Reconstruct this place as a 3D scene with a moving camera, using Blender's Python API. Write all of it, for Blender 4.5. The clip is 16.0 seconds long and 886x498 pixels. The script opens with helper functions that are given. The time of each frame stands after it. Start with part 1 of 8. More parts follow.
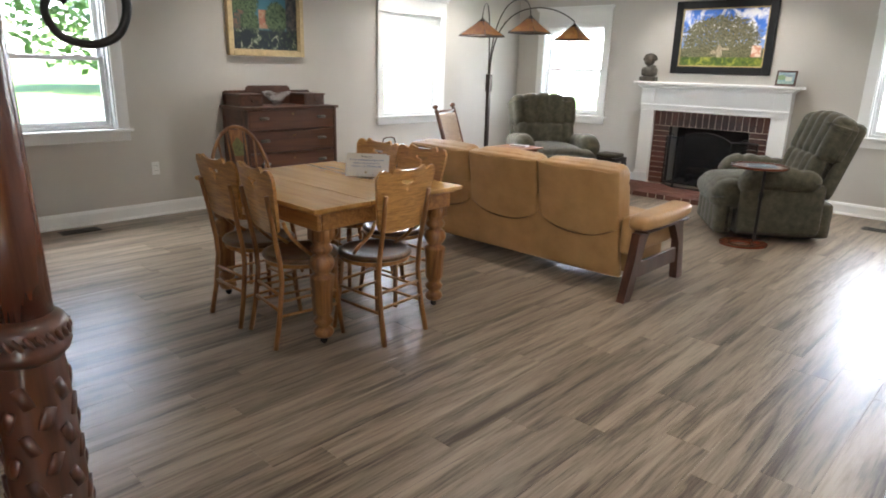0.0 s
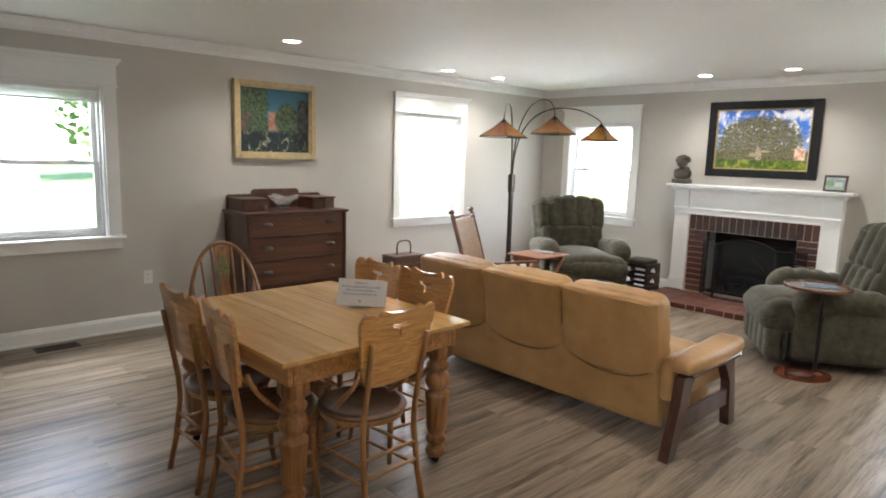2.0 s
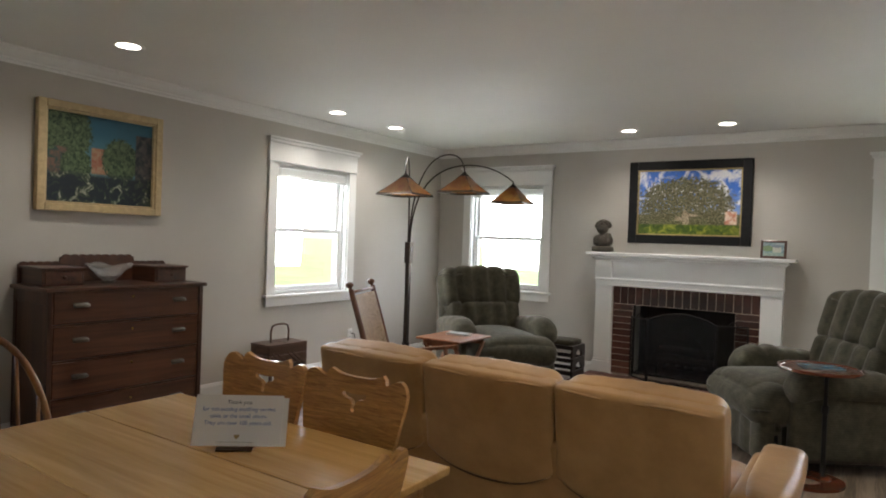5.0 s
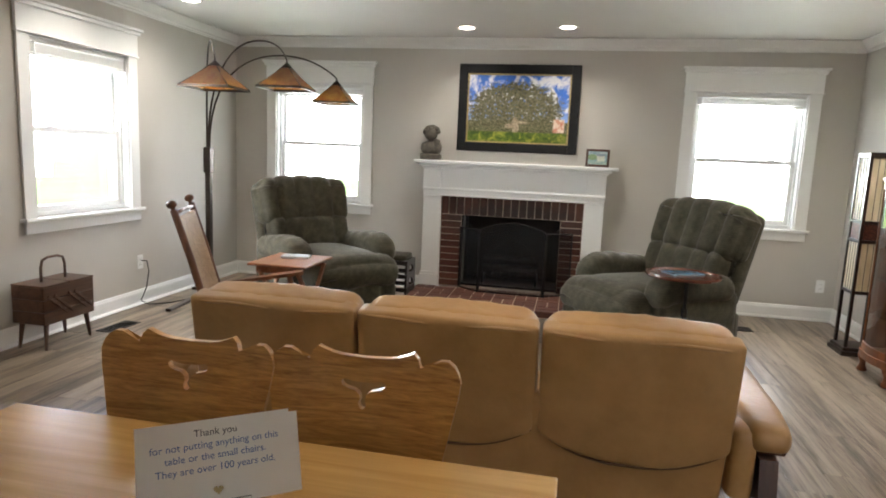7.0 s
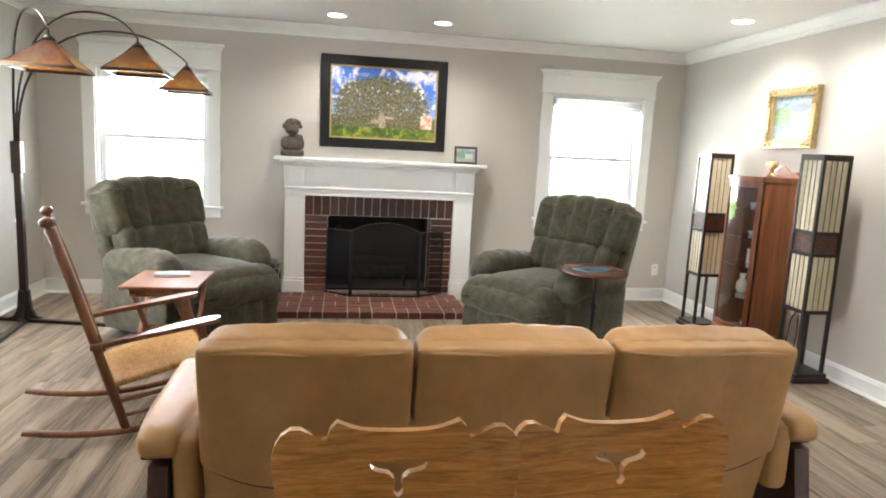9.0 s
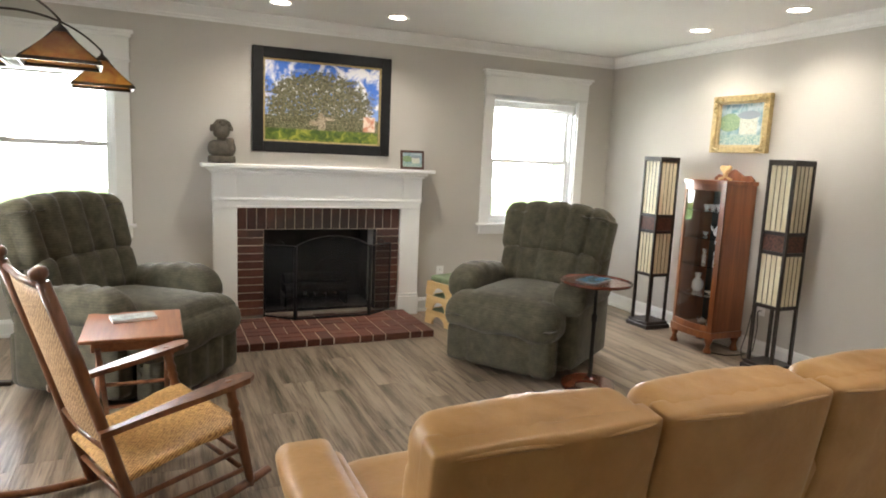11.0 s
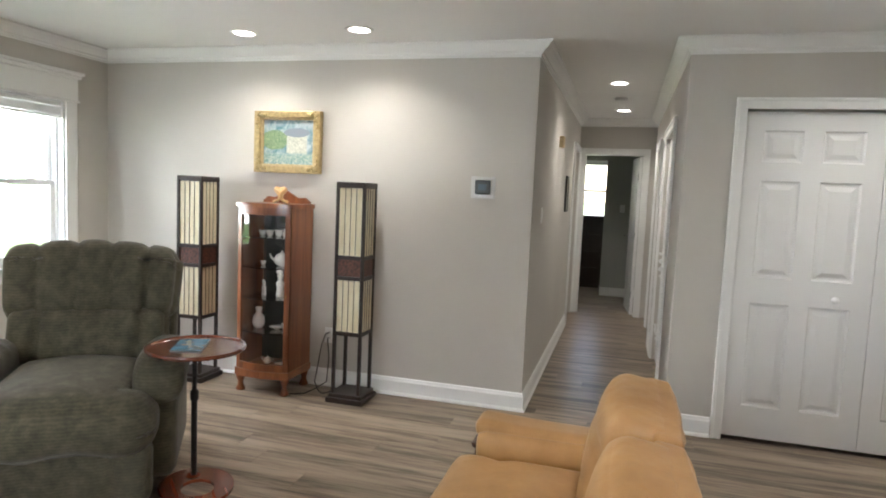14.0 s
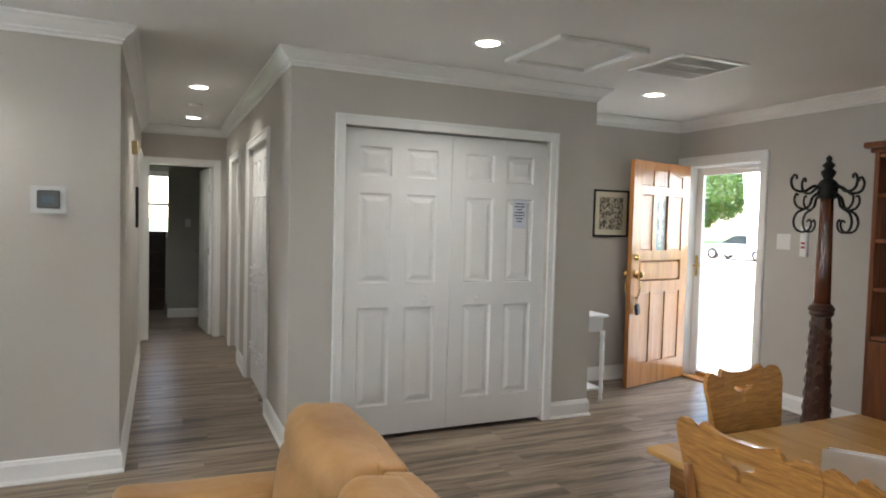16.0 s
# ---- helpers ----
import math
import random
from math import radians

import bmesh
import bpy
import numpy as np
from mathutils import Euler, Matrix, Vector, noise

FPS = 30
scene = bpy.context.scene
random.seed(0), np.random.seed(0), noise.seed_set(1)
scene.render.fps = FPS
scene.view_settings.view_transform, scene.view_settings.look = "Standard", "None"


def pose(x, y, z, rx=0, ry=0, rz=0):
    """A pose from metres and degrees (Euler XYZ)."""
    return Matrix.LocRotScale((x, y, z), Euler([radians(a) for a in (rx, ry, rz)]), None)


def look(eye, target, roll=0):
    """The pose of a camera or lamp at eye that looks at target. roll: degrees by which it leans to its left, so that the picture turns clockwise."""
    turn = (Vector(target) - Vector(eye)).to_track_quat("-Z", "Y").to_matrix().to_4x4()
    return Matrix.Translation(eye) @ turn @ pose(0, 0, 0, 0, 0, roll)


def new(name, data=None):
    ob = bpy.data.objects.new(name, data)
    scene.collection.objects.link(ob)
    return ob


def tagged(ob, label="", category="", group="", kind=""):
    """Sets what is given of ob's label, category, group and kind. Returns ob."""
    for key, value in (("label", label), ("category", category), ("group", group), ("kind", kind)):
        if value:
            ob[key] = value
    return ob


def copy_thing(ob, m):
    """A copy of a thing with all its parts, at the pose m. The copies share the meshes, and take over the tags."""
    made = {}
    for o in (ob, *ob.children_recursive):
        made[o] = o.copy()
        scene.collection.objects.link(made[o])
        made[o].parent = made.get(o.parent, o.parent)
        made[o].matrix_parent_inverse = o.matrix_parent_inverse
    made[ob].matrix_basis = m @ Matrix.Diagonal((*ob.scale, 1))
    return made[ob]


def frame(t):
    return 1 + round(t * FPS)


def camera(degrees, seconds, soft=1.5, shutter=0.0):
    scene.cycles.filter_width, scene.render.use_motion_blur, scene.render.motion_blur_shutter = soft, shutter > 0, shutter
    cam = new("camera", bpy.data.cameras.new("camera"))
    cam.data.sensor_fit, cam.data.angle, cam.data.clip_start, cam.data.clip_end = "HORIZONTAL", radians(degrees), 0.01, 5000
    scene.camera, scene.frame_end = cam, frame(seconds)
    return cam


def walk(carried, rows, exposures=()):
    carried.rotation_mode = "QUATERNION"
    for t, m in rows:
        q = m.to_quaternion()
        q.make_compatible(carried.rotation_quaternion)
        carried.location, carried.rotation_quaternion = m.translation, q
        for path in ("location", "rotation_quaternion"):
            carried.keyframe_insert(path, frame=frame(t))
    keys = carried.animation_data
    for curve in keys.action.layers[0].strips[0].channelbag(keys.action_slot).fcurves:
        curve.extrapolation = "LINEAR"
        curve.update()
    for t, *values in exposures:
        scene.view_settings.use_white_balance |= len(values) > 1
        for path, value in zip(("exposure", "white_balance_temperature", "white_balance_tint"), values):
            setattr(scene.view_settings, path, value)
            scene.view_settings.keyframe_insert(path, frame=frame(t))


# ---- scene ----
cam = camera(69.7, 16.0, soft=1.9)
PATH = [
    (0, (1.295, 1.913, 1.42), (-0.028, 3.308, 0.867), 1.5),
    (0.5, (1.238, 2.037, 1.463), (-0.105, 3.412, 0.91), 1.6),
    (1, (1.145, 2.162, 1.51), (-0.23, 3.522, 0.998), 1.5),
    (1.5, (1.049, 2.276, 1.56), (-0.351, 3.646, 1.156), 1.6),
    (2, (0.95, 2.433, 1.567), (-0.48, 3.8, 1.27), 1.7),
    (2.5, (0.812, 2.587, 1.563), (-0.722, 3.854, 1.363), 1.7),
    (3, (0.597, 2.756, 1.531), (-0.985, 3.974, 1.411), 1.8),
    (3.5, (0.392, 2.886, 1.497), (-1.193, 4.104, 1.434), 1.8),
    (4, (0.208, 3.04, 1.471), (-1.288, 4.367, 1.425), 2.1),
    (4.5, (0.011, 3.141, 1.409), (-1.351, 4.605, 1.371), 2.0),
    (5, (-0.234, 3.204, 1.367), (-1.351, 4.863, 1.338), 2.0),
    (5.2, (-0.319, 3.242, 1.345), (-1.343, 4.959, 1.292), 2.1),
    (7.3, (-1.299, 3.519, 1.362), (-1.599, 5.472, 1.057), 2.5),
    (7.5, (-1.374, 3.544, 1.376), (-1.621, 5.505, 1.071), 2.5),
    (8, (-1.613, 3.576, 1.381), (-1.706, 5.55, 1.078), 2.6),
    (8.5, (-1.854, 3.611, 1.396), (-1.665, 5.58, 1.1), 2.7),
    (8.7, (-1.953, 3.646, 1.389), (-1.702, 5.608, 1.093), 2.8),
    (10.8, (-2.935, 4.278, 1.417), (-2.203, 6.117, 1.131), 2.3),
    (11, (-3.007, 4.374, 1.427), (-2.192, 6.177, 1.139), 2.5),
    (11.5, (-3.142, 4.605, 1.43), (-2.043, 6.252, 1.151), 2.4),
    (12, (-3.198, 4.864, 1.442), (-1.856, 6.32, 1.169), 2.4),
    (12.5, (-3.217, 5.122, 1.471), (-1.697, 6.395, 1.207), 2.4),
    (13, (-3.196, 5.339, 1.481), (-1.519, 6.402, 1.239), 2.4),
    (13.5, (-3.119, 5.527, 1.466), (-1.299, 6.328, 1.252), 2.4),
    (14, (-3.012, 5.693, 1.464), (-1.094, 6.232, 1.286), 2.5),
    (14.4, (-2.972, 5.811, 1.455), (-1.002, 6.104, 1.278), 3.3),
    (14.5, (-2.937, 5.843, 1.453), (-0.955, 6.072, 1.304), 2.3),
    (14.8, (-2.903, 5.962, 1.451), (-0.908, 5.927, 1.316), 2.2),
    (14.9, (-2.909, 5.997, 1.455), (-0.917, 5.861, 1.329), 1.9),
    (15, (-2.878, 6.014, 1.457), (-0.895, 5.782, 1.333), 1.9),
    (15.5, (-2.808, 6.08, 1.462), (-0.893, 5.514, 1.353), 1.7),
    (16, (-2.718, 6.079, 1.447), (-0.893, 5.266, 1.36), 1.5),
]
# seconds, stops, kelvin, tint
EXPOSURE = [(0, 3, 6150, 10), (0.5, 3.35, 6350, 10), (1.5, 3.4, 6350, 10), (2, 3, 6250, 10), (2.5, 2.45, 6150, 10), (3, 1.95, 6150, 10), (3.5, 1.65, 6150, 10), (4, 1.5, 6200, 10), (4.5, 1.5, 6300, 10), (5, 2.1, 6450, 10), (5.2, 2.2, 6450, 10), (7.3, 2.75, 6500, 10), (8, 3.2, 6430, 10), (8.5, 3.3, 6350, 10), (10.8, 2.75, 6700, 10), (12, 2.85, 6850, 10), (13.5, 2.78, 6400, 10), (14.5, 2.62, 6220, 10), (15, 2.62, 6250, 10), (16, 2.5, 6250, 10)]
walk(cam, [(t, look(eye, target, roll)) for t, eye, target, roll in PATH], EXPOSURE)

# world and sun
SUN_EL, SUN_AZ = 52.0, 85.0
world = bpy.data.worlds.new("world")
scene.world = world
world.use_nodes = True
sky = world.node_tree.nodes.new("ShaderNodeTexSky")
sky.sky_type, sky.sun_disc = "NISHITA", False
sky.sun_elevation, sky.sun_rotation = radians(SUN_EL), radians(SUN_AZ)
bg = world.node_tree.nodes["Background"]
bg.inputs["Strength"].default_value = 0.15
world.node_tree.links.new(sky.outputs[0], bg.inputs["Color"])
sun_data = bpy.data.lights.new("sun", "SUN")
sun_data.energy, sun_data.angle, sun_data.color = 5.0, radians(0.6), (1.0, 0.95, 0.88)
sun_dir = Vector((math.sin(radians(SUN_AZ)) * math.cos(radians(SUN_EL)), math.cos(radians(SUN_AZ)) * math.cos(radians(SUN_EL)), math.sin(radians(SUN_EL))))
new("sun", sun_data).matrix_world = look(sun_dir * 50, (0, 0, 0))

# plan, in metres
WX, EX, CX, NY, SY, CEIL = -4.68, 1.21, 1.21, 9.71, 1.44, 2.46
HN, HS, HE, NICHE, NX = 6.28, 5.36, 5.28, 3.10, 2.08
WINDOWS = [("w", 3.55), ("w", 7.57), ("n", -3.753), ("n", 0.328)]
W_LOW, W_HIGH, W_HALF = 0.82, 2.01, 0.47


def area(name, m, sx, sy, power, color):
    d = bpy.data.lights.new(name, "AREA")
    d.shape, d.size, d.size_y, d.energy, d.color = "RECTANGLE", sx, sy, power, color
    new(name, d).matrix_world = m


DAY = (0.95, 0.97, 1.0)
WIN_POWER = 34
for side, c in WINDOWS:
    if side == "w":
        if c < 5:
            area("sky_window", look((WX - 1.15, c, 2.85), (WX + 1.6, c, 1.1)), 2.0, 1.0, 1.05 * WIN_POWER, DAY)
        else:
            area("sky_window", look((WX - 1.15, c, 1.85), (WX + 1.6, c, 1.6)), 2.0, 1.7, 1.15 * WIN_POWER, DAY)
    else:
        area("sky_window", look((c, NY + 1.15, 1.85), (c, NY - 1.6, 1.6)), 2.0, 1.7, WIN_POWER, DAY)
area("sky_door", look((1.55, SY - 1.3, 2.0), (1.4, 3.4, 1.5)), 1.7, 1.6, 13, DAY)


# materials
class Nodes:
    def __init__(self, name):
        self.m = bpy.data.materials.new(name)
        self.m.use_nodes = True
        self.t = self.m.node_tree
        self.b = self.t.nodes["Principled BSDF"]

    def n(self, kind, **kw):
        node = self.t.nodes.new(kind)
        for k, v in kw.items():
            if k in node.inputs.keys():
                node.inputs[k].default_value = v
            else:
                setattr(node, k, v)
        return node

    def l(self, a, b):
        self.t.links.new(a, b)


def rgb(c):
    return (c[0], c[1], c[2], 1.0)


def coords(N, scale=(1, 1, 1), rot=(0, 0, 0)):
    c = N.n("ShaderNodeTexCoord")
    m = N.n("ShaderNodeMapping")
    m.inputs["Scale"].default_value = scale
    m.inputs["Rotation"].default_value = rot
    N.l(c.outputs["Object"], m.inputs["Vector"])
    return m.outputs["Vector"]


def ramp(N, fac, stops):
    r = N.n("ShaderNodeValToRGB")
    e = r.color_ramp.elements
    e[0].position, e[0].color = stops[0][0], rgb(stops[0][1])
    e[1].position, e[1].color = stops[-1][0], rgb(stops[-1][1])
    for p, c in stops[1:-1]:
        x = e.new(p)
        x.color = rgb(c)
    N.l(fac, r.inputs["Fac"])
    return r.outputs["Color"]


def noise_tex(N, vec, scale, detail=4, rough=0.55, distortion=0.0):
    t = N.n("ShaderNodeTexNoise", Scale=scale, Detail=detail, Roughness=rough, Distortion=distortion)
    N.l(vec, t.inputs["Vector"])
    return t.outputs["Fac"]


def bump(N, height, strength=0.2, distance=0.002):
    b = N.n("ShaderNodeBump", Strength=strength, Distance=distance)
    N.l(height, b.inputs["Height"])
    N.l(b.outputs["Normal"], N.b.inputs["Normal"])
    return b


def plain(name, color, rough=0.5, metal=0.0, vary=0.12, scale=8, bump_s=0.1, bump_scale=120, coat=0.0, spec=0.5):
    """Paint, metal or plastic with soft mottling and fine relief."""
    N = Nodes(name)
    v = coords(N)
    c = [max(0, x * (1 - vary)) for x in color]
    d = [min(1, x * (1 + vary)) for x in color]
    N.l(ramp(N, noise_tex(N, v, scale), [(0.3, c), (0.7, d)]), N.b.inputs["Base Color"])
    N.b.inputs["Roughness"].default_value = rough
    N.b.inputs["Metallic"].default_value = metal
    N.b.inputs["Coat Weight"].default_value = coat
    N.b.inputs["Specular IOR Level"].default_value = spec
    if bump_s:
        bump(N, noise_tex(N, v, bump_scale, 2), bump_s, 0.001)
    return N.m


def wood(name, dark, light, axis=0, rough=0.4, coat=0.2, ring=14, random_obj=True, streak=1.0):
    """Wood with its grain along one object axis."""
    N = Nodes(name)
    c = N.n("ShaderNodeTexCoord")
    m = N.n("ShaderNodeMapping")
    sc = [ring * 1.0] * 3
    sc[axis] = ring * 0.07
    m.inputs["Scale"].default_value = sc
    oi = N.n("ShaderNodeObjectInfo")
    mul = N.n("ShaderNodeVectorMath", operation="SCALE")
    comb = N.n("ShaderNodeCombineXYZ", X=3.1, Y=7.7, Z=5.3)
    N.l(comb.outputs[0], mul.inputs[0])
    N.l(oi.outputs["Random"], mul.inputs["Scale"])
    N.l(mul.outputs[0], m.inputs["Location"])
    N.l(c.outputs["Object"], m.inputs["Vector"])
    v = m.outputs["Vector"]
    n1 = noise_tex(N, v, 1.0, 6, 0.6, 1.2 * streak)
    n2 = noise_tex(N, v, 6.0, 3, 0.6)
    mix = N.n("ShaderNodeMath", operation="MULTIPLY_ADD")
    N.l(n2, mix.inputs[0])
    mix.inputs[1].default_value = 0.35
    N.l(n1, mix.inputs[2])
    mid = [(a + b) / 2 for a, b in zip(dark, light)]
    N.l(ramp(N, mix.outputs[0], [(0.45, dark), (0.65, mid), (0.85, light)]), N.b.inputs["Base Color"])
    N.b.inputs["Roughness"].default_value = rough
    N.b.inputs["Coat Weight"].default_value = coat
    N.b.inputs["Coat Roughness"].default_value = 0.15
    bump(N, mix.outputs[0], 0.15, 0.001)
    return N.m


M_WALL = plain("wall_paint", (0.53, 0.502, 0.458), 0.75, vary=0.03, scale=1.5, bump_s=0.25, bump_scale=180, spec=0.3)
M_CEIL = plain("ceiling_paint", (0.80, 0.80, 0.78), 0.7, vary=0.02, scale=1.2, bump_s=0.15, bump_scale=150, spec=0.3)
M_TRIM = plain("trim_paint", (0.82, 0.82, 0.80), 0.35, vary=0.02, scale=4, bump_s=0.05)
M_VINYL = plain("window_vinyl", (0.85, 0.86, 0.86), 0.3, vary=0.01, bump_s=0.0)
M_BLACK = plain("black_iron", (0.018, 0.017, 0.016), 0.45, 0.6, vary=0.3, bump_s=0.15)


def floor_material():
    """Grey-brown vinyl planks: tone from each plank, grain along y."""
    N = Nodes("plank")
    c = N.n("ShaderNodeTexCoord")
    g = N.n("ShaderNodeNewGeometry")
    oi = N.n("ShaderNodeObjectInfo")
    rnd = N.n("ShaderNodeMath", operation="ADD")
    N.l(g.outputs["Random Per Island"], rnd.inputs[0])
    N.l(oi.outputs["Random"], rnd.inputs[1])
    shift = N.n("ShaderNodeVectorMath", operation="SCALE")
    comb = N.n("ShaderNodeCombineXYZ", X=11.0, Y=17.0, Z=5.0)
    N.l(comb.outputs[0], shift.inputs[0])
    N.l(rnd.outputs[0], shift.inputs["Scale"])
    add = N.n("ShaderNodeVectorMath", operation="ADD")
    N.l(c.outputs["Object"], add.inputs[0])
    N.l(shift.outputs[0], add.inputs[1])
    m = N.n("ShaderNodeMapping")
    m.inputs["Scale"].default_value = (8.5, 0.55, 1.0)
    N.l(add.outputs[0], m.inputs["Vector"])
    n1 = noise_tex(N, m.outputs[0], 1.6, 6, 0.62, 0.5)
    m2 = N.n("ShaderNodeMapping")
    m2.inputs["Scale"].default_value = (110.0, 5.0, 1.0)
    N.l(add.outputs[0], m2.inputs["Vector"])
    n2 = noise_tex(N, m2.outputs[0], 1.0, 3, 0.6)
    mix = N.n("ShaderNodeMath", operation="MULTIPLY_ADD")
    N.l(n2, mix.inputs[0])
    mix.inputs[1].default_value = 0.34
    N.l(n1, mix.inputs[2])
    col = ramp(N, mix.outputs[0], [(0.50, (0.070, 0.051, 0.036)), (0.59, (0.145, 0.109, 0.077)), (0.66, (0.215, 0.167, 0.121)), (0.80, (0.310, 0.245, 0.180))])
    m3 = N.n("ShaderNodeMapping")
    m3.inputs["Scale"].default_value = (34.0, 1.6, 1.0)
    N.l(add.outputs[0], m3.inputs["Vector"])
    n3 = noise_tex(N, m3.outputs[0], 1.0, 4, 0.7, 1.0)
    fine = N.n("ShaderNodeMix", data_type="RGBA")
    N.l(ramp(N, n3, [(0.60, (0, 0, 0)), (0.72, (0.35, 0.35, 0.35))]), fine.inputs["Factor"])
    N.l(col, fine.inputs["A"])
    fine.inputs["B"].default_value = rgb((0.40, 0.29, 0.18))
    dark = N.n("ShaderNodeMix", data_type="RGBA")
    N.l(ramp(N, n3, [(0.30, (0.65, 0.65, 0.65)), (0.40, (0, 0, 0))]), dark.inputs["Factor"])
    N.l(fine.outputs["Result"], dark.inputs["A"])
    dark.inputs["B"].default_value = rgb((0.055, 0.045, 0.038))
    col = dark.outputs["Result"]
    hsv = N.n("ShaderNodeHueSaturation")
    val = N.n("ShaderNodeMapRange")
    wn = N.n("ShaderNodeTexWhiteNoise", noise_dimensions="1D")
    N.l(rnd.outputs[0], wn.inputs["W"])
    N.l(wn.outputs["Value"], val.inputs["Value"])
    val.inputs["To Min"].default_value, val.inputs["To Max"].default_value = 0.82, 1.12
    N.l(val.outputs[0], hsv.inputs["Value"])
    N.l(col, hsv.inputs["Color"])
    N.l(hsv.outputs[0], N.b.inputs["Base Color"])
    r = N.n("ShaderNodeMapRange")
    N.l(n1, r.inputs["Value"])
    r.inputs["To Min"].default_value, r.inputs["To Max"].default_value = 0.26, 0.40
    N.b.inputs["Specular IOR Level"].default_value = 0.22
    N.l(r.outputs[0], N.b.inputs["Roughness"])
    bump(N, mix.outputs[0], 0.12, 0.001)
    return N.m


M_FLOOR = floor_material()

# mesh tools


def part(name, bm, material, parent=None, label="", smooth=False):
    """Link a bmesh as one mesh object under a thing or a part."""
    me = bpy.data.meshes.new(name)
    bmesh.ops.recalc_face_normals(bm, faces=bm.faces)
    bm.to_mesh(me)
    bm.free()
    if smooth:
        me.shade_smooth()
    me.materials.append(material)
    ob = new(name, me)
    ob.parent = parent
    if label:
        tagged(ob, label)
    return ob


def thing(name, x, y, z, rz=0.0, label="", category="", group=""):
    e = new(name)
    e.empty_display_size = 0.1
    e.matrix_world = pose(x, y, z, 0, 0, rz)
    return tagged(e, label, category, group)


def box(bm, x0, x1, y0, y1, z0, z1, bevel=0.0, m=None, seg=1):
    """A box between two corners, its edges bevelled."""
    r = bmesh.ops.create_cube(bm, size=1)
    vs = r["verts"]
    for v in vs:
        v.co = Vector(((x0 + x1) / 2 + v.co.x * (x1 - x0), (y0 + y1) / 2 + v.co.y * (y1 - y0), (z0 + z1) / 2 + v.co.z * (z1 - z0)))
    if bevel:
        es = list({e for v in vs for e in v.link_edges})
        b = bmesh.ops.bevel(bm, geom=es, offset=bevel, segments=seg, affect="EDGES", profile=0.5)
        vs = list({v for f in b["faces"] for v in f.verts} | {v for v in vs if v.is_valid})
    if m is not None:
        bmesh.ops.transform(bm, matrix=m, verts=vs)
    return vs


def lathe(bm, profile, seg=16, m=None):
    """A turned solid from (radius, height) pairs, closed at both ends."""
    rings = []
    for r, z in profile:
        rings.append([bm.verts.new((r * math.cos(2 * math.pi * k / seg), r * math.sin(2 * math.pi * k / seg), z)) for k in range(seg)])
    for a, b in zip(rings, rings[1:]):
        for k in range(seg):
            bm.faces.new((a[k], a[(k + 1) % seg], b[(k + 1) % seg], b[k]))
    bm.faces.new(list(reversed(rings[0])))
    bm.faces.new(rings[-1])
    vs = [v for r in rings for v in r]
    if m is not None:
        bmesh.ops.transform(bm, matrix=m, verts=vs)
    return vs


def tube(bm, pts, r, seg=8, r_end=None, flat=1.0):
    """A rod through points, round or (flat < 1) oval, with capped ends."""
    pts = [Vector(p) for p in pts]
    rings = []
    side = None
    for i, p in enumerate(pts):
        d = (pts[min(i + 1, len(pts) - 1)] - pts[max(i - 1, 0)]).normalized()
        if side is None:
            side = d.orthogonal().normalized() if abs(d.z) > 0.9 else d.cross(Vector((0, 0, 1))).normalized()
        side = (side - d * side.dot(d)).normalized()
        up = d.cross(side)
        rr = r if r_end is None else r + (r_end - r) * i / (len(pts) - 1)
        rings.append([bm.verts.new(p + side * rr * math.cos(2 * math.pi * k / seg) + up * rr * flat * math.sin(2 * math.pi * k / seg)) for k in range(seg)])
    for a, b in zip(rings, rings[1:]):
        for k in range(seg):
            bm.faces.new((a[k], a[(k + 1) % seg], b[(k + 1) % seg], b[k]))
    bm.faces.new(list(reversed(rings[0])))
    bm.faces.new(rings[-1])
    return [v for q in rings for v in q]


def arc(fn, n=12, a=0.0, b=1.0):
    return [fn(a + (b - a) * i / n) for i in range(n + 1)]


def slab(bm, outline, t, plane="xz", at=0.0, hole=None, m=None):
    """An outline made solid with thickness t; with hole, a ring between both outlines (same count)."""
    def co(u, v, w):
        return {"xz": (u, w, v), "yz": (w, u, v), "xy": (u, v, w)}[plane]
    a = [bm.verts.new(co(u, v, at)) for u, v in outline]
    b = [bm.verts.new(co(u, v, at + t)) for u, v in outline]
    n = len(a)
    vs = a + b
    for k in range(n):
        bm.faces.new((a[k], a[(k + 1) % n], b[(k + 1) % n], b[k]))
    if hole is None:
        bm.faces.new(a)
        bm.faces.new(b)
    else:
        c = [bm.verts.new(co(u, v, at)) for u, v in hole]
        d = [bm.verts.new(co(u, v, at + t)) for u, v in hole]
        vs += c + d
        for k in range(n):
            j = (k + 1) % n
            bm.faces.new((c[k], d[k], d[j], c[j]))
            bm.faces.new((a[k], c[k], c[j], a[j]))
            bm.faces.new((b[k], b[j], d[j], d[k]))
    if m is not None:
        bmesh.ops.transform(bm, matrix=m, verts=vs)
    return vs


def structure(ob, label=""):
    return tagged(ob, label, kind="structure")


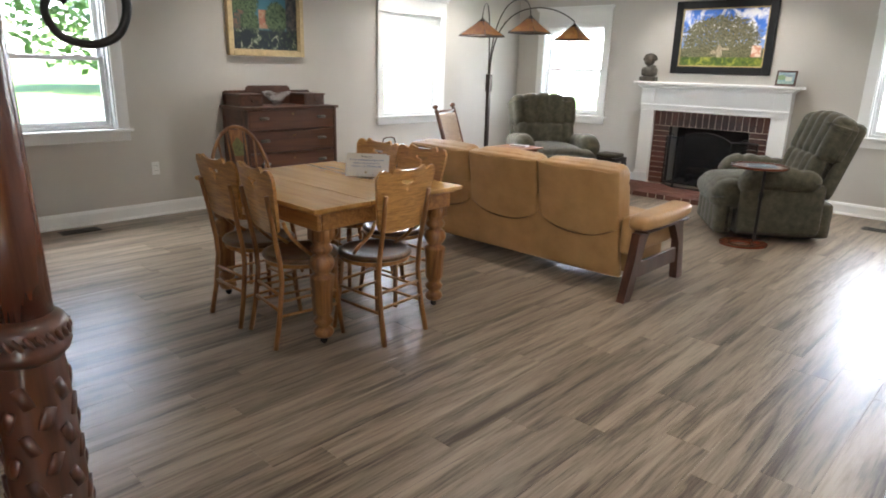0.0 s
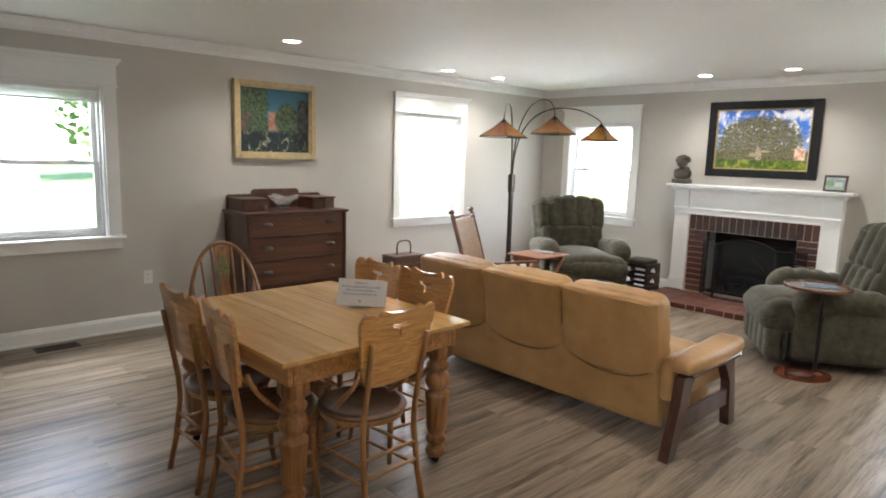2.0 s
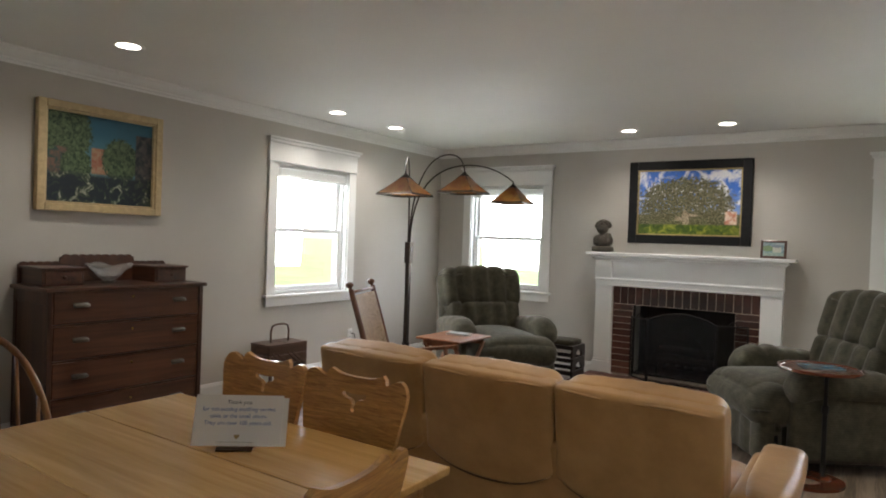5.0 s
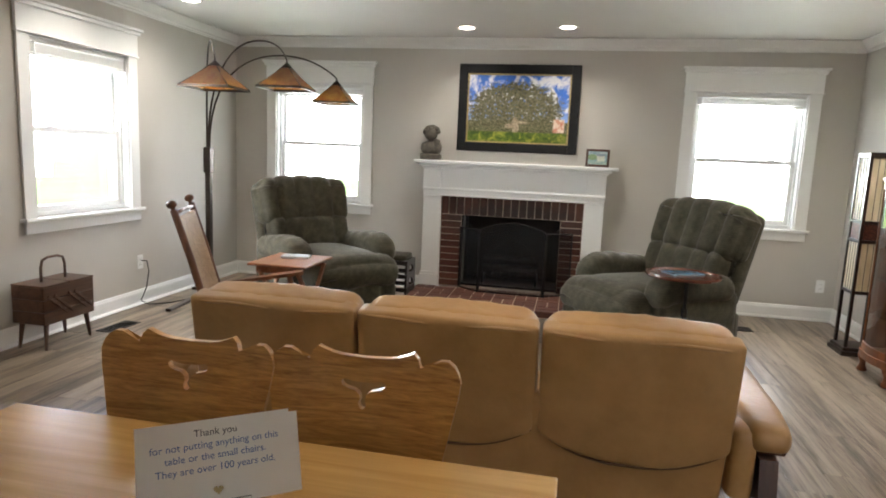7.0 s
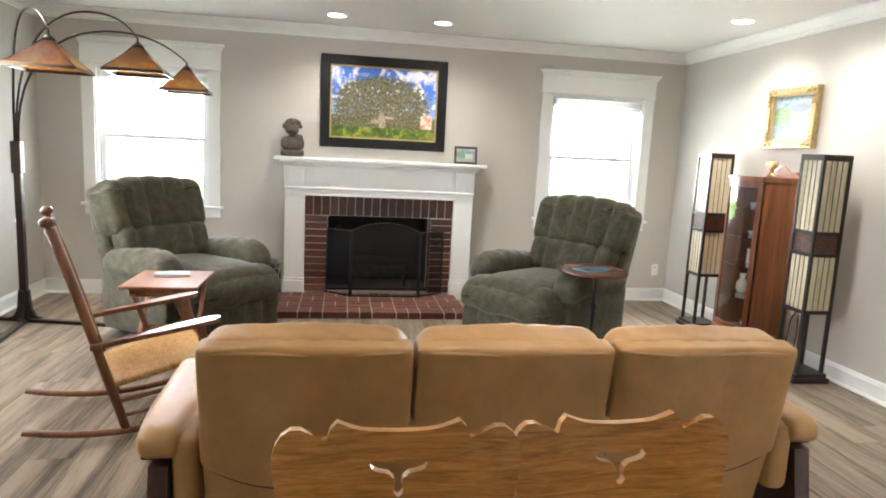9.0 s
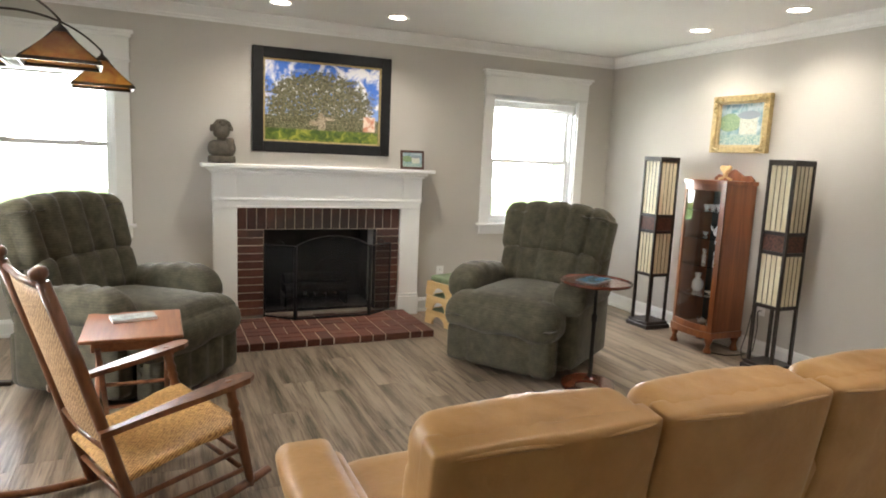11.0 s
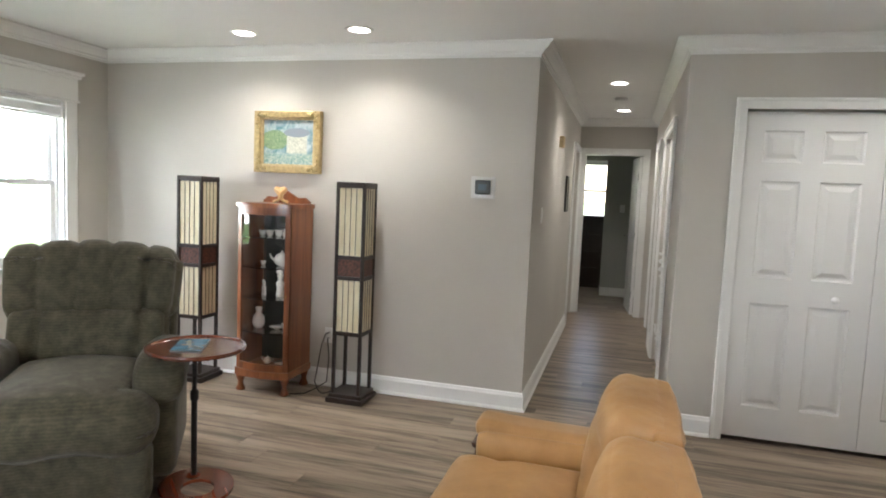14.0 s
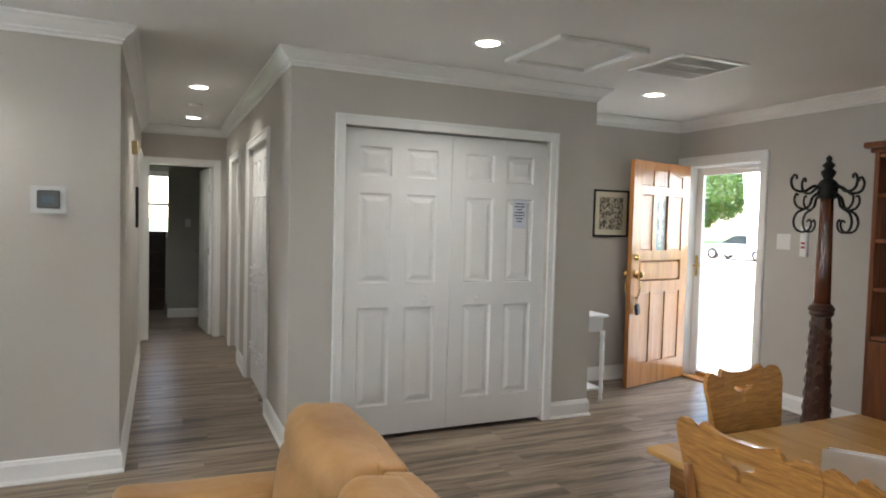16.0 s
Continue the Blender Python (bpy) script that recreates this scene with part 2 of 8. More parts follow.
def wall_mesh(name, axis, p0, p1, a0, a1, openings=(), z1=CEIL, label="warm greige painted plaster wall"):
    """A wall along an axis, from face p0 to face p1 in thickness, with openings (a, b, low, high) through it."""
    bm = bmesh.new()
    cuts = sorted({a0, a1} | {o[0] for o in openings} | {o[1] for o in openings})
    for u0, u1 in zip(cuts, cuts[1:]):
        holes = [o for o in openings if o[0] <= u0 + 1e-6 and o[1] >= u1 - 1e-6]
        spans = [(0.0, z1)]
        for o in holes:
            spans = [(0.0, o[2]), (o[3], z1)]
        for z0, zz in spans:
            if zz - z0 < 1e-3:
                continue
            if axis == "x":
                box(bm, u0, u1, p0, p1, z0, zz)
            else:
                box(bm, p0, p1, u0, u1, z0, zz)
    bmesh.ops.remove_doubles(bm, verts=bm.verts, dist=1e-4)
    return structure(part(name, bm, M_WALL), label)


wn = [(c - W_HALF, c + W_HALF, W_LOW, W_HIGH) for s_, c in WINDOWS if s_ == "n"]
ww = [(c - W_HALF, c + W_HALF, W_LOW, W_HIGH) for s_, c in WINDOWS if s_ == "w"]
FIRE = (-2.225, -1.265, 0.0, 0.78)
DOOR_X0, DOOR_X1, DOOR_H = 1.12, 1.99, 2.05
wall_mesh("wall_north", "x", NY, NY + 0.2, WX - 0.2, EX + 0.12, wn + [FIRE])
wall_mesh("wall_west", "y", WX - 0.2, WX, SY - 0.2, NY, ww)
wall_mesh("wall_east", "y", EX, EX + 0.12, HN, NY)
wall_mesh("wall_hall_north", "x", HN, HN + 0.12, EX + 0.12, HE, [(4.44, 5.20, 0.0, 2.03)])
wall_mesh("wall_hall_end", "y", HE, HE + 0.12, HS - 0.6, HN + 1.2, [(5.49, 6.21, 0.0, 2.03)])
wall_mesh("wall_hall_south", "x", HS - 0.12, HS, CX + 0.12, HE, [(2.05, 3.15, 0.0, 2.03), (3.85, 4.65, 0.0, 2.03)])
wall_mesh("wall_closet", "y", CX, CX + 0.12, NICHE, HS, [(3.50, 5.02, 0.0, 2.04)])
wall_mesh("wall_closet_side", "x", NICHE, NICHE + 0.12, CX + 0.12, NX)
wall_mesh("wall_niche", "y", NX, NX + 0.12, SY - 0.2, NICHE + 0.12)
wall_mesh("wall_south", "x", SY - 0.2, SY, WX, NX, [(DOOR_X0, DOOR_X1, 0.0, DOOR_H)])
wall_mesh("wall_closet_back", "y", 2.1, 2.2, NICHE + 0.12, HS - 0.12, label="plain closet back wall")
bm = bmesh.new()
box(bm, WX - 0.2, 8.6, SY - 0.2, NY + 0.2, CEIL, CEIL + 0.15)
structure(part("ceiling", bm, M_CEIL), "smooth white painted ceiling")
bm = bmesh.new()
box(bm, WX - 0.2, 8.6, SY - 0.2, NY + 0.2, -0.25, -0.012)
FLOOR = structure(part("floor", bm, M_FLOOR), "grey-brown wood-look vinyl plank floor")

# ---- structure details ----


def run_profile(name, pts, prof, material, label, close=False):
    """Sweeps a profile of (out, up) along a floor path with mitred corners; out is to the left of travel."""
    bm = bmesh.new()
    P = [Vector((x, y, 0)) for x, y in pts]
    rings = []
    n = len(P)
    for i, p in enumerate(P):
        d0 = (P[i] - P[i - 1]).normalized() if i or close else (P[1] - P[0]).normalized()
        d1 = (P[(i + 1) % n] - P[i]).normalized() if i < n - 1 or close else d0
        n0, n1 = Vector((-d0.y, d0.x, 0)), Vector((-d1.y, d1.x, 0))
        q = (n0 + n1)
        q = q / max(0.3, q.dot(n0))
        rings.append([bm.verts.new(p + q * o + Vector((0, 0, u))) for o, u in prof])
    k = len(prof)
    m = n if close else n - 1
    for i in range(m):
        a, b = rings[i], rings[(i + 1) % n]
        for j in range(k):
            bm.faces.new((a[j], a[(j + 1) % k], b[(j + 1) % k], b[j]))
    if not close:
        bm.faces.new(rings[0])
        bm.faces.new(rings[-1])
    return structure(part(name, bm, material), label)


C = CEIL - 0.001
CROWN = [(0.0, C), (0.085, C), (0.085, C - 0.012), (0.072, C - 0.020), (0.060, C - 0.034), (0.038, C - 0.052), (0.022, C - 0.062), (0.020, C - 0.074), (0.008, C - 0.080), (0.008, C - 0.095), (0.0, C - 0.095)]
BASE = [(0.0, 0.0), (0.026, 0.0), (0.026, 0.010), (0.018, 0.020), (0.015, 0.022), (0.015, 0.100), (0.010, 0.112), (0.008, 0.122), (0.0, 0.128)]
# walked with the room on the left
run_profile("crown_moulding", [(EX, HN), (EX, NY), (WX, NY), (WX, SY), (NX, SY), (NX, NICHE), (CX, NICHE), (CX, HS), (HE, HS), (HE, HN)], CROWN, M_TRIM, "white stepped crown moulding", close=True)


def baseboard(pts):
    run_profile("baseboard", pts, BASE, M_TRIM, "white moulded baseboard with a shoe strip")


FP_L, FP_R = -2.615, -0.875
baseboard([(4.37, HN), (EX, HN), (EX, NY), (FP_R, NY)])
baseboard([(FP_L, NY), (WX, NY), (WX, SY), (DOOR_X0 - 0.075, SY)])
baseboard([(DOOR_X1 + 0.075, SY), (NX, SY), (NX, NICHE), (CX, NICHE), (CX, 3.43)])
baseboard([(CX, 5.09), (CX, HS), (1.98, HS)])
baseboard([(3.22, HS), (3.78, HS)])


def casing(name, axis, face, out, a0, a1, h, w=0.065, t=0.018):
    """Three plain boards round a door opening; out is +1 or -1 along the wall's normal."""
    bm = bmesh.new()
    f0, f1 = sorted((face + out * 0.0005, face + out * t))
    g0, g1 = sorted((face + out * t, face + out * (t + 0.007)))
    for u0, u1, z0, z1 in ((a0 - w, a0, 0, h + w), (a1, a1 + w, 0, h + w), (a0, a1, h, h + w)):
        box(bm, *((u0, u1, f0, f1) if axis == "x" else (f0, f1, u0, u1)), z0, z1, 0.002)
    e = 0.02
    for u0, u1, z0, z1 in ((a0 - w, a0 - w + e, 0, h + w), (a1 + w - e, a1 + w, 0, h + w), (a0 - w + e, a1 + w - e, h + w - e, h + w)):
        box(bm, *((u0, u1, g0, g1) if axis == "x" else (g0, g1, u0, u1)), z0, z1, 0.002)
    return structure(part(name, bm, M_TRIM), "white painted door casing")


def jamb(axis, p0, p1, a0, a1, h, t=0.02):
    bm = bmesh.new()
    for u0, u1, z0, z1 in ((a0, a0 + t, 0, h), (a1 - t, a1, 0, h), (a0 + t, a1 - t, h - t, h)):
        box(bm, *((u0, u1, p0, p1) if axis == "x" else (p0, p1, u0, u1)), z0, z1)
    return structure(part("door_jamb", bm, M_TRIM), "white painted door jamb")


def glass_material():
    m = bpy.data.materials.new("clear_glass")
    m.use_nodes = True
    b = m.node_tree.nodes["Principled BSDF"]
    b.inputs["Base Color"].default_value = (1, 1, 1, 1)
    b.inputs["Roughness"].default_value = 0.0
    b.inputs["IOR"].default_value = 1.45
    b.inputs["Transmission Weight"].default_value = 1.0
    return m


M_GLASS = glass_material()
M_BLIND = plain("blind_slat", (0.72, 0.71, 0.68), 0.5, vary=0.04)


def window(num, side, c):
    """A double-hung vinyl window in its opening, with casing, cap, sill, apron and a raised blind.
    Built facing -y at the origin, the room side towards -y; then turned."""
    m = pose(c, NY, 0) if side == "n" else pose(WX, c, 0, 0, 0, 90)
    e = new("window_%d" % num)
    e.matrix_world = m
    structure(e, "white double-hung window with wide casing and a raised blind")
    a, lo, hi = W_HALF, W_LOW, W_HIGH
    bm = bmesh.new()
    box(bm, -a - 0.10, -a, -0.02, -0.001, lo, hi, 0.002)
    box(bm, a, a + 0.10, -0.02, -0.001, lo, hi, 0.002)
    part("side_casing", bm, M_TRIM, e)
    bm = bmesh.new()
    box(bm, -a - 0.105, a + 0.105, -0.024, -0.001, hi, hi + 0.185, 0.002)
    box(bm, -a - 0.112, a + 0.112, -0.034, -0.001, hi + 0.0, hi + 0.014, 0.003)
    box(bm, -a - 0.12, a + 0.12, -0.045, -0.001, hi + 0.172, hi + 0.200, 0.006, seg=2)
    box(bm, -a - 0.135, a + 0.135, -0.062, -0.001, hi + 0.200, hi + 0.222, 0.004)
    part("head_casing", bm, M_TRIM, e)
    bm = bmesh.new()
    box(bm, -a - 0.125, a + 0.125, -0.05, 0.05, lo - 0.025, lo, 0.005, seg=2)
    part("window_sill", bm, M_TRIM, e)
    bm = bmesh.new()
    box(bm, -a - 0.10, a + 0.10, -0.02, -0.001, lo - 0.105, lo - 0.026, 0.003)
    part("apron", bm, M_TRIM, e)
    bm = bmesh.new()
    f = 0.03
    for x0, x1, z0, z1 in ((-a, -a + f, lo, hi), (a - f, a, lo, hi), (-a + f, a - f, hi - f, hi), (-a + f, a - f, lo, lo + f)):
        box(bm, x0, x1, 0.05, 0.14, z0, z1, 0.002)
    box(bm, -a, -a + 0.012, 0.0, 0.05, lo, hi)
    box(bm, a - 0.012, a, 0.0, 0.05, lo, hi)
    box(bm, -a + 0.012, a - 0.012, 0.0, 0.05, hi - 0.012, hi)
    part("window_frame", bm, M_VINYL, e)
    mid = 1.405
    for name, z0, z1, y0 in (("upper_sash", mid - 0.015, hi - f, 0.10), ("lower_sash", lo + f, mid + 0.02, 0.065)):
        bm = bmesh.new()
        s = 0.038
        x0, x1 = -a + f, a - f
        for q in ((x0, x0 + s, z0, z1), (x1 - s, x1, z0, z1), (x0 + s, x1 - s, z1 - s * 0.9, z1), (x0 + s, x1 - s, z0, z0 + s)):
            box(bm, q[0], q[1], y0, y0 + 0.032, q[2], q[3], 0.003)
        if name == "lower_sash":
            for lx in (-0.24, 0.24):
                box(bm, lx - 0.03, lx + 0.03, y0 - 0.008, y0 + 0.02, z1, z1 + 0.012, 0.003)
        sash = part(name, bm, M_VINYL, e)
        bm = bmesh.new()
        box(bm, x0 + s, x1 - s, y0 + 0.014, y0 + 0.018, z0 + s, z1 - s * 0.9)
        p = part("pane", bm, M_GLASS, sash, "clear window glass")
        p.visible_shadow = False
    blind = thing("window_blind", 0, 0, 0, 0, "white slatted blind pulled up in the head of a window", "blind", "window blinds")
    blind.matrix_world = m
    bm = bmesh.new()
    box(bm, -a + 0.015, a - 0.015, 0.006, 0.046, hi - 0.042, hi - 0.013, 0.003)
    part("headrail", bm, M_TRIM, blind)
    for k in range(9):
        bm = bmesh.new()
        z = hi - 0.049 - k * 0.0062
        box(bm, -a + 0.02, a - 0.02, 0.008 + 0.002 * (k % 2), 0.044, z - 0.0035, z, 0)
        part("slat", bm, M_BLIND, blind)
    bm = bmesh.new()
    box(bm, -a + 0.02, a - 0.02, 0.008, 0.044, hi - 0.125, hi - 0.106, 0.004)
    part("bottom_rail", bm, M_TRIM, blind)
    bm = bmesh.new()
    tube(bm, [(-a + 0.06, 0.004, hi - 0.04), (-a + 0.062, 0.0, hi - 0.62)], 0.004, 6)
    part("wand", bm, M_VINYL, blind)
    return e


for i, (s_, c_) in enumerate(WINDOWS):
    window(i + 1, s_, c_)

# recessed ceiling lights
M_LAMP = bpy.data.materials.new("lamp_glow")
M_LAMP.use_nodes = True
M_LAMP.node_tree.nodes["Principled BSDF"].inputs["Emission Color"].default_value = (1.0, 0.93, 0.82, 1)
M_LAMP.node_tree.nodes["Principled BSDF"].inputs["Emission Strength"].default_value = 3.0
SPOT_POWER = 9.2
LIGHTS = [(-3.96, 5.30), (-4.20, 7.35), (-4.19, 8.16), (-2.18, 9.18), (-1.31, 9.15), (-1.37, 5.43), (0.79, 8.20), (0.79, 7.37), (0.52, 4.39), (1.14, 2.62), (2.74, 5.80), (4.48, 5.77)]


def downlight(x, y):
    e = thing("recessed_light", x, y, CEIL, 0, "white round recessed ceiling light, switched on", "light", "recessed ceiling lights")
    bm = bmesh.new()
    n = 28
    prof = [(0.068, 0.004), (0.066, -0.003), (0.080, -0.006), (0.092, -0.002), (0.092, 0.0)]
    rings = [[bm.verts.new((r * math.cos(2 * math.pi * k / n), r * math.sin(2 * math.pi * k / n), z)) for k in range(n)] for r, z in prof]
    for a, b in zip(rings, rings[1:]):
        for k in range(n):
            bm.faces.new((a[k], a[(k + 1) % n], b[(k + 1) % n], b[k]))
    part("trim_ring", bm, M_TRIM, e, smooth=True)
    bm = bmesh.new()
    lathe(bm, [(0.067, -0.0025), (0.067, -0.0005)], n)
    part("lens", bm, M_LAMP, e, "glowing warm white lens")
    d = bpy.data.lights.new("downlight", "SPOT")
    d.energy, d.spot_size, d.spot_blend, d.shadow_soft_size, d.color = SPOT_POWER, radians(140), 0.9, 0.06, (1.0, 0.93, 0.84)
    lo = new("downlight", d)
    lo.matrix_world = pose(x, y, CEIL - 0.012)
    return e


for x_, y_ in LIGHTS:
    downlight(x_, y_)

# hearth, brick surround, firebox, mantel
FX0, FX1 = -2.435, -1.056
FZ = 0.955
FY = 9.655
M_MORTAR = plain("mortar", (0.50, 0.42, 0.34), 0.9, vary=0.2, scale=30, bump_s=0.4, bump_scale=200)


def brick_material():
    N = Nodes("fired_brick")
    v = coords(N)
    oi = N.n("ShaderNodeObjectInfo")
    base = ramp(N, oi.outputs["Random"], [(0.0, (0.095, 0.030, 0.018)), (0.5, (0.150, 0.050, 0.030)), (1.0, (0.215, 0.085, 0.052))])
    n1 = noise_tex(N, v, 30, 5, 0.65)
    mix = N.n("ShaderNodeMix", data_type="RGBA", blend_type="MULTIPLY")
    mix.inputs["Factor"].default_value = 1.0
    N.l(base, mix.inputs["A"])
    N.l(ramp(N, n1, [(0.3, (0.55, 0.5, 0.5)), (0.7, (1.0, 1.0, 1.0))]), mix.inputs["B"])
    g = N.n("ShaderNodeNewGeometry")
    sub = N.n("ShaderNodeVectorMath", operation="SUBTRACT")
    N.l(g.outputs["Position"], sub.inputs[0])
    sub.inputs[1].default_value = (-1.745, 9.65, 0.76)
    sc = N.n("ShaderNodeVectorMath", operation="MULTIPLY")
    N.l(sub.outputs[0], sc.inputs[0])
    sc.inputs[1].default_value = (1.3, 1.2, 4.4)
    ln = N.n("ShaderNodeVectorMath", operation="LENGTH")
    N.l(sc.outputs[0], ln.inputs[0])
    edge = N.n("ShaderNodeMath", operation="MULTIPLY_ADD")
    N.l(noise_tex(N, g.outputs["Position"], 9, 4, 0.6), edge.inputs[0])
    edge.inputs[1].default_value = 0.9
    N.l(ln.outputs["Value"], edge.inputs[2])
    soot = N.n("ShaderNodeMix", data_type="RGBA")
    fade = N.n("ShaderNodeMapRange")
    N.l(edge.outputs[0], fade.inputs["Value"])
    fade.inputs["From Min"].default_value, fade.inputs["From Max"].default_value = 0.95, 1.75
    fade.inputs["To Min"].default_value, fade.inputs["To Max"].default_value = 0.88, 0.0
    N.l(fade.outputs[0], soot.inputs["Factor"])
    N.l(mix.outputs["Result"], soot.inputs["A"])
    soot.inputs["B"].default_value = rgb((0.022, 0.017, 0.015))
    N.l(soot.outputs["Result"], N.b.inputs["Base Color"])
    N.b.inputs["Roughness"].default_value = 0.6
    bump(N, n1, 0.5, 0.002)
    return N.m


M_BRICK = brick_material()
M_SOOT = plain("sooty_brick", (0.025, 0.02, 0.018), 0.85, vary=0.5, scale=6, bump_s=0.4, bump_scale=60)
fireplace = thing("fireplace", -1.745, NY, 0, 0, "red brick fireplace with a white painted wooden mantel", "fireplace")


def fpart(name, bm, mat, label="", parent=None):
    """A piece built in room coordinates, hung under the fireplace."""
    bm.transform(Matrix.Translation((1.745, -NY, 0)))
    return part(name, bm, mat, parent or fireplace, label)


bm = bmesh.new()
OX0, OX1, OZ = -2.225, -1.265, 0.775
for x0, x1, z0, z1 in ((FX0, OX0, 0.05, FZ), (OX1, FX1, 0.05, FZ), (OX0, OX1, OZ, FZ)):
    box(bm, x0, x1, FY + 0.006, NY + 0.02, z0, z1)
SURROUND = fpart("brick_surround", bm, M_MORTAR, "red brick surround with pale mortar")
bm = bmesh.new()
box(bm, OX0 - 0.1, OX1 + 0.1, NY + 0.45, NY + 0.5, 0.0, 0.95)
box(bm, OX0 - 0.1, OX0 - 0.005, NY + 0.02, NY + 0.45, 0.0, 0.95)
box(bm, OX1 + 0.005, OX1 + 0.1, NY + 0.02, NY + 0.45, 0.0, 0.95)
box(bm, OX0, OX1, NY + 0.02, NY + 0.45, 0.85, 0.95)
box(bm, OX0, OX1, NY + 0.02, NY + 0.45, 0.0, 0.08)
fpart("firebox", bm, M_SOOT, "sooty black brick firebox")
bm = bmesh.new()
a, b, c = OX0 + 0.0005, OX1 - 0.0005, OZ - 0.0005
slab(bm, [(a, 0.059), (a + 0.006, 0.059), (a + 0.006, c - 0.006), (b - 0.006, c - 0.006), (b - 0.006, 0.059), (b, 0.059), (b, c), (a, c)], 0.07, "xz", FY + 0.004)
fpart("lining", bm, M_SOOT, "sooty lining round the opening")
bm = bmesh.new()
ML, MR = FP_L, FP_R
for a, b in ((ML, FX0), (FX1, MR)):
    bm = bmesh.new()
    box(bm, a, b, 9.625, NY, 0.0, FZ, 0.003)
    box(bm, a - 0.012, b + 0.004, 9.605, NY, 0.0, 0.17, 0.004)
    box(bm, a - 0.006, b + 0.002, 9.615, NY, 0.17, 0.195, 0.006)
    fpart("pilaster", bm, M_TRIM, "white painted pilaster")
bm = bmesh.new()
box(bm, ML, MR, 9.615, NY, FZ, FZ + 0.27, 0.003)
box(bm, ML - 0.008, MR + 0.008, 9.598, NY, FZ + 0.055, FZ + 0.08, 0.008, seg=2)
for a, b in ((ML, FX0 - 0.01), (FX1 + 0.01, MR)):
    box(bm, a - 0.004, b + 0.004, 9.605, NY, FZ + 0.08, FZ + 0.27, 0.003)
box(bm, FX0 - 0.012, FX1 + 0.012, 9.61, NY, FZ, FZ + 0.02, 0.006)
fpart("frieze", bm, M_TRIM, "white painted frieze board")
bm = bmesh.new()
box(bm, ML - 0.02, MR + 0.02, 9.585, NY, FZ + 0.27, FZ + 0.29, 0.008, seg=2)
box(bm, ML - 0.045, MR + 0.045, 9.565, NY, FZ + 0.29, FZ + 0.315, 0.010, seg=2)
box(bm, ML - 0.09, MR + 0.10, 9.53, NY, FZ + 0.315, FZ + 0.345, 0.006, seg=2)
fpart("mantel_shelf", bm, M_TRIM, "white painted mantel shelf")
bm = bmesh.new()
HX0, HX1, HY0 = -2.64, -1.02, 8.87
box(bm, HX0 + 0.004, HX1 - 0.004, HY0 + 0.003, 9.60, 0.0, 0.0535)
box(bm, OX0, OX1, 9.60, NY + 0.02, 0.0, 0.058)
HEARTH = fpart("hearth", bm, M_MORTAR, "raised red brick hearth with pale mortar joints")

# ceiling hatch and return grille
bm = bmesh.new()
for x0, x1, y0, y1 in ((0.17, 0.77, 3.53, 3.58), (0.17, 0.77, 4.095, 4.145), (0.17, 0.22, 3.58, 4.095), (0.72, 0.77, 3.58, 4.095)):
    box(bm, x0, x1, y0, y1, CEIL - 0.030, CEIL - 0.001, 0.006)
box(bm, 0.22, 0.72, 3.58, 4.095, CEIL - 0.006, CEIL - 0.001, 0.0)
structure(part("attic_hatch", bm, M_TRIM), "white painted ceiling hatch with a moulded frame")
grille = thing("air_return_grille", 0.37, 3.05, CEIL, 0, "white metal air return grille in the ceiling", "air vent")
bm = bmesh.new()
for x0, x1, y0, y1 in ((-0.24, 0.24, -0.27, -0.235), (-0.24, 0.24, 0.235, 0.27), (-0.24, -0.205, -0.235, 0.235), (0.205, 0.24, -0.235, 0.235)):
    box(bm, x0, x1, y0, y1, -0.012, -0.001, 0.003)
part("frame", bm, M_TRIM, grille)
bm = bmesh.new()
box(bm, -0.205, 0.205, -0.235, 0.235, -0.003, -0.001)
part("backing", bm, plain("grille_dark", (0.04, 0.04, 0.04), 0.8), grille)
for k in range(22):
    bm = bmesh.new()
    box(bm, -0.0055, 0.0055, -0.234, 0.234, -0.001, 0.0005, 0, pose(-0.195 + k * 0.0186, 0, -0.008, 0, 50, 0))
    part("slat", bm, M_TRIM, grille)
for x_ in (-0.07, 0.07):
    bm = bmesh.new()
    box(bm, x_ - 0.006, x_ + 0.006, -0.234, 0.234, -0.0145, -0.012, 0)
    part("crossbar", bm, M_TRIM, grille)

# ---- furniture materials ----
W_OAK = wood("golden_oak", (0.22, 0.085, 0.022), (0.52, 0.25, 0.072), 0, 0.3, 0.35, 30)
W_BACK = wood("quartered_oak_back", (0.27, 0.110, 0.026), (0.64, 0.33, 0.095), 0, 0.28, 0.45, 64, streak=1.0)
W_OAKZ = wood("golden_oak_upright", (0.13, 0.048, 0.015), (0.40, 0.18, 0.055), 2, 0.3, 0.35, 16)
W_OAKTOP = wood("oak_tabletop", (0.43, 0.220, 0.056), (0.66, 0.390, 0.132), 0, 0.25, 0.4, 9)
W_SEAT = wood("worn_dark_seat", (0.07, 0.035, 0.018), (0.20, 0.11, 0.05), 1, 0.3, 0.3, 12)
W_WAL = wood("walnut", (0.030, 0.011, 0.006), (0.115, 0.042, 0.020), 1, 0.4, 0.2, 10)
W_WALZ = wood("walnut_upright", (0.030, 0.011, 0.006), (0.105, 0.038, 0.018), 2, 0.4, 0.2, 10)
W_DARKX = wood("dark_frame_wood", (0.028, 0.010, 0.006), (0.085, 0.032, 0.018), 2, 0.35, 0.3, 14)
W_CHERRY = wood("cherry", (0.12, 0.034, 0.012), (0.33, 0.110, 0.038), 2, 0.3, 0.4, 8)
W_ROCK = wood("rocker_wood", (0.085, 0.030, 0.013), (0.22, 0.085, 0.036), 2, 0.3, 0.4, 14)
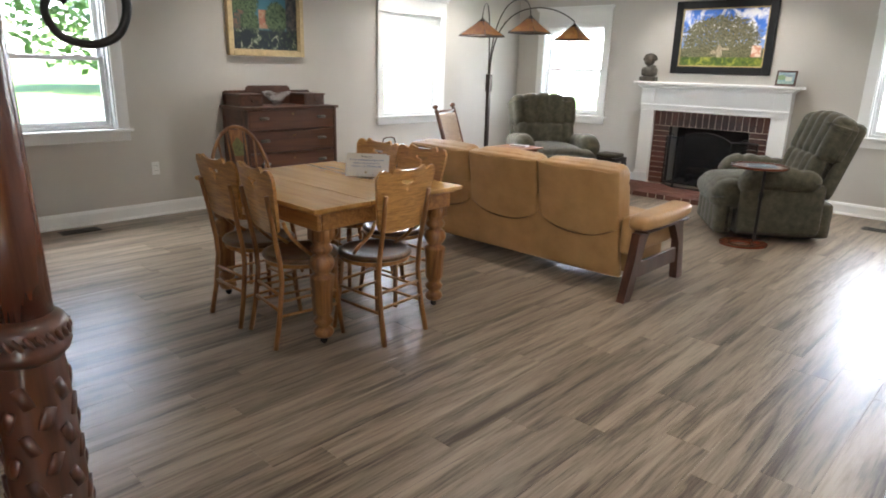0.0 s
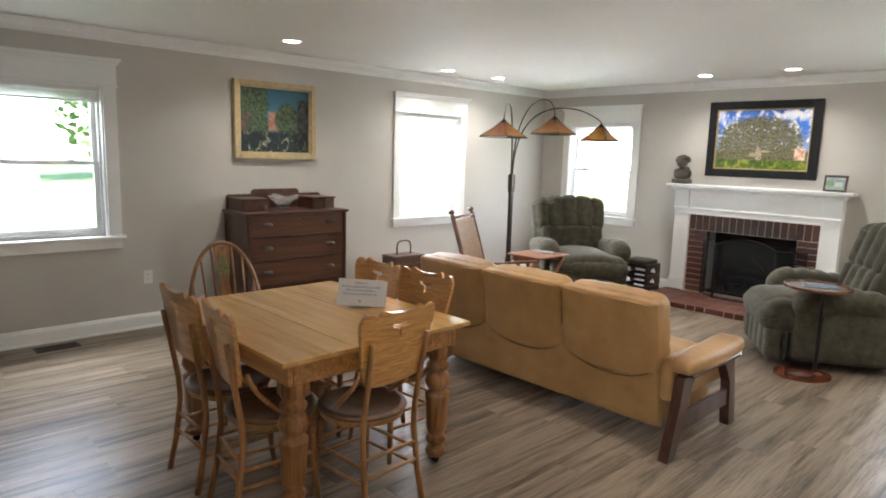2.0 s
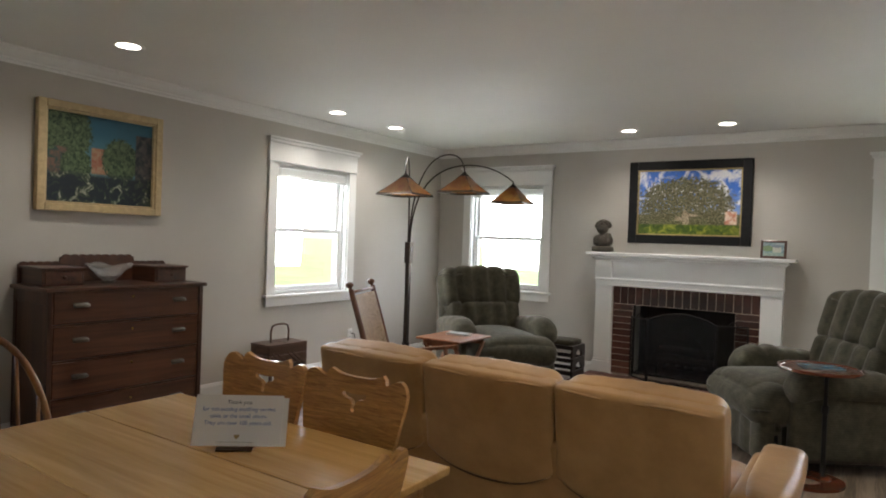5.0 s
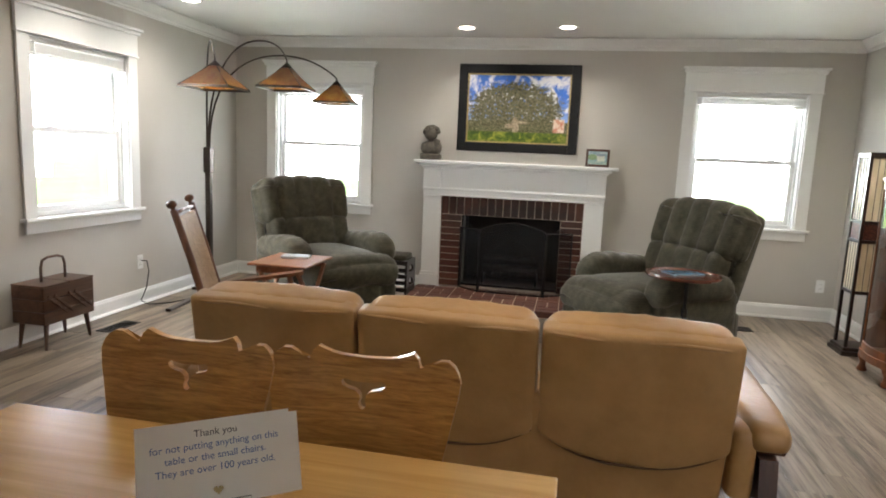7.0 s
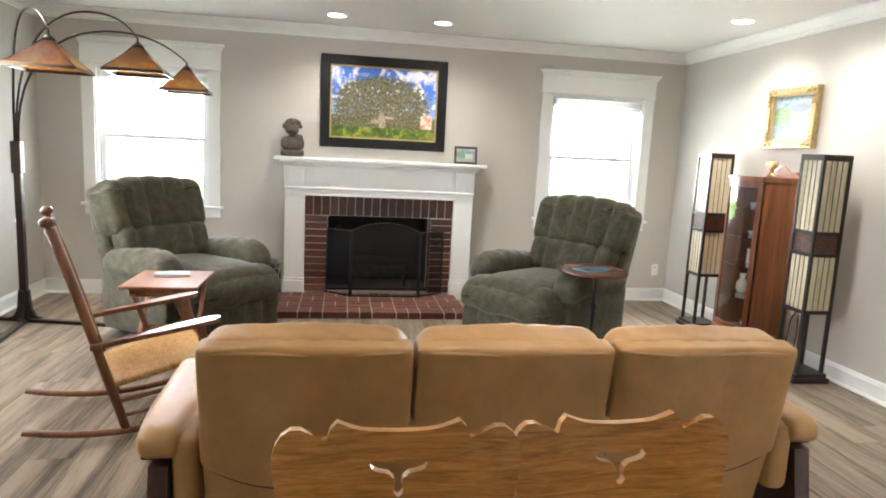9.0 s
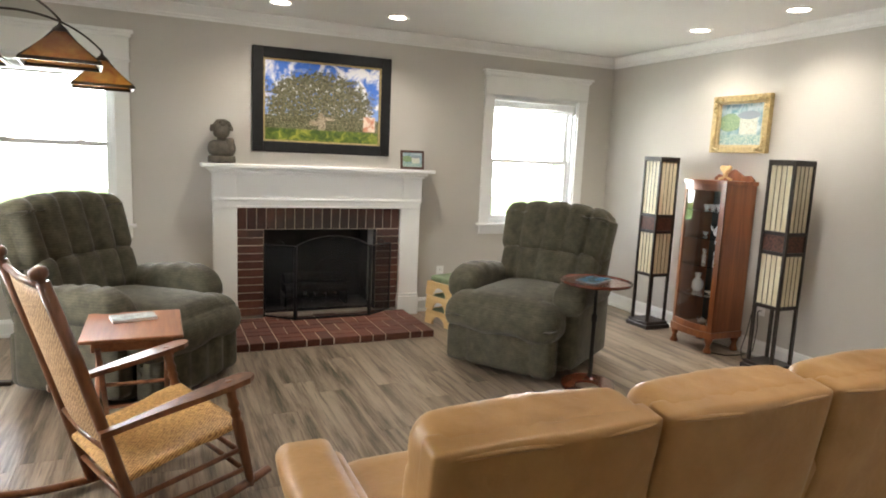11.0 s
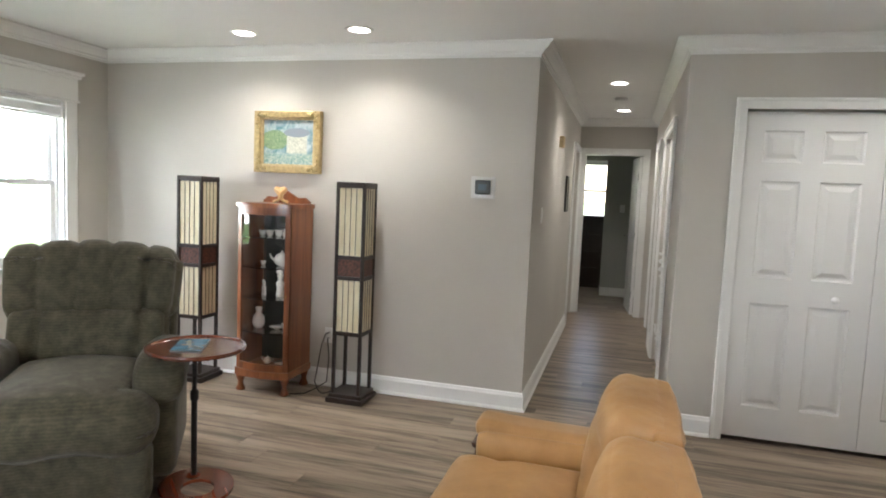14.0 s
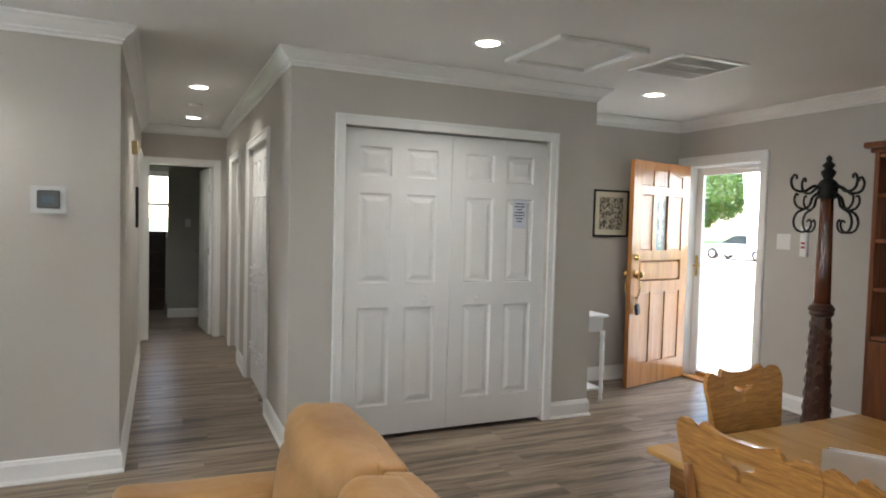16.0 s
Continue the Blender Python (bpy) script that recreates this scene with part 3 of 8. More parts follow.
W_TRAY = wood("tray_table_wood", (0.16, 0.055, 0.025), (0.33, 0.135, 0.062), 1, 0.35, 0.3, 10)
W_MAHOG = wood("mahogany", (0.075, 0.018, 0.009), (0.16, 0.045, 0.02), 0, 0.2, 0.5, 10)
W_DOOR = wood("honey_pine", (0.30, 0.110, 0.024), (0.52, 0.235, 0.060), 2, 0.3, 0.4, 8)
W_BLACKBROWN = plain("espresso_wood", (0.020, 0.011, 0.008), 0.35, vary=0.3, scale=20, coat=0.2)
W_BIRCH = wood("pale_birch", (0.48, 0.30, 0.12), (0.66, 0.45, 0.21), 0, 0.4, 0.2, 8)


def leather_material():
    N = Nodes("tan_leather")
    v = coords(N)
    n1 = noise_tex(N, v, 5, 5, 0.6)
    N.l(ramp(N, n1, [(0.3, (0.340, 0.180, 0.061)), (0.7, (0.465, 0.265, 0.102))]), N.b.inputs["Base Color"])
    N.b.inputs["Roughness"].default_value = 0.42
    vor = N.n("ShaderNodeTexVoronoi", Scale=260.0)
    N.l(v, vor.inputs["Vector"])
    b1 = N.n("ShaderNodeBump", Strength=0.12, Distance=0.001)
    N.l(vor.outputs["Distance"], b1.inputs["Height"])
    n2 = noise_tex(N, v, 14, 4, 0.5, 1.5)
    b2 = N.n("ShaderNodeBump", Strength=0.25, Distance=0.008)
    N.l(n2, b2.inputs["Height"])
    N.l(b1.outputs["Normal"], b2.inputs["Normal"])
    N.l(b2.outputs["Normal"], N.b.inputs["Normal"])
    return N.m


def fabric_material():
    N = Nodes("green_grey_chenille")
    v = coords(N)
    n1 = noise_tex(N, v, 16, 5, 0.7)
    wv = N.n("ShaderNodeTexWave", Scale=22.0, Distortion=3.0, wave_profile="SIN", bands_direction="Z")
    wv.inputs["Detail Scale"].default_value = 2.0
    N.l(v, wv.inputs["Vector"])
    mix = N.n("ShaderNodeMath", operation="MULTIPLY_ADD")
    N.l(wv.outputs["Fac"], mix.inputs[0])
    mix.inputs[1].default_value = 0.10
    N.l(n1, mix.inputs[2])
    N.l(ramp(N, mix.outputs[0], [(0.34, (0.038, 0.033, 0.020)), (0.54, (0.062, 0.056, 0.034)), (0.74, (0.096, 0.087, 0.055))]), N.b.inputs["Base Color"])
    N.b.inputs["Roughness"].default_value = 0.9
    N.b.inputs["Sheen Weight"].default_value = 0.16
    N.b.inputs["Sheen Roughness"].default_value = 0.4
    N.b.inputs["Sheen Tint"].default_value = (0.84, 0.80, 0.82, 1)
    n3 = noise_tex(N, v, 300, 2, 0.6)
    b1 = N.n("ShaderNodeBump", Strength=0.4, Distance=0.002)
    N.l(n3, b1.inputs["Height"])
    b2 = N.n("ShaderNodeBump", Strength=0.3, Distance=0.008)
    N.l(noise_tex(N, v, 12, 3, 0.5, 1.0), b2.inputs["Height"])
    N.l(b1.outputs["Normal"], b2.inputs["Normal"])
    N.l(b2.outputs["Normal"], N.b.inputs["Normal"])
    return N.m


def weave_material(name, a, b, scale):
    """Woven rush or cane: a zigzag of pale and dark strands."""
    N = Nodes(name)
    c = N.n("ShaderNodeTexCoord")
    s = N.n("ShaderNodeSeparateXYZ")
    N.l(c.outputs["Object"], s.inputs[0])
    tri = N.n("ShaderNodeMath", operation="PINGPONG")
    tri.inputs[1].default_value = 0.045
    N.l(s.outputs["X"], tri.inputs[0])
    add = N.n("ShaderNodeMath", operation="ADD")
    N.l(tri.outputs[0], add.inputs[0])
    yz = N.n("ShaderNodeMath", operation="ADD")
    N.l(s.outputs["Y"], yz.inputs[0])
    N.l(s.outputs["Z"], yz.inputs[1])
    N.l(yz.outputs[0], add.inputs[1])
    mul = N.n("ShaderNodeMath", operation="MULTIPLY")
    N.l(add.outputs[0], mul.inputs[0])
    mul.inputs[1].default_value = scale
    sn = N.n("ShaderNodeMath", operation="SINE")
    N.l(mul.outputs[0], sn.inputs[0])
    n = noise_tex(N, c.outputs["Object"], 60, 3)
    ad = N.n("ShaderNodeMath", operation="MULTIPLY_ADD")
    N.l(sn.outputs[0], ad.inputs[0])
    ad.inputs[1].default_value = 0.22
    N.l(n, ad.inputs[2])
    N.l(ramp(N, ad.outputs[0], [(0.25, a), (0.7, b)]), N.b.inputs["Base Color"])
    N.b.inputs["Roughness"].default_value = 0.6
    bump(N, ad.outputs[0], 0.5, 0.003)
    return N.m


M_LEATHER = leather_material()
M_FABRIC = fabric_material()
M_RUSH = weave_material("woven_rush", (0.22, 0.10, 0.025), (0.62, 0.36, 0.12), 420)
M_CANE = weave_material("woven_back", (0.20, 0.10, 0.04), (0.55, 0.36, 0.19), 300)
M_BRASS = plain("brass", (0.65, 0.45, 0.16), 0.25, 1.0, vary=0.1, bump_s=0)
M_CHROME = plain("steel", (0.6, 0.6, 0.6), 0.25, 1.0, vary=0.05, bump_s=0)
M_PEWTER = plain("dark_pull_metal", (0.17, 0.15, 0.125), 0.3, 0.9, vary=0.2, bump_s=0)
M_GILT = plain("gilt_frame", (0.46, 0.35, 0.17), 0.4, 0.6, vary=0.25, scale=40, bump_s=0.4, bump_scale=90)
M_PAPER = plain("white_card", (0.82, 0.82, 0.80), 0.6, vary=0.01, bump_s=0)
M_INK = plain("blue_ink", (0.06, 0.16, 0.42), 0.7, vary=0.05, bump_s=0)
M_INKB = plain("black_ink", (0.04, 0.05, 0.08), 0.7, vary=0.05, bump_s=0)
M_PORCELAIN = plain("porcelain", (0.75, 0.74, 0.70), 0.15, vary=0.03, bump_s=0, coat=0.5)
M_STONE = plain("bronze_stone", (0.10, 0.085, 0.065), 0.6, 0.2, vary=0.35, scale=25, bump_s=0.4, bump_scale=70)


def rbox(bm, c, s, r, n=7, fn=None, m=None):
    """A soft block with centre c, size s and corner radius r; fn moves its points by their place in -1..1."""
    q = bmesh.new()
    bmesh.ops.create_cube(q, size=2)
    bmesh.ops.subdivide_edges(q, edges=q.edges, cuts=n, use_grid_fill=True)
    vmap = {}
    h = Vector(s) / 2
    for v in q.verts:
        u = Vector([math.copysign(1 - (1 - abs(a)) ** 1.4, a) for a in v.co])
        p = Vector((u.x * h.x, u.y * h.y, u.z * h.z))
        inner = Vector([max(1e-4, k - r) for k in h])
        cl = Vector([max(-i, min(i, a)) for a, i in zip(p, inner)])
        d = p - cl
        if d.length > 1e-7:
            p = cl + d.normalized() * min(r, max(abs(a) for a in d))
        if fn:
            p = p + Vector(fn(u.x, u.y, u.z))
        p = p + Vector(c)
        if m is not None:
            p = m @ p
        vmap[v] = bm.verts.new(p)
    for f in q.faces:
        bm.faces.new([vmap[v] for v in f.verts])
    q.free()


# ---- dining table ----
def dining_table():
    e = thing("dining_table", -1.78, 4.14, 0, 0, "square golden oak dining table with five turned fluted legs", "table")
    hx, hy = 0.615, 0.52
    for k, (a, b) in enumerate(((-hy, -0.172), (-0.171, 0.171), (0.172, hy))):
        bm = bmesh.new()
        box(bm, -hx, hx, a, b, 0.727, 0.75, 0.004, seg=2)
        part("tabletop_board", bm, W_OAKTOP, e)
    bm = bmesh.new()
    box(bm, -hx + 0.03, hx - 0.03, -hy + 0.03, hy - 0.03, 0.712, 0.7265, 0.003)
    part("top_moulding", bm, W_OAK, e)
    for x0, x1, y0, y1 in ((-hx + 0.05, hx - 0.05, -hy + 0.05, -hy + 0.075), (-hx + 0.05, hx - 0.05, hy - 0.075, hy - 0.05), (-hx + 0.05, -hx + 0.075, -hy + 0.076, hy - 0.076), (hx - 0.075, hx - 0.05, -hy + 0.076, hy - 0.076)):
        bm = bmesh.new()
        box(bm, x0, x1, y0, y1, 0.625, 0.7115, 0.004)
        part("apron", bm, W_OAK, e)
    prof = [(0.018, 0.035), (0.038, 0.045), (0.046, 0.065), (0.040, 0.085), (0.028, 0.10), (0.040, 0.115), (0.045, 0.135), (0.030, 0.155), (0.036, 0.17), (0.042, 0.19), (0.044, 0.30), (0.050, 0.36), (0.052, 0.375), (0.030, 0.39), (0.046, 0.41), (0.055, 0.44), (0.046, 0.475), (0.028, 0.49), (0.044, 0.505), (0.048, 0.525), (0.036, 0.545), (0.052, 0.56), (0.052, 0.62)]
    for x in (-hx + 0.11, 0, hx - 0.11):
        for y in (-hy + 0.11, 0, hy - 0.11):
            if (x == 0) != (y == 0):
                continue
            bm = bmesh.new()
            vs = lathe(bm, [(r * 1.2 if z < 0.55 else r, z) for r, z in prof], 30)
            for v in vs:
                if 0.185 < v.co.z < 0.37:
                    a = math.atan2(v.co.y, v.co.x)
                    v.co.x *= 1 + 0.06 * math.cos(10 * a)
                    v.co.y *= 1 + 0.06 * math.cos(10 * a)
            box(bm, -0.05, 0.05, -0.05, 0.05, 0.565, 0.7105, 0.004)
            bmesh.ops.translate(bm, vec=(x, y, 0), verts=bm.verts)
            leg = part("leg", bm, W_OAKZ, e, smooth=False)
            leg.data.shade_smooth()
            bm = bmesh.new()
            tube(bm, [(x - 0.008, y, 0.018), (x + 0.008, y, 0.018)], 0.018, 12)
            tube(bm, [(x, y, 0.018), (x, y, 0.045)], 0.006, 8)
            part("caster", bm, M_BLACK, leg)
    return e


dining_table()


def even(pts, n):
    """n points spread evenly along a broken line."""
    d = [0.0]
    for a, b in zip(pts, pts[1:]):
        d.append(d[-1] + math.hypot(b[0] - a[0], b[1] - a[1]))
    out = []
    for k in range(n):
        q = d[-1] * k / (n - 1)
        i = max(0, min(len(pts) - 2, next((m - 1 for m, x in enumerate(d) if x >= q and m), len(pts) - 2)))
        f = (q - d[i]) / max(1e-9, d[i + 1] - d[i])
        out.append((pts[i][0] + (pts[i + 1][0] - pts[i][0]) * f, pts[i][1] + (pts[i + 1][1] - pts[i][1]) * f))
    return out


def mirrored(half):
    return half + [(-x, z) for x, z in reversed(half[1:-1])]


def chair_back_outline():
    """The shaped oak back with two rounded ears, and its pierced moustache slot with a short stem."""
    half = [(0.0, 0.316), (0.05, 0.318), (0.082, 0.324), (0.102, 0.335), (0.112, 0.334), (0.118, 0.322), (0.122, 0.307), (0.131, 0.300), (0.141, 0.305), (0.155, 0.320), (0.172, 0.329), (0.190, 0.325), (0.205, 0.309), (0.212, 0.287),
            (0.209, 0.255), (0.200, 0.210), (0.190, 0.155), (0.180, 0.105), (0.171, 0.055), (0.160, 0.022), (0.142, 0.004), (0.09, -0.004), (0.0, -0.006)]
    slot = [(0.0, 0.264), (0.022, 0.265), (0.043, 0.269), (0.050, 0.263), (0.046, 0.254), (0.034, 0.249), (0.018, 0.246), (0.008, 0.238), (0.005, 0.226), (0.009, 0.218), (0.005, 0.209), (0.0, 0.207)]
    return mirrored(even(half, 40)), mirrored(even(slot, 40))


def dining_chair_proto():
    """Built facing -y: the back at +y."""
    e = new("dining_chair")
    tagged(e, "golden oak chair with pierced shaped back and round dark seat", "chair", "oak chairs round the table")
    # seat
    bm = bmesh.new()
    prof = [(0.10, 0.430), (0.190, 0.432), (0.200, 0.440), (0.202, 0.450), (0.196, 0.458), (0.175, 0.461), (0.168, 0.457), (0.06, 0.452)]
    lathe(bm, prof, 36)
    bmesh.ops.translate(bm, vec=(0, -0.01, 0), verts=bm.verts)
    part("seat", bm, W_SEAT, e, "round pressed seat worn dark", True)
    bm = bmesh.new()
    lathe(bm, [(0.178, 0.405), (0.188, 0.41), (0.188, 0.4295), (0.178, 0.4295)], 36)
    bmesh.ops.translate(bm, vec=(0, -0.01, 0), verts=bm.verts)
    part("seat_ring", bm, W_OAK, e)
    # back plate with a slot, curved
    out, hole = chair_back_outline()
    bm = bmesh.new()
    slab(bm, out, 0.016, "xz", 0.0, hole)
    bmesh.ops.bevel(bm, geom=[x for x in bm.edges if len(x.link_faces) == 2 and x.calc_face_angle(0) > 0.9], offset=0.003, segments=2, affect="EDGES")
    for v in bm.verts:
        v.co.y += -0.35 * v.co.x ** 2 * -1.0 * -1.0 + 0.012
        z = v.co.z
        v.co.z = 0.60 + z
        v.co.y += 0.165 + z * 0.17
    part("backrest", bm, W_BACK, e, "shaped oak back with a pierced slot")
    # legs, bent posts
    for s in (-1, 1):
        bm = bmesh.new()
        pts = [(s * 0.163, 0.225, 0.0), (s * 0.155, 0.195, 0.15), (s * 0.150, 0.170, 0.35), (s * 0.150, 0.176, 0.46), (s * 0.150, 0.199, 0.60), (s * 0.158, 0.227, 0.76), (s * 0.160, 0.233, 0.80)]
        tube(bm, pts, 0.0145, 10, 0.012)
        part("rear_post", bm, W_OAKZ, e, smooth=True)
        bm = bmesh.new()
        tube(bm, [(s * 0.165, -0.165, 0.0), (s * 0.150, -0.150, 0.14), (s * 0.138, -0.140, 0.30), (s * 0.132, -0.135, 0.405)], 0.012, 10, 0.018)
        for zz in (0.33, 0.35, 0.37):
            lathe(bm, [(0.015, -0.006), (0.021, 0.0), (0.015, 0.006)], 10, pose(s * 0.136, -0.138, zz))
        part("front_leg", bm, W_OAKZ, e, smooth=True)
        bm = bmesh.new()
        tube(bm, arc(lambda t: (s * (0.150 + 0.03 * math.sin(t * 3.0)), 0.150 - 0.16 * t, 0.66 - 0.20 * t ** 0.6), 10), 0.010, 8)
        part("bent_brace", bm, W_OAK, e, smooth=True)
        for zz, yy in ((0.17, 0.19), (0.25, 0.18)):
            bm = bmesh.new()
            tube(bm, [(s * 0.152, yy, zz), (s * (0.150), 0.02, zz), (s * 0.145, -0.145, zz)], 0.008, 8)
            part("stretcher", bm, W_OAK, e, smooth=True)
    for zz, yy, w in ((0.20, 0.19, 0.15), (0.28, 0.178, 0.15), (0.20, -0.143, 0.142), (0.28, -0.139, 0.138)):
        bm = bmesh.new()
        tube(bm, [(-w, yy, zz), (0, yy, zz), (w, yy, zz)], 0.008, 8)
        part("stretcher", bm, W_OAK, e, smooth=True)
    return e


CHAIRS = [(-1.996, 4.50, 0), (-1.580, 4.515, 2), (-1.255, 4.075, -86), (-1.50, 3.745, 172), (-1.905, 3.735, 180)]
proto = dining_chair_proto()
x_, y_, r_ = CHAIRS[0]
proto.matrix_world = pose(x_, y_, 0, 0, 0, r_)
for x_, y_, r_ in CHAIRS[1:]:
    copy_thing(proto, pose(x_, y_, 0, 0, 0, r_))


def windsor():
    e = thing("windsor_chair", -2.55, 4.13, 0, 90, "bow-back wooden chair with a painted splat and worn hoop", "chair")
    # built facing -y, back at +y
    bm = bmesh.new()
    slab(bm, [(0.21 * math.cos(a) * (1.05 if math.sin(a) < 0 else 0.92), 0.20 * math.sin(a)) for a in [2 * math.pi * k / 32 for k in range(32)]], 0.035, "xy", 0.42)
    bmesh.ops.bevel(bm, geom=[x for x in bm.edges if x.calc_face_angle(0) > 0.9], offset=0.009, segments=2, affect="EDGES")
    part("seat", bm, W_OAK, e)

    def hoop(t):
        a = math.pi * t
        x, z = -0.235 * math.cos(a), 0.455 + 0.525 * math.sin(a) ** 0.85
        return (x, 0.17 + 0.20 * (z - 0.455), z)
    bm = bmesh.new()
    tube(bm, arc(hoop, 28), 0.013, 10)
    part("bow", bm, W_OAKZ, e, "worn mottled bent bow", True)
    for k in (-3, -2, -1, 1, 2, 3):
        x = k * 0.058
        t = math.acos(max(-1, min(1, -x * 1.15 / 0.235))) / math.pi
        top = hoop(t)
        bm = bmesh.new()
        tube(bm, [(x, 0.165, 0.45), ((x + top[0]) / 2, 0.5 * (0.165 + top[1]), (0.45 + top[2]) / 2), (top[0], top[1], top[2])], 0.007, 8)
        part("spindle", bm, W_OAKZ, e, smooth=True)
    bm = bmesh.new()
    slab(bm, [(-0.03, 0.0), (0.03, 0.0), (0.042, 0.15), (0.028, 0.30), (0.045, 0.42), (0.05, 0.52), (-0.05, 0.52), (-0.045, 0.42), (-0.028, 0.30), (-0.042, 0.15)], 0.012, "xz", 0.0)
    bmesh.ops.transform(bm, matrix=pose(0, 0.162, 0.452, -11), verts=bm.verts)
    part("splat", bm, W_OAKZ, e)
    bm = bmesh.new()
    slab(bm, [(-0.035, 0.34), (0.035, 0.34), (0.042, 0.42), (0.0, 0.47), (-0.042, 0.42)], 0.002, "xz", 0.0)
    bmesh.ops.transform(bm, matrix=pose(0, 0.158, 0.452, -11), verts=bm.verts)
    part("painted_panel", bm, plain("olive_paint", (0.16, 0.15, 0.04), 0.5, vary=0.4, scale=60), e, "small olive painted decoration")
    for sx in (-1, 1):
        for sy in (-1, 1):
            bm = bmesh.new()
            tube(bm, [(sx * 0.20, sy * 0.19, 0), (sx * 0.175, sy * 0.165, 0.2), (sx * 0.15, sy * 0.14, 0.42)], 0.012, 10, 0.016)
            part("leg", bm, W_OAKZ, e, smooth=True)
        bm = bmesh.new()
        tube(bm, [(sx * 0.178, -0.17, 0.18), (sx * 0.178, 0, 0.18), (sx * 0.178, 0.17, 0.18)], 0.009, 8)
        part("stretcher", bm, W_OAK, e, smooth=True)
    bm = bmesh.new()
    tube(bm, [(-0.178, 0, 0.18), (0, 0, 0.18), (0.178, 0, 0.18)], 0.009, 8)
    part("stretcher", bm, W_OAK, e, smooth=True)


windsor()


# ---- writing ----
def text_mesh(body, size, material, parent, m, align="CENTER"):
    c = bpy.data.curves.new("lettering", "FONT")
    c.body, c.size, c.align_x, c.extrude = body, size, align, 0.0002
    o = bpy.data.objects.new("lettering", c)
    scene.collection.objects.link(o)
    bpy.context.view_layer.update()
    me = bpy.data.meshes.new_from_object(o.evaluated_get(bpy.context.evaluated_depsgraph_get()))
    bpy.data.objects.remove(o)
    me.name = "lettering"
    me.materials.clear()
    me.materials.append(material)
    ob = new("lettering", me)
    ob.parent = parent
    ob.matrix_local = m
    return ob


def table_sign():
    e = thing("table_sign", -1.72, 4.385, 0.751, 38, "white printed card in a clear holder on the table", "sign")
    m = pose(0, 0, 0.006, -20)
    bm = bmesh.new()
    box(bm, -0.125, 0.125, -0.001, 0.001, 0.0, 0.143, 0, m)
    part("card", bm, M_PAPER, e)
    bm = bmesh.new()
    box(bm, -0.110, 0.140, 0.0015, 0.003, 0.0, 0.137, 0, m)
    part("back_card", bm, M_PAPER, e)
    bm = bmesh.new()
    box(bm, -0.05, 0.05, -0.03, 0.06, -0.001, 0.004, 0.001)
    box(bm, -0.05, 0.05, -0.016, -0.013, 0.004, 0.022, 0.0)
    part("holder", bm, M_GLASS, e, "clear acrylic foot")
    for k, (t, mat) in enumerate((("Thank you", M_INKB), ("for not putting anything on this", M_INK), ("table or the small chairs.", M_INK), ("They are over 100 years old.", M_INK))):
        text_mesh(t, 0.0165, mat, e, m @ pose(0, -0.0016, 0.117 - k * 0.0195, 90))
    bm = bmesh.new()
    heart = [(0.008 * 1.0 * (16 * math.sin(a) ** 3) / 16, 0.008 * (13 * math.cos(a) - 5 * math.cos(2 * a) - 2 * math.cos(3 * a) - math.cos(4 * a)) / 16) for a in [2 * math.pi * k / 24 for k in range(24)]]
    slab(bm, heart, 0.0006, "xz", -0.0018)
    bmesh.ops.transform(bm, matrix=m @ pose(0, 0, 0.026), verts=bm.verts)
    part("heart_mark", bm, M_GILT, e)


table_sign()


# ---- leather sofa ----
M_SEAM = plain("shaded_stitching", (0.10, 0.050, 0.022), 0.7, vary=0.2, bump_s=0)


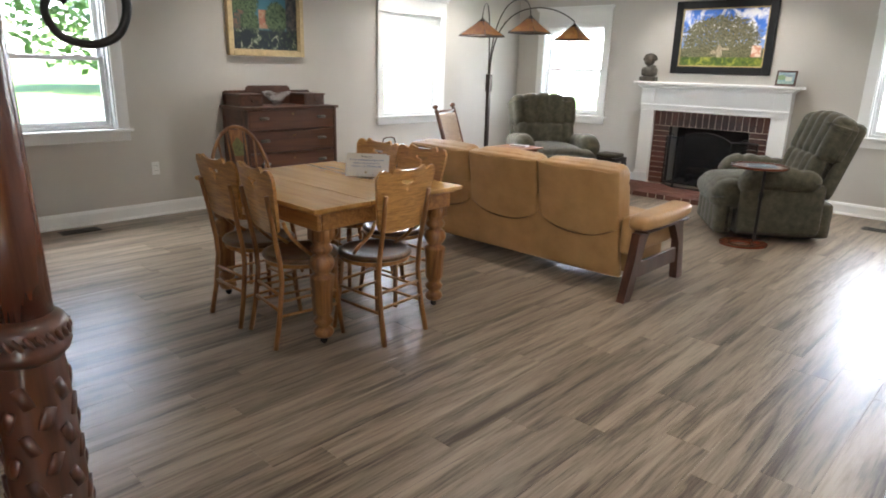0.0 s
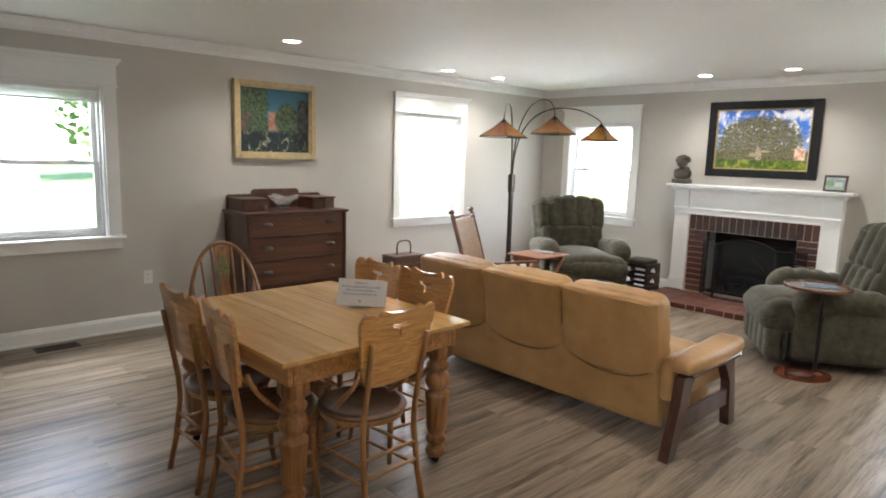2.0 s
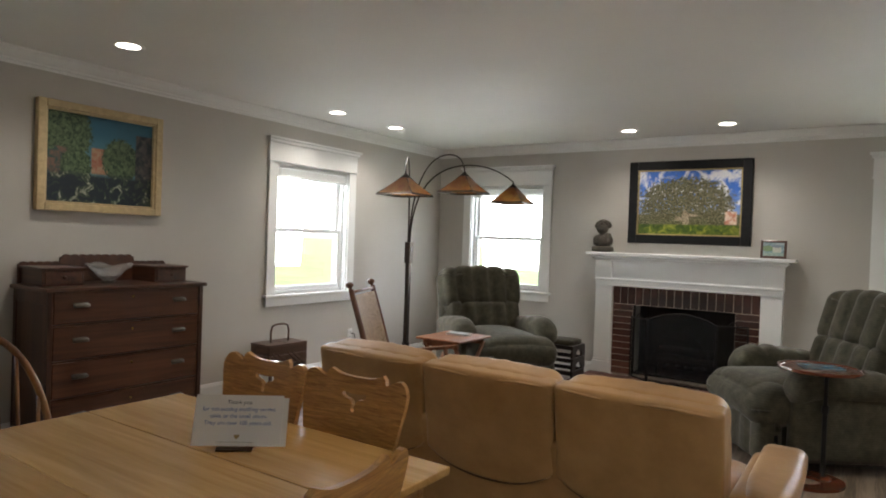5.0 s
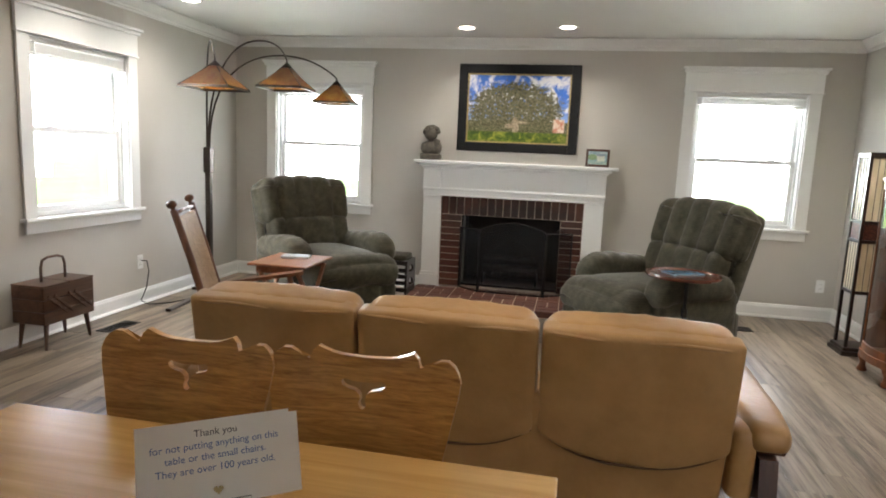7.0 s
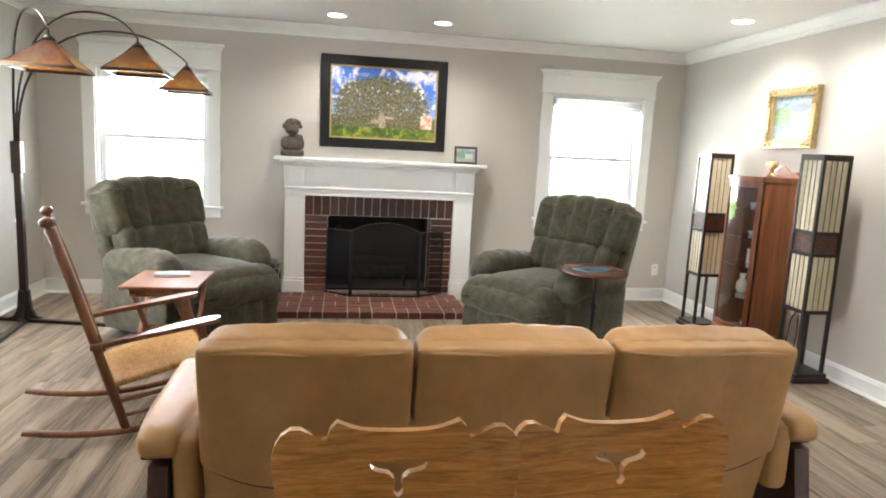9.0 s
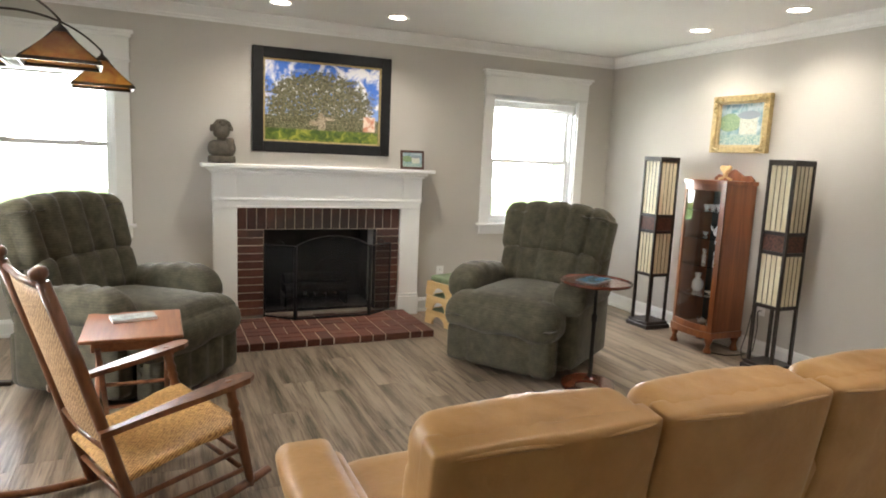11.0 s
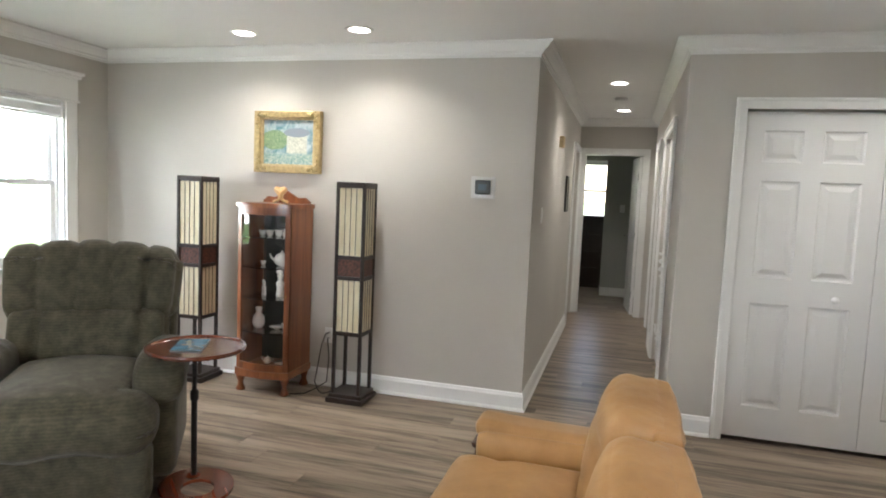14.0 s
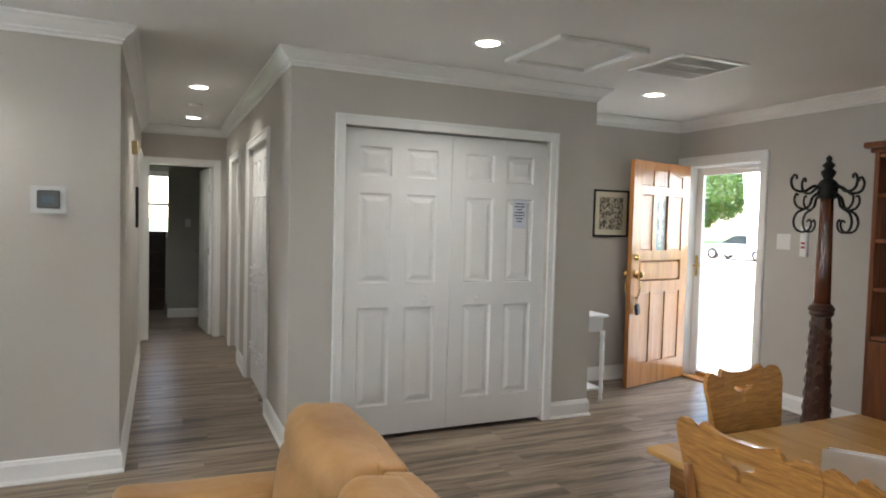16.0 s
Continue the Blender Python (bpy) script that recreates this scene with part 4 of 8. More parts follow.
def sofa():
    e = thing("sofa", -1.56, 5.9, 0, 180, "three-seat tan leather sofa with padded arms on dark wooden frames", "sofa")
    # built facing -y; back at +y; local x is flipped in the room
    W = 0.945
    w = W * 2 / 3
    lean = pose(0, 0.275, 0.632, -9)
    bm = bmesh.new()
    rbox(bm, (0, 0.235, 0.335), (2 * W - 0.02, 0.06, 0.50), 0.025, 8, None, None)
    for v in bm.verts:
        v.co.y += (v.co.z - 0.1) * 0.22
    part("rear_panel", bm, M_LEATHER, e, "smooth tan leather rear panel", True)
    bm = bmesh.new()
    rbox(bm, (0, -0.085, 0.225), (2 * W - 0.02, 0.57, 0.23), 0.03, 6)
    part("seat_base", bm, M_LEATHER, e, smooth=True)
    for k in (-1, 0, 1):
        bm = bmesh.new()

        def puff(u, v, t):
            crease = -0.012 * math.exp(-((v + 0.35) / 0.05) ** 2) if t > 0.3 else 0
            return (0, 0, (0.03 * (1 - u * u) * (1 - v * v) if t > 0 else 0) + crease)
        rbox(bm, (k * w, -0.095, 0.375), (w - 0.006, 0.56, 0.15), 0.06, 10, puff)
        part("seat_cushion", bm, M_LEATHER, e, smooth=True)
        bm = bmesh.new()

        def back(u, v, t):
            y = 0.0
            if v < 0:
                y = -0.05 * (1 - u * u) * (1 - t * t * 0.6) + 0.016 * math.exp(-((t - 0.45) / 0.06) ** 2) + 0.012 * math.exp(-((t + 0.3) / 0.06) ** 2)
            z = -0.095 * (1 - u * u) * max(0, -t) if t < 0 else 0.0
            if t > 0.75:
                z += 0.006 * (1 - abs(u)) - 0.005 * math.exp(-((abs(u - 0.35)) / 0.04) ** 2)
                z += 0.0035 * math.sin(19 * u + 6 * v) * (1 - abs(u))
            return (0.0, y, z)
        rbox(bm, (k * w, 0.0, -0.003), (w - 0.010, 0.185, 0.425), 0.062, 20, back)
        for v in bm.verts:
            t = v.co.z / 0.2
            v.co.x = k * w + (v.co.x - k * w) * (1.0 - 0.012 * max(0, t))
        bmesh.ops.transform(bm, matrix=lean, verts=bm.verts)
        cush = part("back_cushion", bm, M_LEATHER, e, smooth=True)
        bm = bmesh.new()

        def shell(u, v, t):
            z = -0.085 * (1 - abs(u) ** 2.4) if t < -0.5 else 0.0
            if t > 0.6:
                z += 0.006 * (1 - u * u) * t
            y = 0.020 * (1 - u ** 4) * (1 - 0.7 * t * t) + 0.004 * math.sin(5 * u + 2 * t + k) * (1 - u * u) if v > 0 else 0.0
            return (0.0, y, z)
        rbox(bm, (k * w, 0.060, 0.012), (w - 0.012, 0.085, 0.385), 0.016, 18, shell)
        bmesh.ops.transform(bm, matrix=lean, verts=bm.verts)
        part("back_shell", bm, M_LEATHER, e, "flat leather back shell with a curved lower seam", True)
        bm = bmesh.new()
        tube(bm, arc(lambda t: (k * w + (t - 0.5) * (w - 0.03), 0.094 + 0.014 * (1 - (2 * t - 1) ** 4), -0.176 - 0.085 * (1 - abs(2 * t - 1) ** 2.4)), 22), 0.0045, 6)
        bmesh.ops.transform(bm, matrix=lean, verts=bm.verts)
        part("lower_seam", bm, M_SEAM, cush, "dark stitched seam", True)
        bm = bmesh.new()
        tube(bm, arc(lambda t: (k * w + (t - 0.5) * (w - 0.02), 0.108 - 0.02 * (2 * t - 1) ** 8, 0.188 + 0.004 * math.sin(9 * t + k)), 22), 0.0065, 6)
        bmesh.ops.transform(bm, matrix=lean, verts=bm.verts)
        part("piping", bm, M_LEATHER, cush, "raised leather seam", True)
    for s in (-1, 1):
        xo = s * 1.06
        bm = bmesh.new()

        def pad(u, v, t):
            return (0, 0, 0.012 * (1 - v * v) if t > 0 else 0)
        rbox(bm, (xo, 0.015, 0.495), (0.17, 0.66, 0.085), 0.040, 10, pad)
        for v in bm.verts:
            f = (v.co.y - 0.015) / 0.33
            v.co.x = xo + (v.co.x - xo) * (1.0 - 0.30 * max(0, f) ** 2 + 0.04 * (1 - f * f))
            v.co.z += 0.03 * max(0, -f) ** 2
        part("arm_pad", bm, M_LEATHER, e, "rounded tan leather arm pad", True)
        bm = bmesh.new()
        rbox(bm, (s * 0.985, 0.015, 0.40), (0.09, 0.63, 0.25), 0.035, 8)
        part("arm_side", bm, M_LEATHER, e, smooth=True)
        bm = bmesh.new()
        slab(bm, [(-0.32, 0.435), (-0.33, 0.455), (0.30, 0.455), (0.29, 0.435)], 0.12, "yz", xo - 0.06)
        bmesh.ops.bevel(bm, geom=bm.edges[:], offset=0.004, segments=1, affect="EDGES")
        part("arm_rail", bm, W_DARKX, e, "dark stained wooden rail")
        for out in ([(-0.40, 0.0), (-0.31, 0.0), (-0.27, 0.28), (-0.22, 0.36), (-0.16, 0.434), (-0.315, 0.434), (-0.32, 0.37), (-0.345, 0.28)], [(0.37, 0.0), (0.45, 0.0), (0.36, 0.28), (0.33, 0.434), (0.19, 0.434), (0.235, 0.36), (0.28, 0.22)]):
            bm = bmesh.new()
            slab(bm, out, 0.055, "yz", xo - 0.0275)
            bmesh.ops.bevel(bm, geom=[q for q in bm.edges if q.calc_face_angle(0) > 0.5], offset=0.006, segments=2, affect="EDGES")
            part("leg", bm, W_DARKX, e, "dark stained wooden leg")
        bm = bmesh.new()
        box(bm, xo - 0.012, xo + 0.012, -0.33, 0.31, 0.13, 0.235, 0.003)
        part("side_rail", bm, W_DARKX, e)


sofa()


# ---- recliners ----
def recliner(x, y, rz, group="recliners by the fireplace"):
    e = thing("recliner", x, y, 0, rz, "green-grey plush recliner with channelled pillow back, closed", "armchair", group)

    def ribs(n, depth):
        def f(u, v, t):
            d = 0.0
            if v < 0.2:
                q = 1 - abs(math.sin(math.pi * n * (u + 1) / 2))
                d = depth * (0.9 * q ** 7 + 0.45 * q)
            return (0, d, 0)
        return f
    bm = bmesh.new()
    rbox(bm, (0, 0.06, 0.195), (0.78, 0.74, 0.32), 0.05, 6)
    part("base", bm, M_FABRIC, e, smooth=True)
    bm = bmesh.new()
    rbox(bm, (0, 0.02, 0.05), (0.60, 0.60, 0.07), 0.01, 2)
    part("swivel_foot", bm, W_BLACKBROWN, e)
    bm = bmesh.new()
    rbox(bm, (0, -0.415, 0.160), (0.76, 0.15, 0.25), 0.04, 30, ribs(5, 0.024))
    part("footrest", bm, M_FABRIC, e, "quilted footrest panel", True)
    bm = bmesh.new()

    def seat(u, v, t):
        return (0.0, 0, (0.035 * (1 - u * u) if t > 0 else 0) - 0.03 * max(0, -v - 0.3) * (1 if t > 0 else 0))
    rbox(bm, (0, -0.14, 0.415), (0.60, 0.70, 0.17), 0.075, 10, seat)

    def lip(u, v, t):
        return (0.0, -0.030 * (1 - u * u) * (1 - t * t) if v < 0 else 0.0, 0.030 * (1 - u * u) - 0.035 * max(0, -v) if t > 0 else 0.012 * math.sin(7 * u))
    rbox(bm, (0, -0.385, 0.365), (0.80, 0.27, 0.235), 0.095, 14, lip)
    part("seat_cushion", bm, M_FABRIC, e, smooth=True)
    tilt = pose(0, 0.27, 0.44, -17)
    bm = bmesh.new()
    rbox(bm, (0, 0.07, 0.28), (0.80, 0.13, 0.66), 0.06, 6, None, tilt)
    part("back_shell", bm, M_FABRIC, e, smooth=True)
    bm = bmesh.new()
    rbox(bm, (0, -0.055, 0.155), (0.74, 0.17, 0.27), 0.06, 30, ribs(5, 0.036), tilt)
    part("lumbar_cushion", bm, M_FABRIC, e, smooth=True)
    bm = bmesh.new()

    def head(u, v, t):
        a = ribs(5, 0.042)(u, v, t)
        z = 0.0
        if t > 0.5:
            z = -0.05 * u * u - 0.012 * (1 - abs(math.sin(math.pi * 2.5 * (u + 1)))) ** 3
        return (0.0, a[1], z)
    rbox(bm, (0, -0.030, 0.445), (0.86, 0.20, 0.42), 0.085, 34, head, tilt)
    for v in bm.verts:
        f = max(0.0, min(1.0, (v.co.z - 0.66) / 0.42))
        v.co.x *= 0.93 + 0.09 * f - 0.05 * f ** 4
    part("headrest_cushion", bm, M_FABRIC, e, "vertically channelled pillow headrest", True)
    for s in (-1, 1):
        bm = bmesh.new()
        rbox(bm, (s * 0.395, 0.00, 0.29), (0.13, 0.64, 0.44), 0.045, 6)
        part("arm_side", bm, M_FABRIC, e, smooth=True)
        bm = bmesh.new()

        def arm(u, v, t):
            g = -0.018 * math.exp(-((v + 0.35) / 0.05) ** 2) - 0.016 * math.exp(-((v - 0.05) / 0.05) ** 2) - 0.016 * math.exp(-((v - 0.45) / 0.05) ** 2)
            return (0, 0, (g + 0.02 * math.sin((v + 1) * 2.2)) if t > 0 else 0)
        rbox(bm, (s * 0.385, -0.030, 0.530), (0.215, 0.62, 0.19), 0.085, 18, arm)
        for v in bm.verts:
            if v.co.y < -0.2:
                v.co.z -= 0.35 * (-0.2 - v.co.y)
        part("arm_pad", bm, M_FABRIC, e, "fat rolled arm pad", True)
    for o in e.children:
        o.data.transform(Matrix.Diagonal((1.05, 1.05, 1.04, 1.0)))
    return e


recliner(-0.56, 8.22, -57)
recliner(-3.19, 8.52, 53)


# ---- rocking chair ----
def rocking_chair():
    e = thing("rocking_chair", -3.135, 7.0, 0, 112.6, "dark wooden rocking chair with woven rush seat and woven back", "chair")
    for s in (-1, 1):
        bm = bmesh.new()
        pts = [(s * 0.27, y, 0.028 + 0.36 * (y - 0.02) ** 2) for y in [-0.46 + 0.092 * k for k in range(11)]]
        tube(bm, pts, 0.024, 8, None, 0.62)
        part("rocker", bm, W_ROCK, e, smooth=True)
        bm = bmesh.new()
        tube(bm, [(s * 0.26, 0.05, 0.035), (s * 0.256, 0.135, 0.34), (s * 0.25, 0.235, 0.70), (s * 0.25, 0.325, 0.985)], 0.021, 10)
        lathe(bm, [(0.012, 0.0), (0.014, 0.012), (0.026, 0.018), (0.030, 0.032), (0.026, 0.046), (0.012, 0.054), (0.004, 0.056)], 12, pose(s * 0.25, 0.326, 0.985, -17))
        part("rear_post", bm, W_ROCK, e, smooth=True)
        bm = bmesh.new()
        lathe(bm, [(0.013, 0.0), (0.018, 0.05), (0.021, 0.15), (0.023, 0.24), (0.024, 0.29), (0.016, 0.315), (0.023, 0.335), (0.016, 0.355), (0.024, 0.375), (0.018, 0.40), (0.021, 0.43), (0.014, 0.475)], 12, pose(s * 0.28, -0.375, 0.07, -12))
        part("front_leg", bm, W_ROCK, e, smooth=True)
        bm = bmesh.new()
        outl = [(0.014, 0.19), (0.018, 0.10), (0.026, -0.02), (0.040, -0.15), (0.046, -0.27), (0.040, -0.345), (0.015, -0.375), (-0.015, -0.375), (-0.038, -0.345), (-0.042, -0.27), (-0.036, -0.15), (-0.022, 0.0), (-0.012, 0.19)]
        slab(bm, outl, 0.022, "xy", 0.525)
        for v in bm.verts:
            v.co.x += s * 0.285
            v.co.z -= 0.15 * (v.co.y + 0.37)
        bmesh.ops.bevel(bm, geom=[q for q in bm.edges if q.calc_face_angle(0) > 0.6], offset=0.006, segments=2, affect="EDGES")
        part("armrest", bm, W_ROCK, e, "smooth worn wooden armrest")
        for z, z1 in ((0.15, 0.10), (0.24, 0.17)):
            bm = bmesh.new()
            yf = -0.375 + (z - 0.07) * 0.21
            tube(bm, [(s * 0.275, yf, z), (s * 0.272, -0.12, (z + z1) / 2), (s * 0.262, 0.05 + z1 * 0.27, z1)], 0.011, 8)
            part("stretcher", bm, W_ROCK, e, smooth=True)
    for y, z in ((-0.36, 0.13), (-0.345, 0.21), (0.085, 0.15), (-0.325, 0.315), (0.105, 0.235)):
        bm = bmesh.new()
        tube(bm, [(-0.27, y, z), (0, y, z), (0.27, y, z)], 0.011, 8)
        part("stretcher", bm, W_ROCK, e, smooth=True)
    bm = bmesh.new()

    def sag(u, v, t):
        return (0, 0, -0.016 * (1 - u * u) * (1 - v * v))
    rbox(bm, (0, -0.105, 0.298), (0.53, 0.46, 0.034), 0.015, 9, sag)
    for v in bm.verts:
        v.co.z -= 0.22 * (v.co.y + 0.105)
        if v.co.y < -0.2:
            v.co.x *= 1.06
    part("seat", bm, M_RUSH, e, "woven tan rush seat", True)
    bm = bmesh.new()
    rbox(bm, (0, 0, 0.33), (0.465, 0.016, 0.60), 0.007, 8, lambda u, v, t: (0, 0.018 * (1 - u * u), 0), pose(0, 0.125, 0.34, -16.5))
    part("backrest", bm, M_CANE, e, "woven pale back panel", True)
    for z, y in ((0.965, 0.315), (0.37, 0.145)):
        bm = bmesh.new()
        tube(bm, [(-0.25, y, z), (0, y + 0.015, z), (0.25, y, z)], 0.012, 8)
        part("back_rail", bm, W_ROCK, e, smooth=True)


rocking_chair()


# ---- folding tray table with a remote ----
def tray_table():
    e = thing("folding_tray_table", -3.125, 7.71, 0, 0, "reddish wooden folding tray table with crossed legs", "side table")
    bm = bmesh.new()
    box(bm, -0.215, 0.215, -0.255, 0.255, 0.542, 0.560, 0.006, seg=2)
    part("tabletop", bm, W_TRAY, e)
    for s in (-1, 1):
        bm = bmesh.new()
        box(bm, -0.17, 0.17, s * 0.20 - 0.01, s * 0.20 + 0.01, 0.49, 0.5415, 0.003)
        part("apron", bm, W_TRAY, e)
        for k in (-1, 1):
            bm = bmesh.new()
            box(bm, -0.011, 0.011, -0.02, 0.02, -0.315, 0.315, 0.003, pose(k * 0.165, s * (0.165 if k > 0 else 0.165), 0) @ pose(0, 0, 0))
            ang = 38 * s
            bmesh.ops.transform(bm, matrix=pose(0, 0, 0.262) @ pose(0, 0, 0, 0, 0, 0), verts=bm.verts)
            for v in bm.verts:
                dz = v.co.z - 0.262
                v.co.y = (v.co.y - s * 0.165) + s * dz * 0.68 
                v.co.z = 0.262 + dz * 0.79
                v.co.x = v.co.x if s > 0 else v.co.x - k * 0.024
            part("leg", bm, W_TRAY, e)
    for y, z in ((-0.13, 0.10), (0.13, 0.10), (0.0, 0.262)):
        bm = bmesh.new()
        tube(bm, [(-0.15, y, z), (0.15, y, z)], 0.010, 8)
        part("crossbar", bm, W_TRAY, e)
    bk = thing("magazine", -3.13, 7.80, 0.561, 12, "small grey booklet lying on the folding table", "booklet")
    bm = bmesh.new()
    box(bm, -0.10, 0.10, -0.055, 0.055, 0, 0.014, 0.002)
    part("pages", bm, M_PAPER, bk)
    bm = bmesh.new()
    box(bm, -0.101, 0.101, -0.056, 0.056, 0.0142, 0.0155, 0)
    part("cover", bm, plain("booklet_cover", (0.30, 0.33, 0.33), 0.4, vary=0.5, scale=30, bump_s=0), bk)


tray_table()


# ---- pole tray table by the right recliner ----
def pole_tray():
    e = thing("pole_tray_table", -0.45, 7.62, 0, 45, "round mahogany tray table on a black pole and round base", "side table")
    n = 40
    bm = bmesh.new()
    lathe(bm, [(0.195, 0.662), (0.222, 0.668), (0.228, 0.677), (0.225, 0.688), (0.214, 0.688), (0.208, 0.680)], n, pose(-0.02, 0, 0))
    part("tabletop", bm, W_MAHOG, e, smooth=False)
    bm = bmesh.new()
    lathe(bm, [(0.014, 0.03), (0.014, 0.40), (0.020, 0.41), (0.020, 0.45), (0.011, 0.46), (0.011, 0.6615)], 14, pose(0.03, 0, 0))
    part("pole", bm, M_BLACK, e, smooth=False)
    bm = bmesh.new()
    r = []
    for k in range(n):
        a = 2 * math.pi * k / n
        r.append((0.20 * math.cos(a), 0.17 * math.sin(a)))
    slab(bm, r, 0.016, "xy", 0.006, [(x * 0.45 - 0.03, y * 0.45) for x, y in r])
    bmesh.ops.bevel(bm, geom=[q for q in bm.edges if q.calc_face_angle(0) > 0.9], offset=0.004, segments=1, affect="EDGES")
    bmesh.ops.translate(bm, vec=(-0.06, 0, -0.006), verts=bm.verts)
    part("base", bm, W_MAHOG, e)
    bm = bmesh.new()
    lathe(bm, [(0.035, 0.016), (0.03, 0.024), (0.016, 0.032)], 16, pose(0.055, 0, 0))
    part("collar", bm, W_MAHOG, e)
    b = thing("booklet", -0.46, 7.64, 0.681, 25, "glossy booklet with a blue sea photo on the round tray", "booklet")
    bm = bmesh.new()
    box(bm, -0.11, 0.11, -0.07, 0.07, 0, 0.006, 0.001)
    part("pages", bm, plain("booklet_pages", (0.25, 0.35, 0.40), 0.4, vary=0.2, bump_s=0), b)
    bm = bmesh.new()
    box(bm, -0.109, 0.109, -0.069, 0.069, 0.0062, 0.0068, 0)
    part("cover", bm, plain("sea_photo", (0.05, 0.13, 0.20), 0.25, vary=0.8, scale=14, bump_s=0), b)


pole_tray()


# ---- dresser with a glass bowl ----
def scallop(x0, x1, z, r, n):
    pts = []
    w = (x1 - x0) / n
    for k in range(n):
        for j in range(7):
            a = math.pi * (1 - j / 6)
            pts.append((x0 + w * (k + 0.5) + w * 0.5 * math.cos(a), z + r * math.sin(a)))
    return pts


def dresser():
    e = thing("dresser", WX + 0.01, 5.52, 0, 90, "dark walnut chest of four long drawers with a scalloped rail", "chest of drawers")
    # built facing -y with its back at y = 0
    D, H, hw = 0.46, 1.0, 0.52

    def piece(name, *corners):
        q = bmesh.new()
        box(q, *corners)
        part(name, q, W_WALZ, e)
    for s in (-1, 1):
        piece("corner_post", s * hw - 0.03 if s > 0 else -hw, hw if s > 0 else -hw + 0.03, -D, -D + 0.035, 0, H - 0.025, 0.002)
        piece("corner_post", s * hw - 0.03 if s > 0 else -hw, hw if s > 0 else -hw + 0.03, -0.05, -0.01, 0, H - 0.025, 0.002)
        xa = hw - 0.02 if s > 0 else -hw + 0.006
        piece("side_panel", xa, xa + 0.014, -D + 0.036, -0.05, 0.06, H - 0.025, 0)
        xb = hw - 0.012 if s > 0 else -hw
        piece("side_rail", xb, xb + 0.012, -D + 0.036, -0.05, 0.90, H - 0.025, 0.002)
        piece("side_rail", xb, xb + 0.012, -D + 0.036, -0.05, 0.06, 0.14, 0.002)
    piece("back_panel", -hw + 0.03, hw - 0.03, -0.03, -0.012, 0.06, H - 0.025)
    piece("bottom_board", -hw + 0.031, hw - 0.031, -D + 0.03, -0.031, 0.06, 0.075)
    z = 0.09
    hts = [0.235, 0.215, 0.205, 0.195]
    zz = [z]
    for h in hts:
        zz.append(zz[-1] + h + 0.012)
    for q in zz:
        piece("drawer_rail", -hw + 0.031, hw - 0.031, -D + 0.002, -D + 0.03, q - 0.012, q - 0.001)
    bm = bmesh.new()
    box(bm, -hw - 0.02, hw + 0.02, -D - 0.02, 0.0, H - 0.0245, H, 0.006, seg=2)
    part("top", bm, W_WAL, e)
    for i, h in enumerate(hts):
        bm = bmesh.new()
        box(bm, -hw + 0.035, hw - 0.035, -D + 0.006, -D + 0.026, zz[i] + 0.002, zz[i] + h - 0.003, 0.003)
        d = part("drawer", bm, wood_drawer, e, "long walnut drawer front")
        for s in (-1, 1):
            bm = bmesh.new()
            zc = zz[i] + h * 0.55
            tube(bm, arc(lambda t: (s * 0.33 - 0.045 + 0.09 * t, -D - 0.004 - 0.022 * math.sin(math.pi * t), zc + 0.004 * math.sin(math.pi * t)), 10), 0.0075, 8, None, 1.4)
            rbox(bm, (s * 0.33, -D + 0.003, zc + 0.008), (0.09, 0.006, 0.022), 0.003, 1)
            part("pull", bm, M_PEWTER, d, "carved dark drawer pull", True)
        bm = bmesh.new()
        lathe(bm, [(0.007, 0), (0.008, 0.002), (0.003, 0.003)], 10, pose(0, -D + 0.006, zz[i] + h * 0.75, 90))
        part("keyhole_plate", bm, M_BRASS, d)
    for s in (-1, 1):
        bm = bmesh.new()
        xa, xb = (0.24, 0.485) if s > 0 else (-0.485, -0.24)
        box(bm, xa, xb, -0.30, -0.02, H + 0.0005, H + 0.10, 0.002)
        box(bm, xa - 0.012, xb + 0.012, -0.315, -0.02, H + 0.1003, H + 0.114, 0.004)
        b = part("top_box", bm, W_WAL, e, "small walnut box with a drawer")
        bm = bmesh.new()
        box(bm, xa + 0.015, xb - 0.015, -0.308, -0.3005, H + 0.014, H + 0.088, 0.002)
        lathe(bm, [(0.006, 0.008), (0.013, 0.018), (0.012, 0.028), (0.004, 0.031)], 12, pose((xa + xb) / 2, -0.30, H + 0.052, 90))
        part("small_drawer", bm, W_WAL, b)
    bm = bmesh.new()
    slab(bm, [(-0.50, H + 0.001), (-0.50, H + 0.125)] + scallop(-0.49, -0.255, H + 0.125, 0.014, 5) + [(-0.25, H + 0.165)] + scallop(-0.235, 0.235, H + 0.17, 0.015, 9) + [(0.25, H + 0.165)] + scallop(0.255, 0.49, H + 0.125, 0.014, 5) + [(0.50, H + 0.125), (0.50, H + 0.001)], 0.016, "xz", -0.018)
    part("scalloped_rail", bm, W_WAL, e, "wavy cut backboard")
    bowl = thing("glass_bowl", WX + 0.20, 5.50, H, 0, "flared clear cut-glass bowl standing on the walnut chest", "bowl")
    bm = bmesh.new()
    n = 32
    prof = [(0.045, 0.001), (0.05, 0.004), (0.035, 0.018), (0.07, 0.045), (0.10, 0.08), (0.145, 0.118)]
    inn = [(0.140, 0.121), (0.095, 0.085), (0.062, 0.052), (0.02, 0.028)]
    rings = []
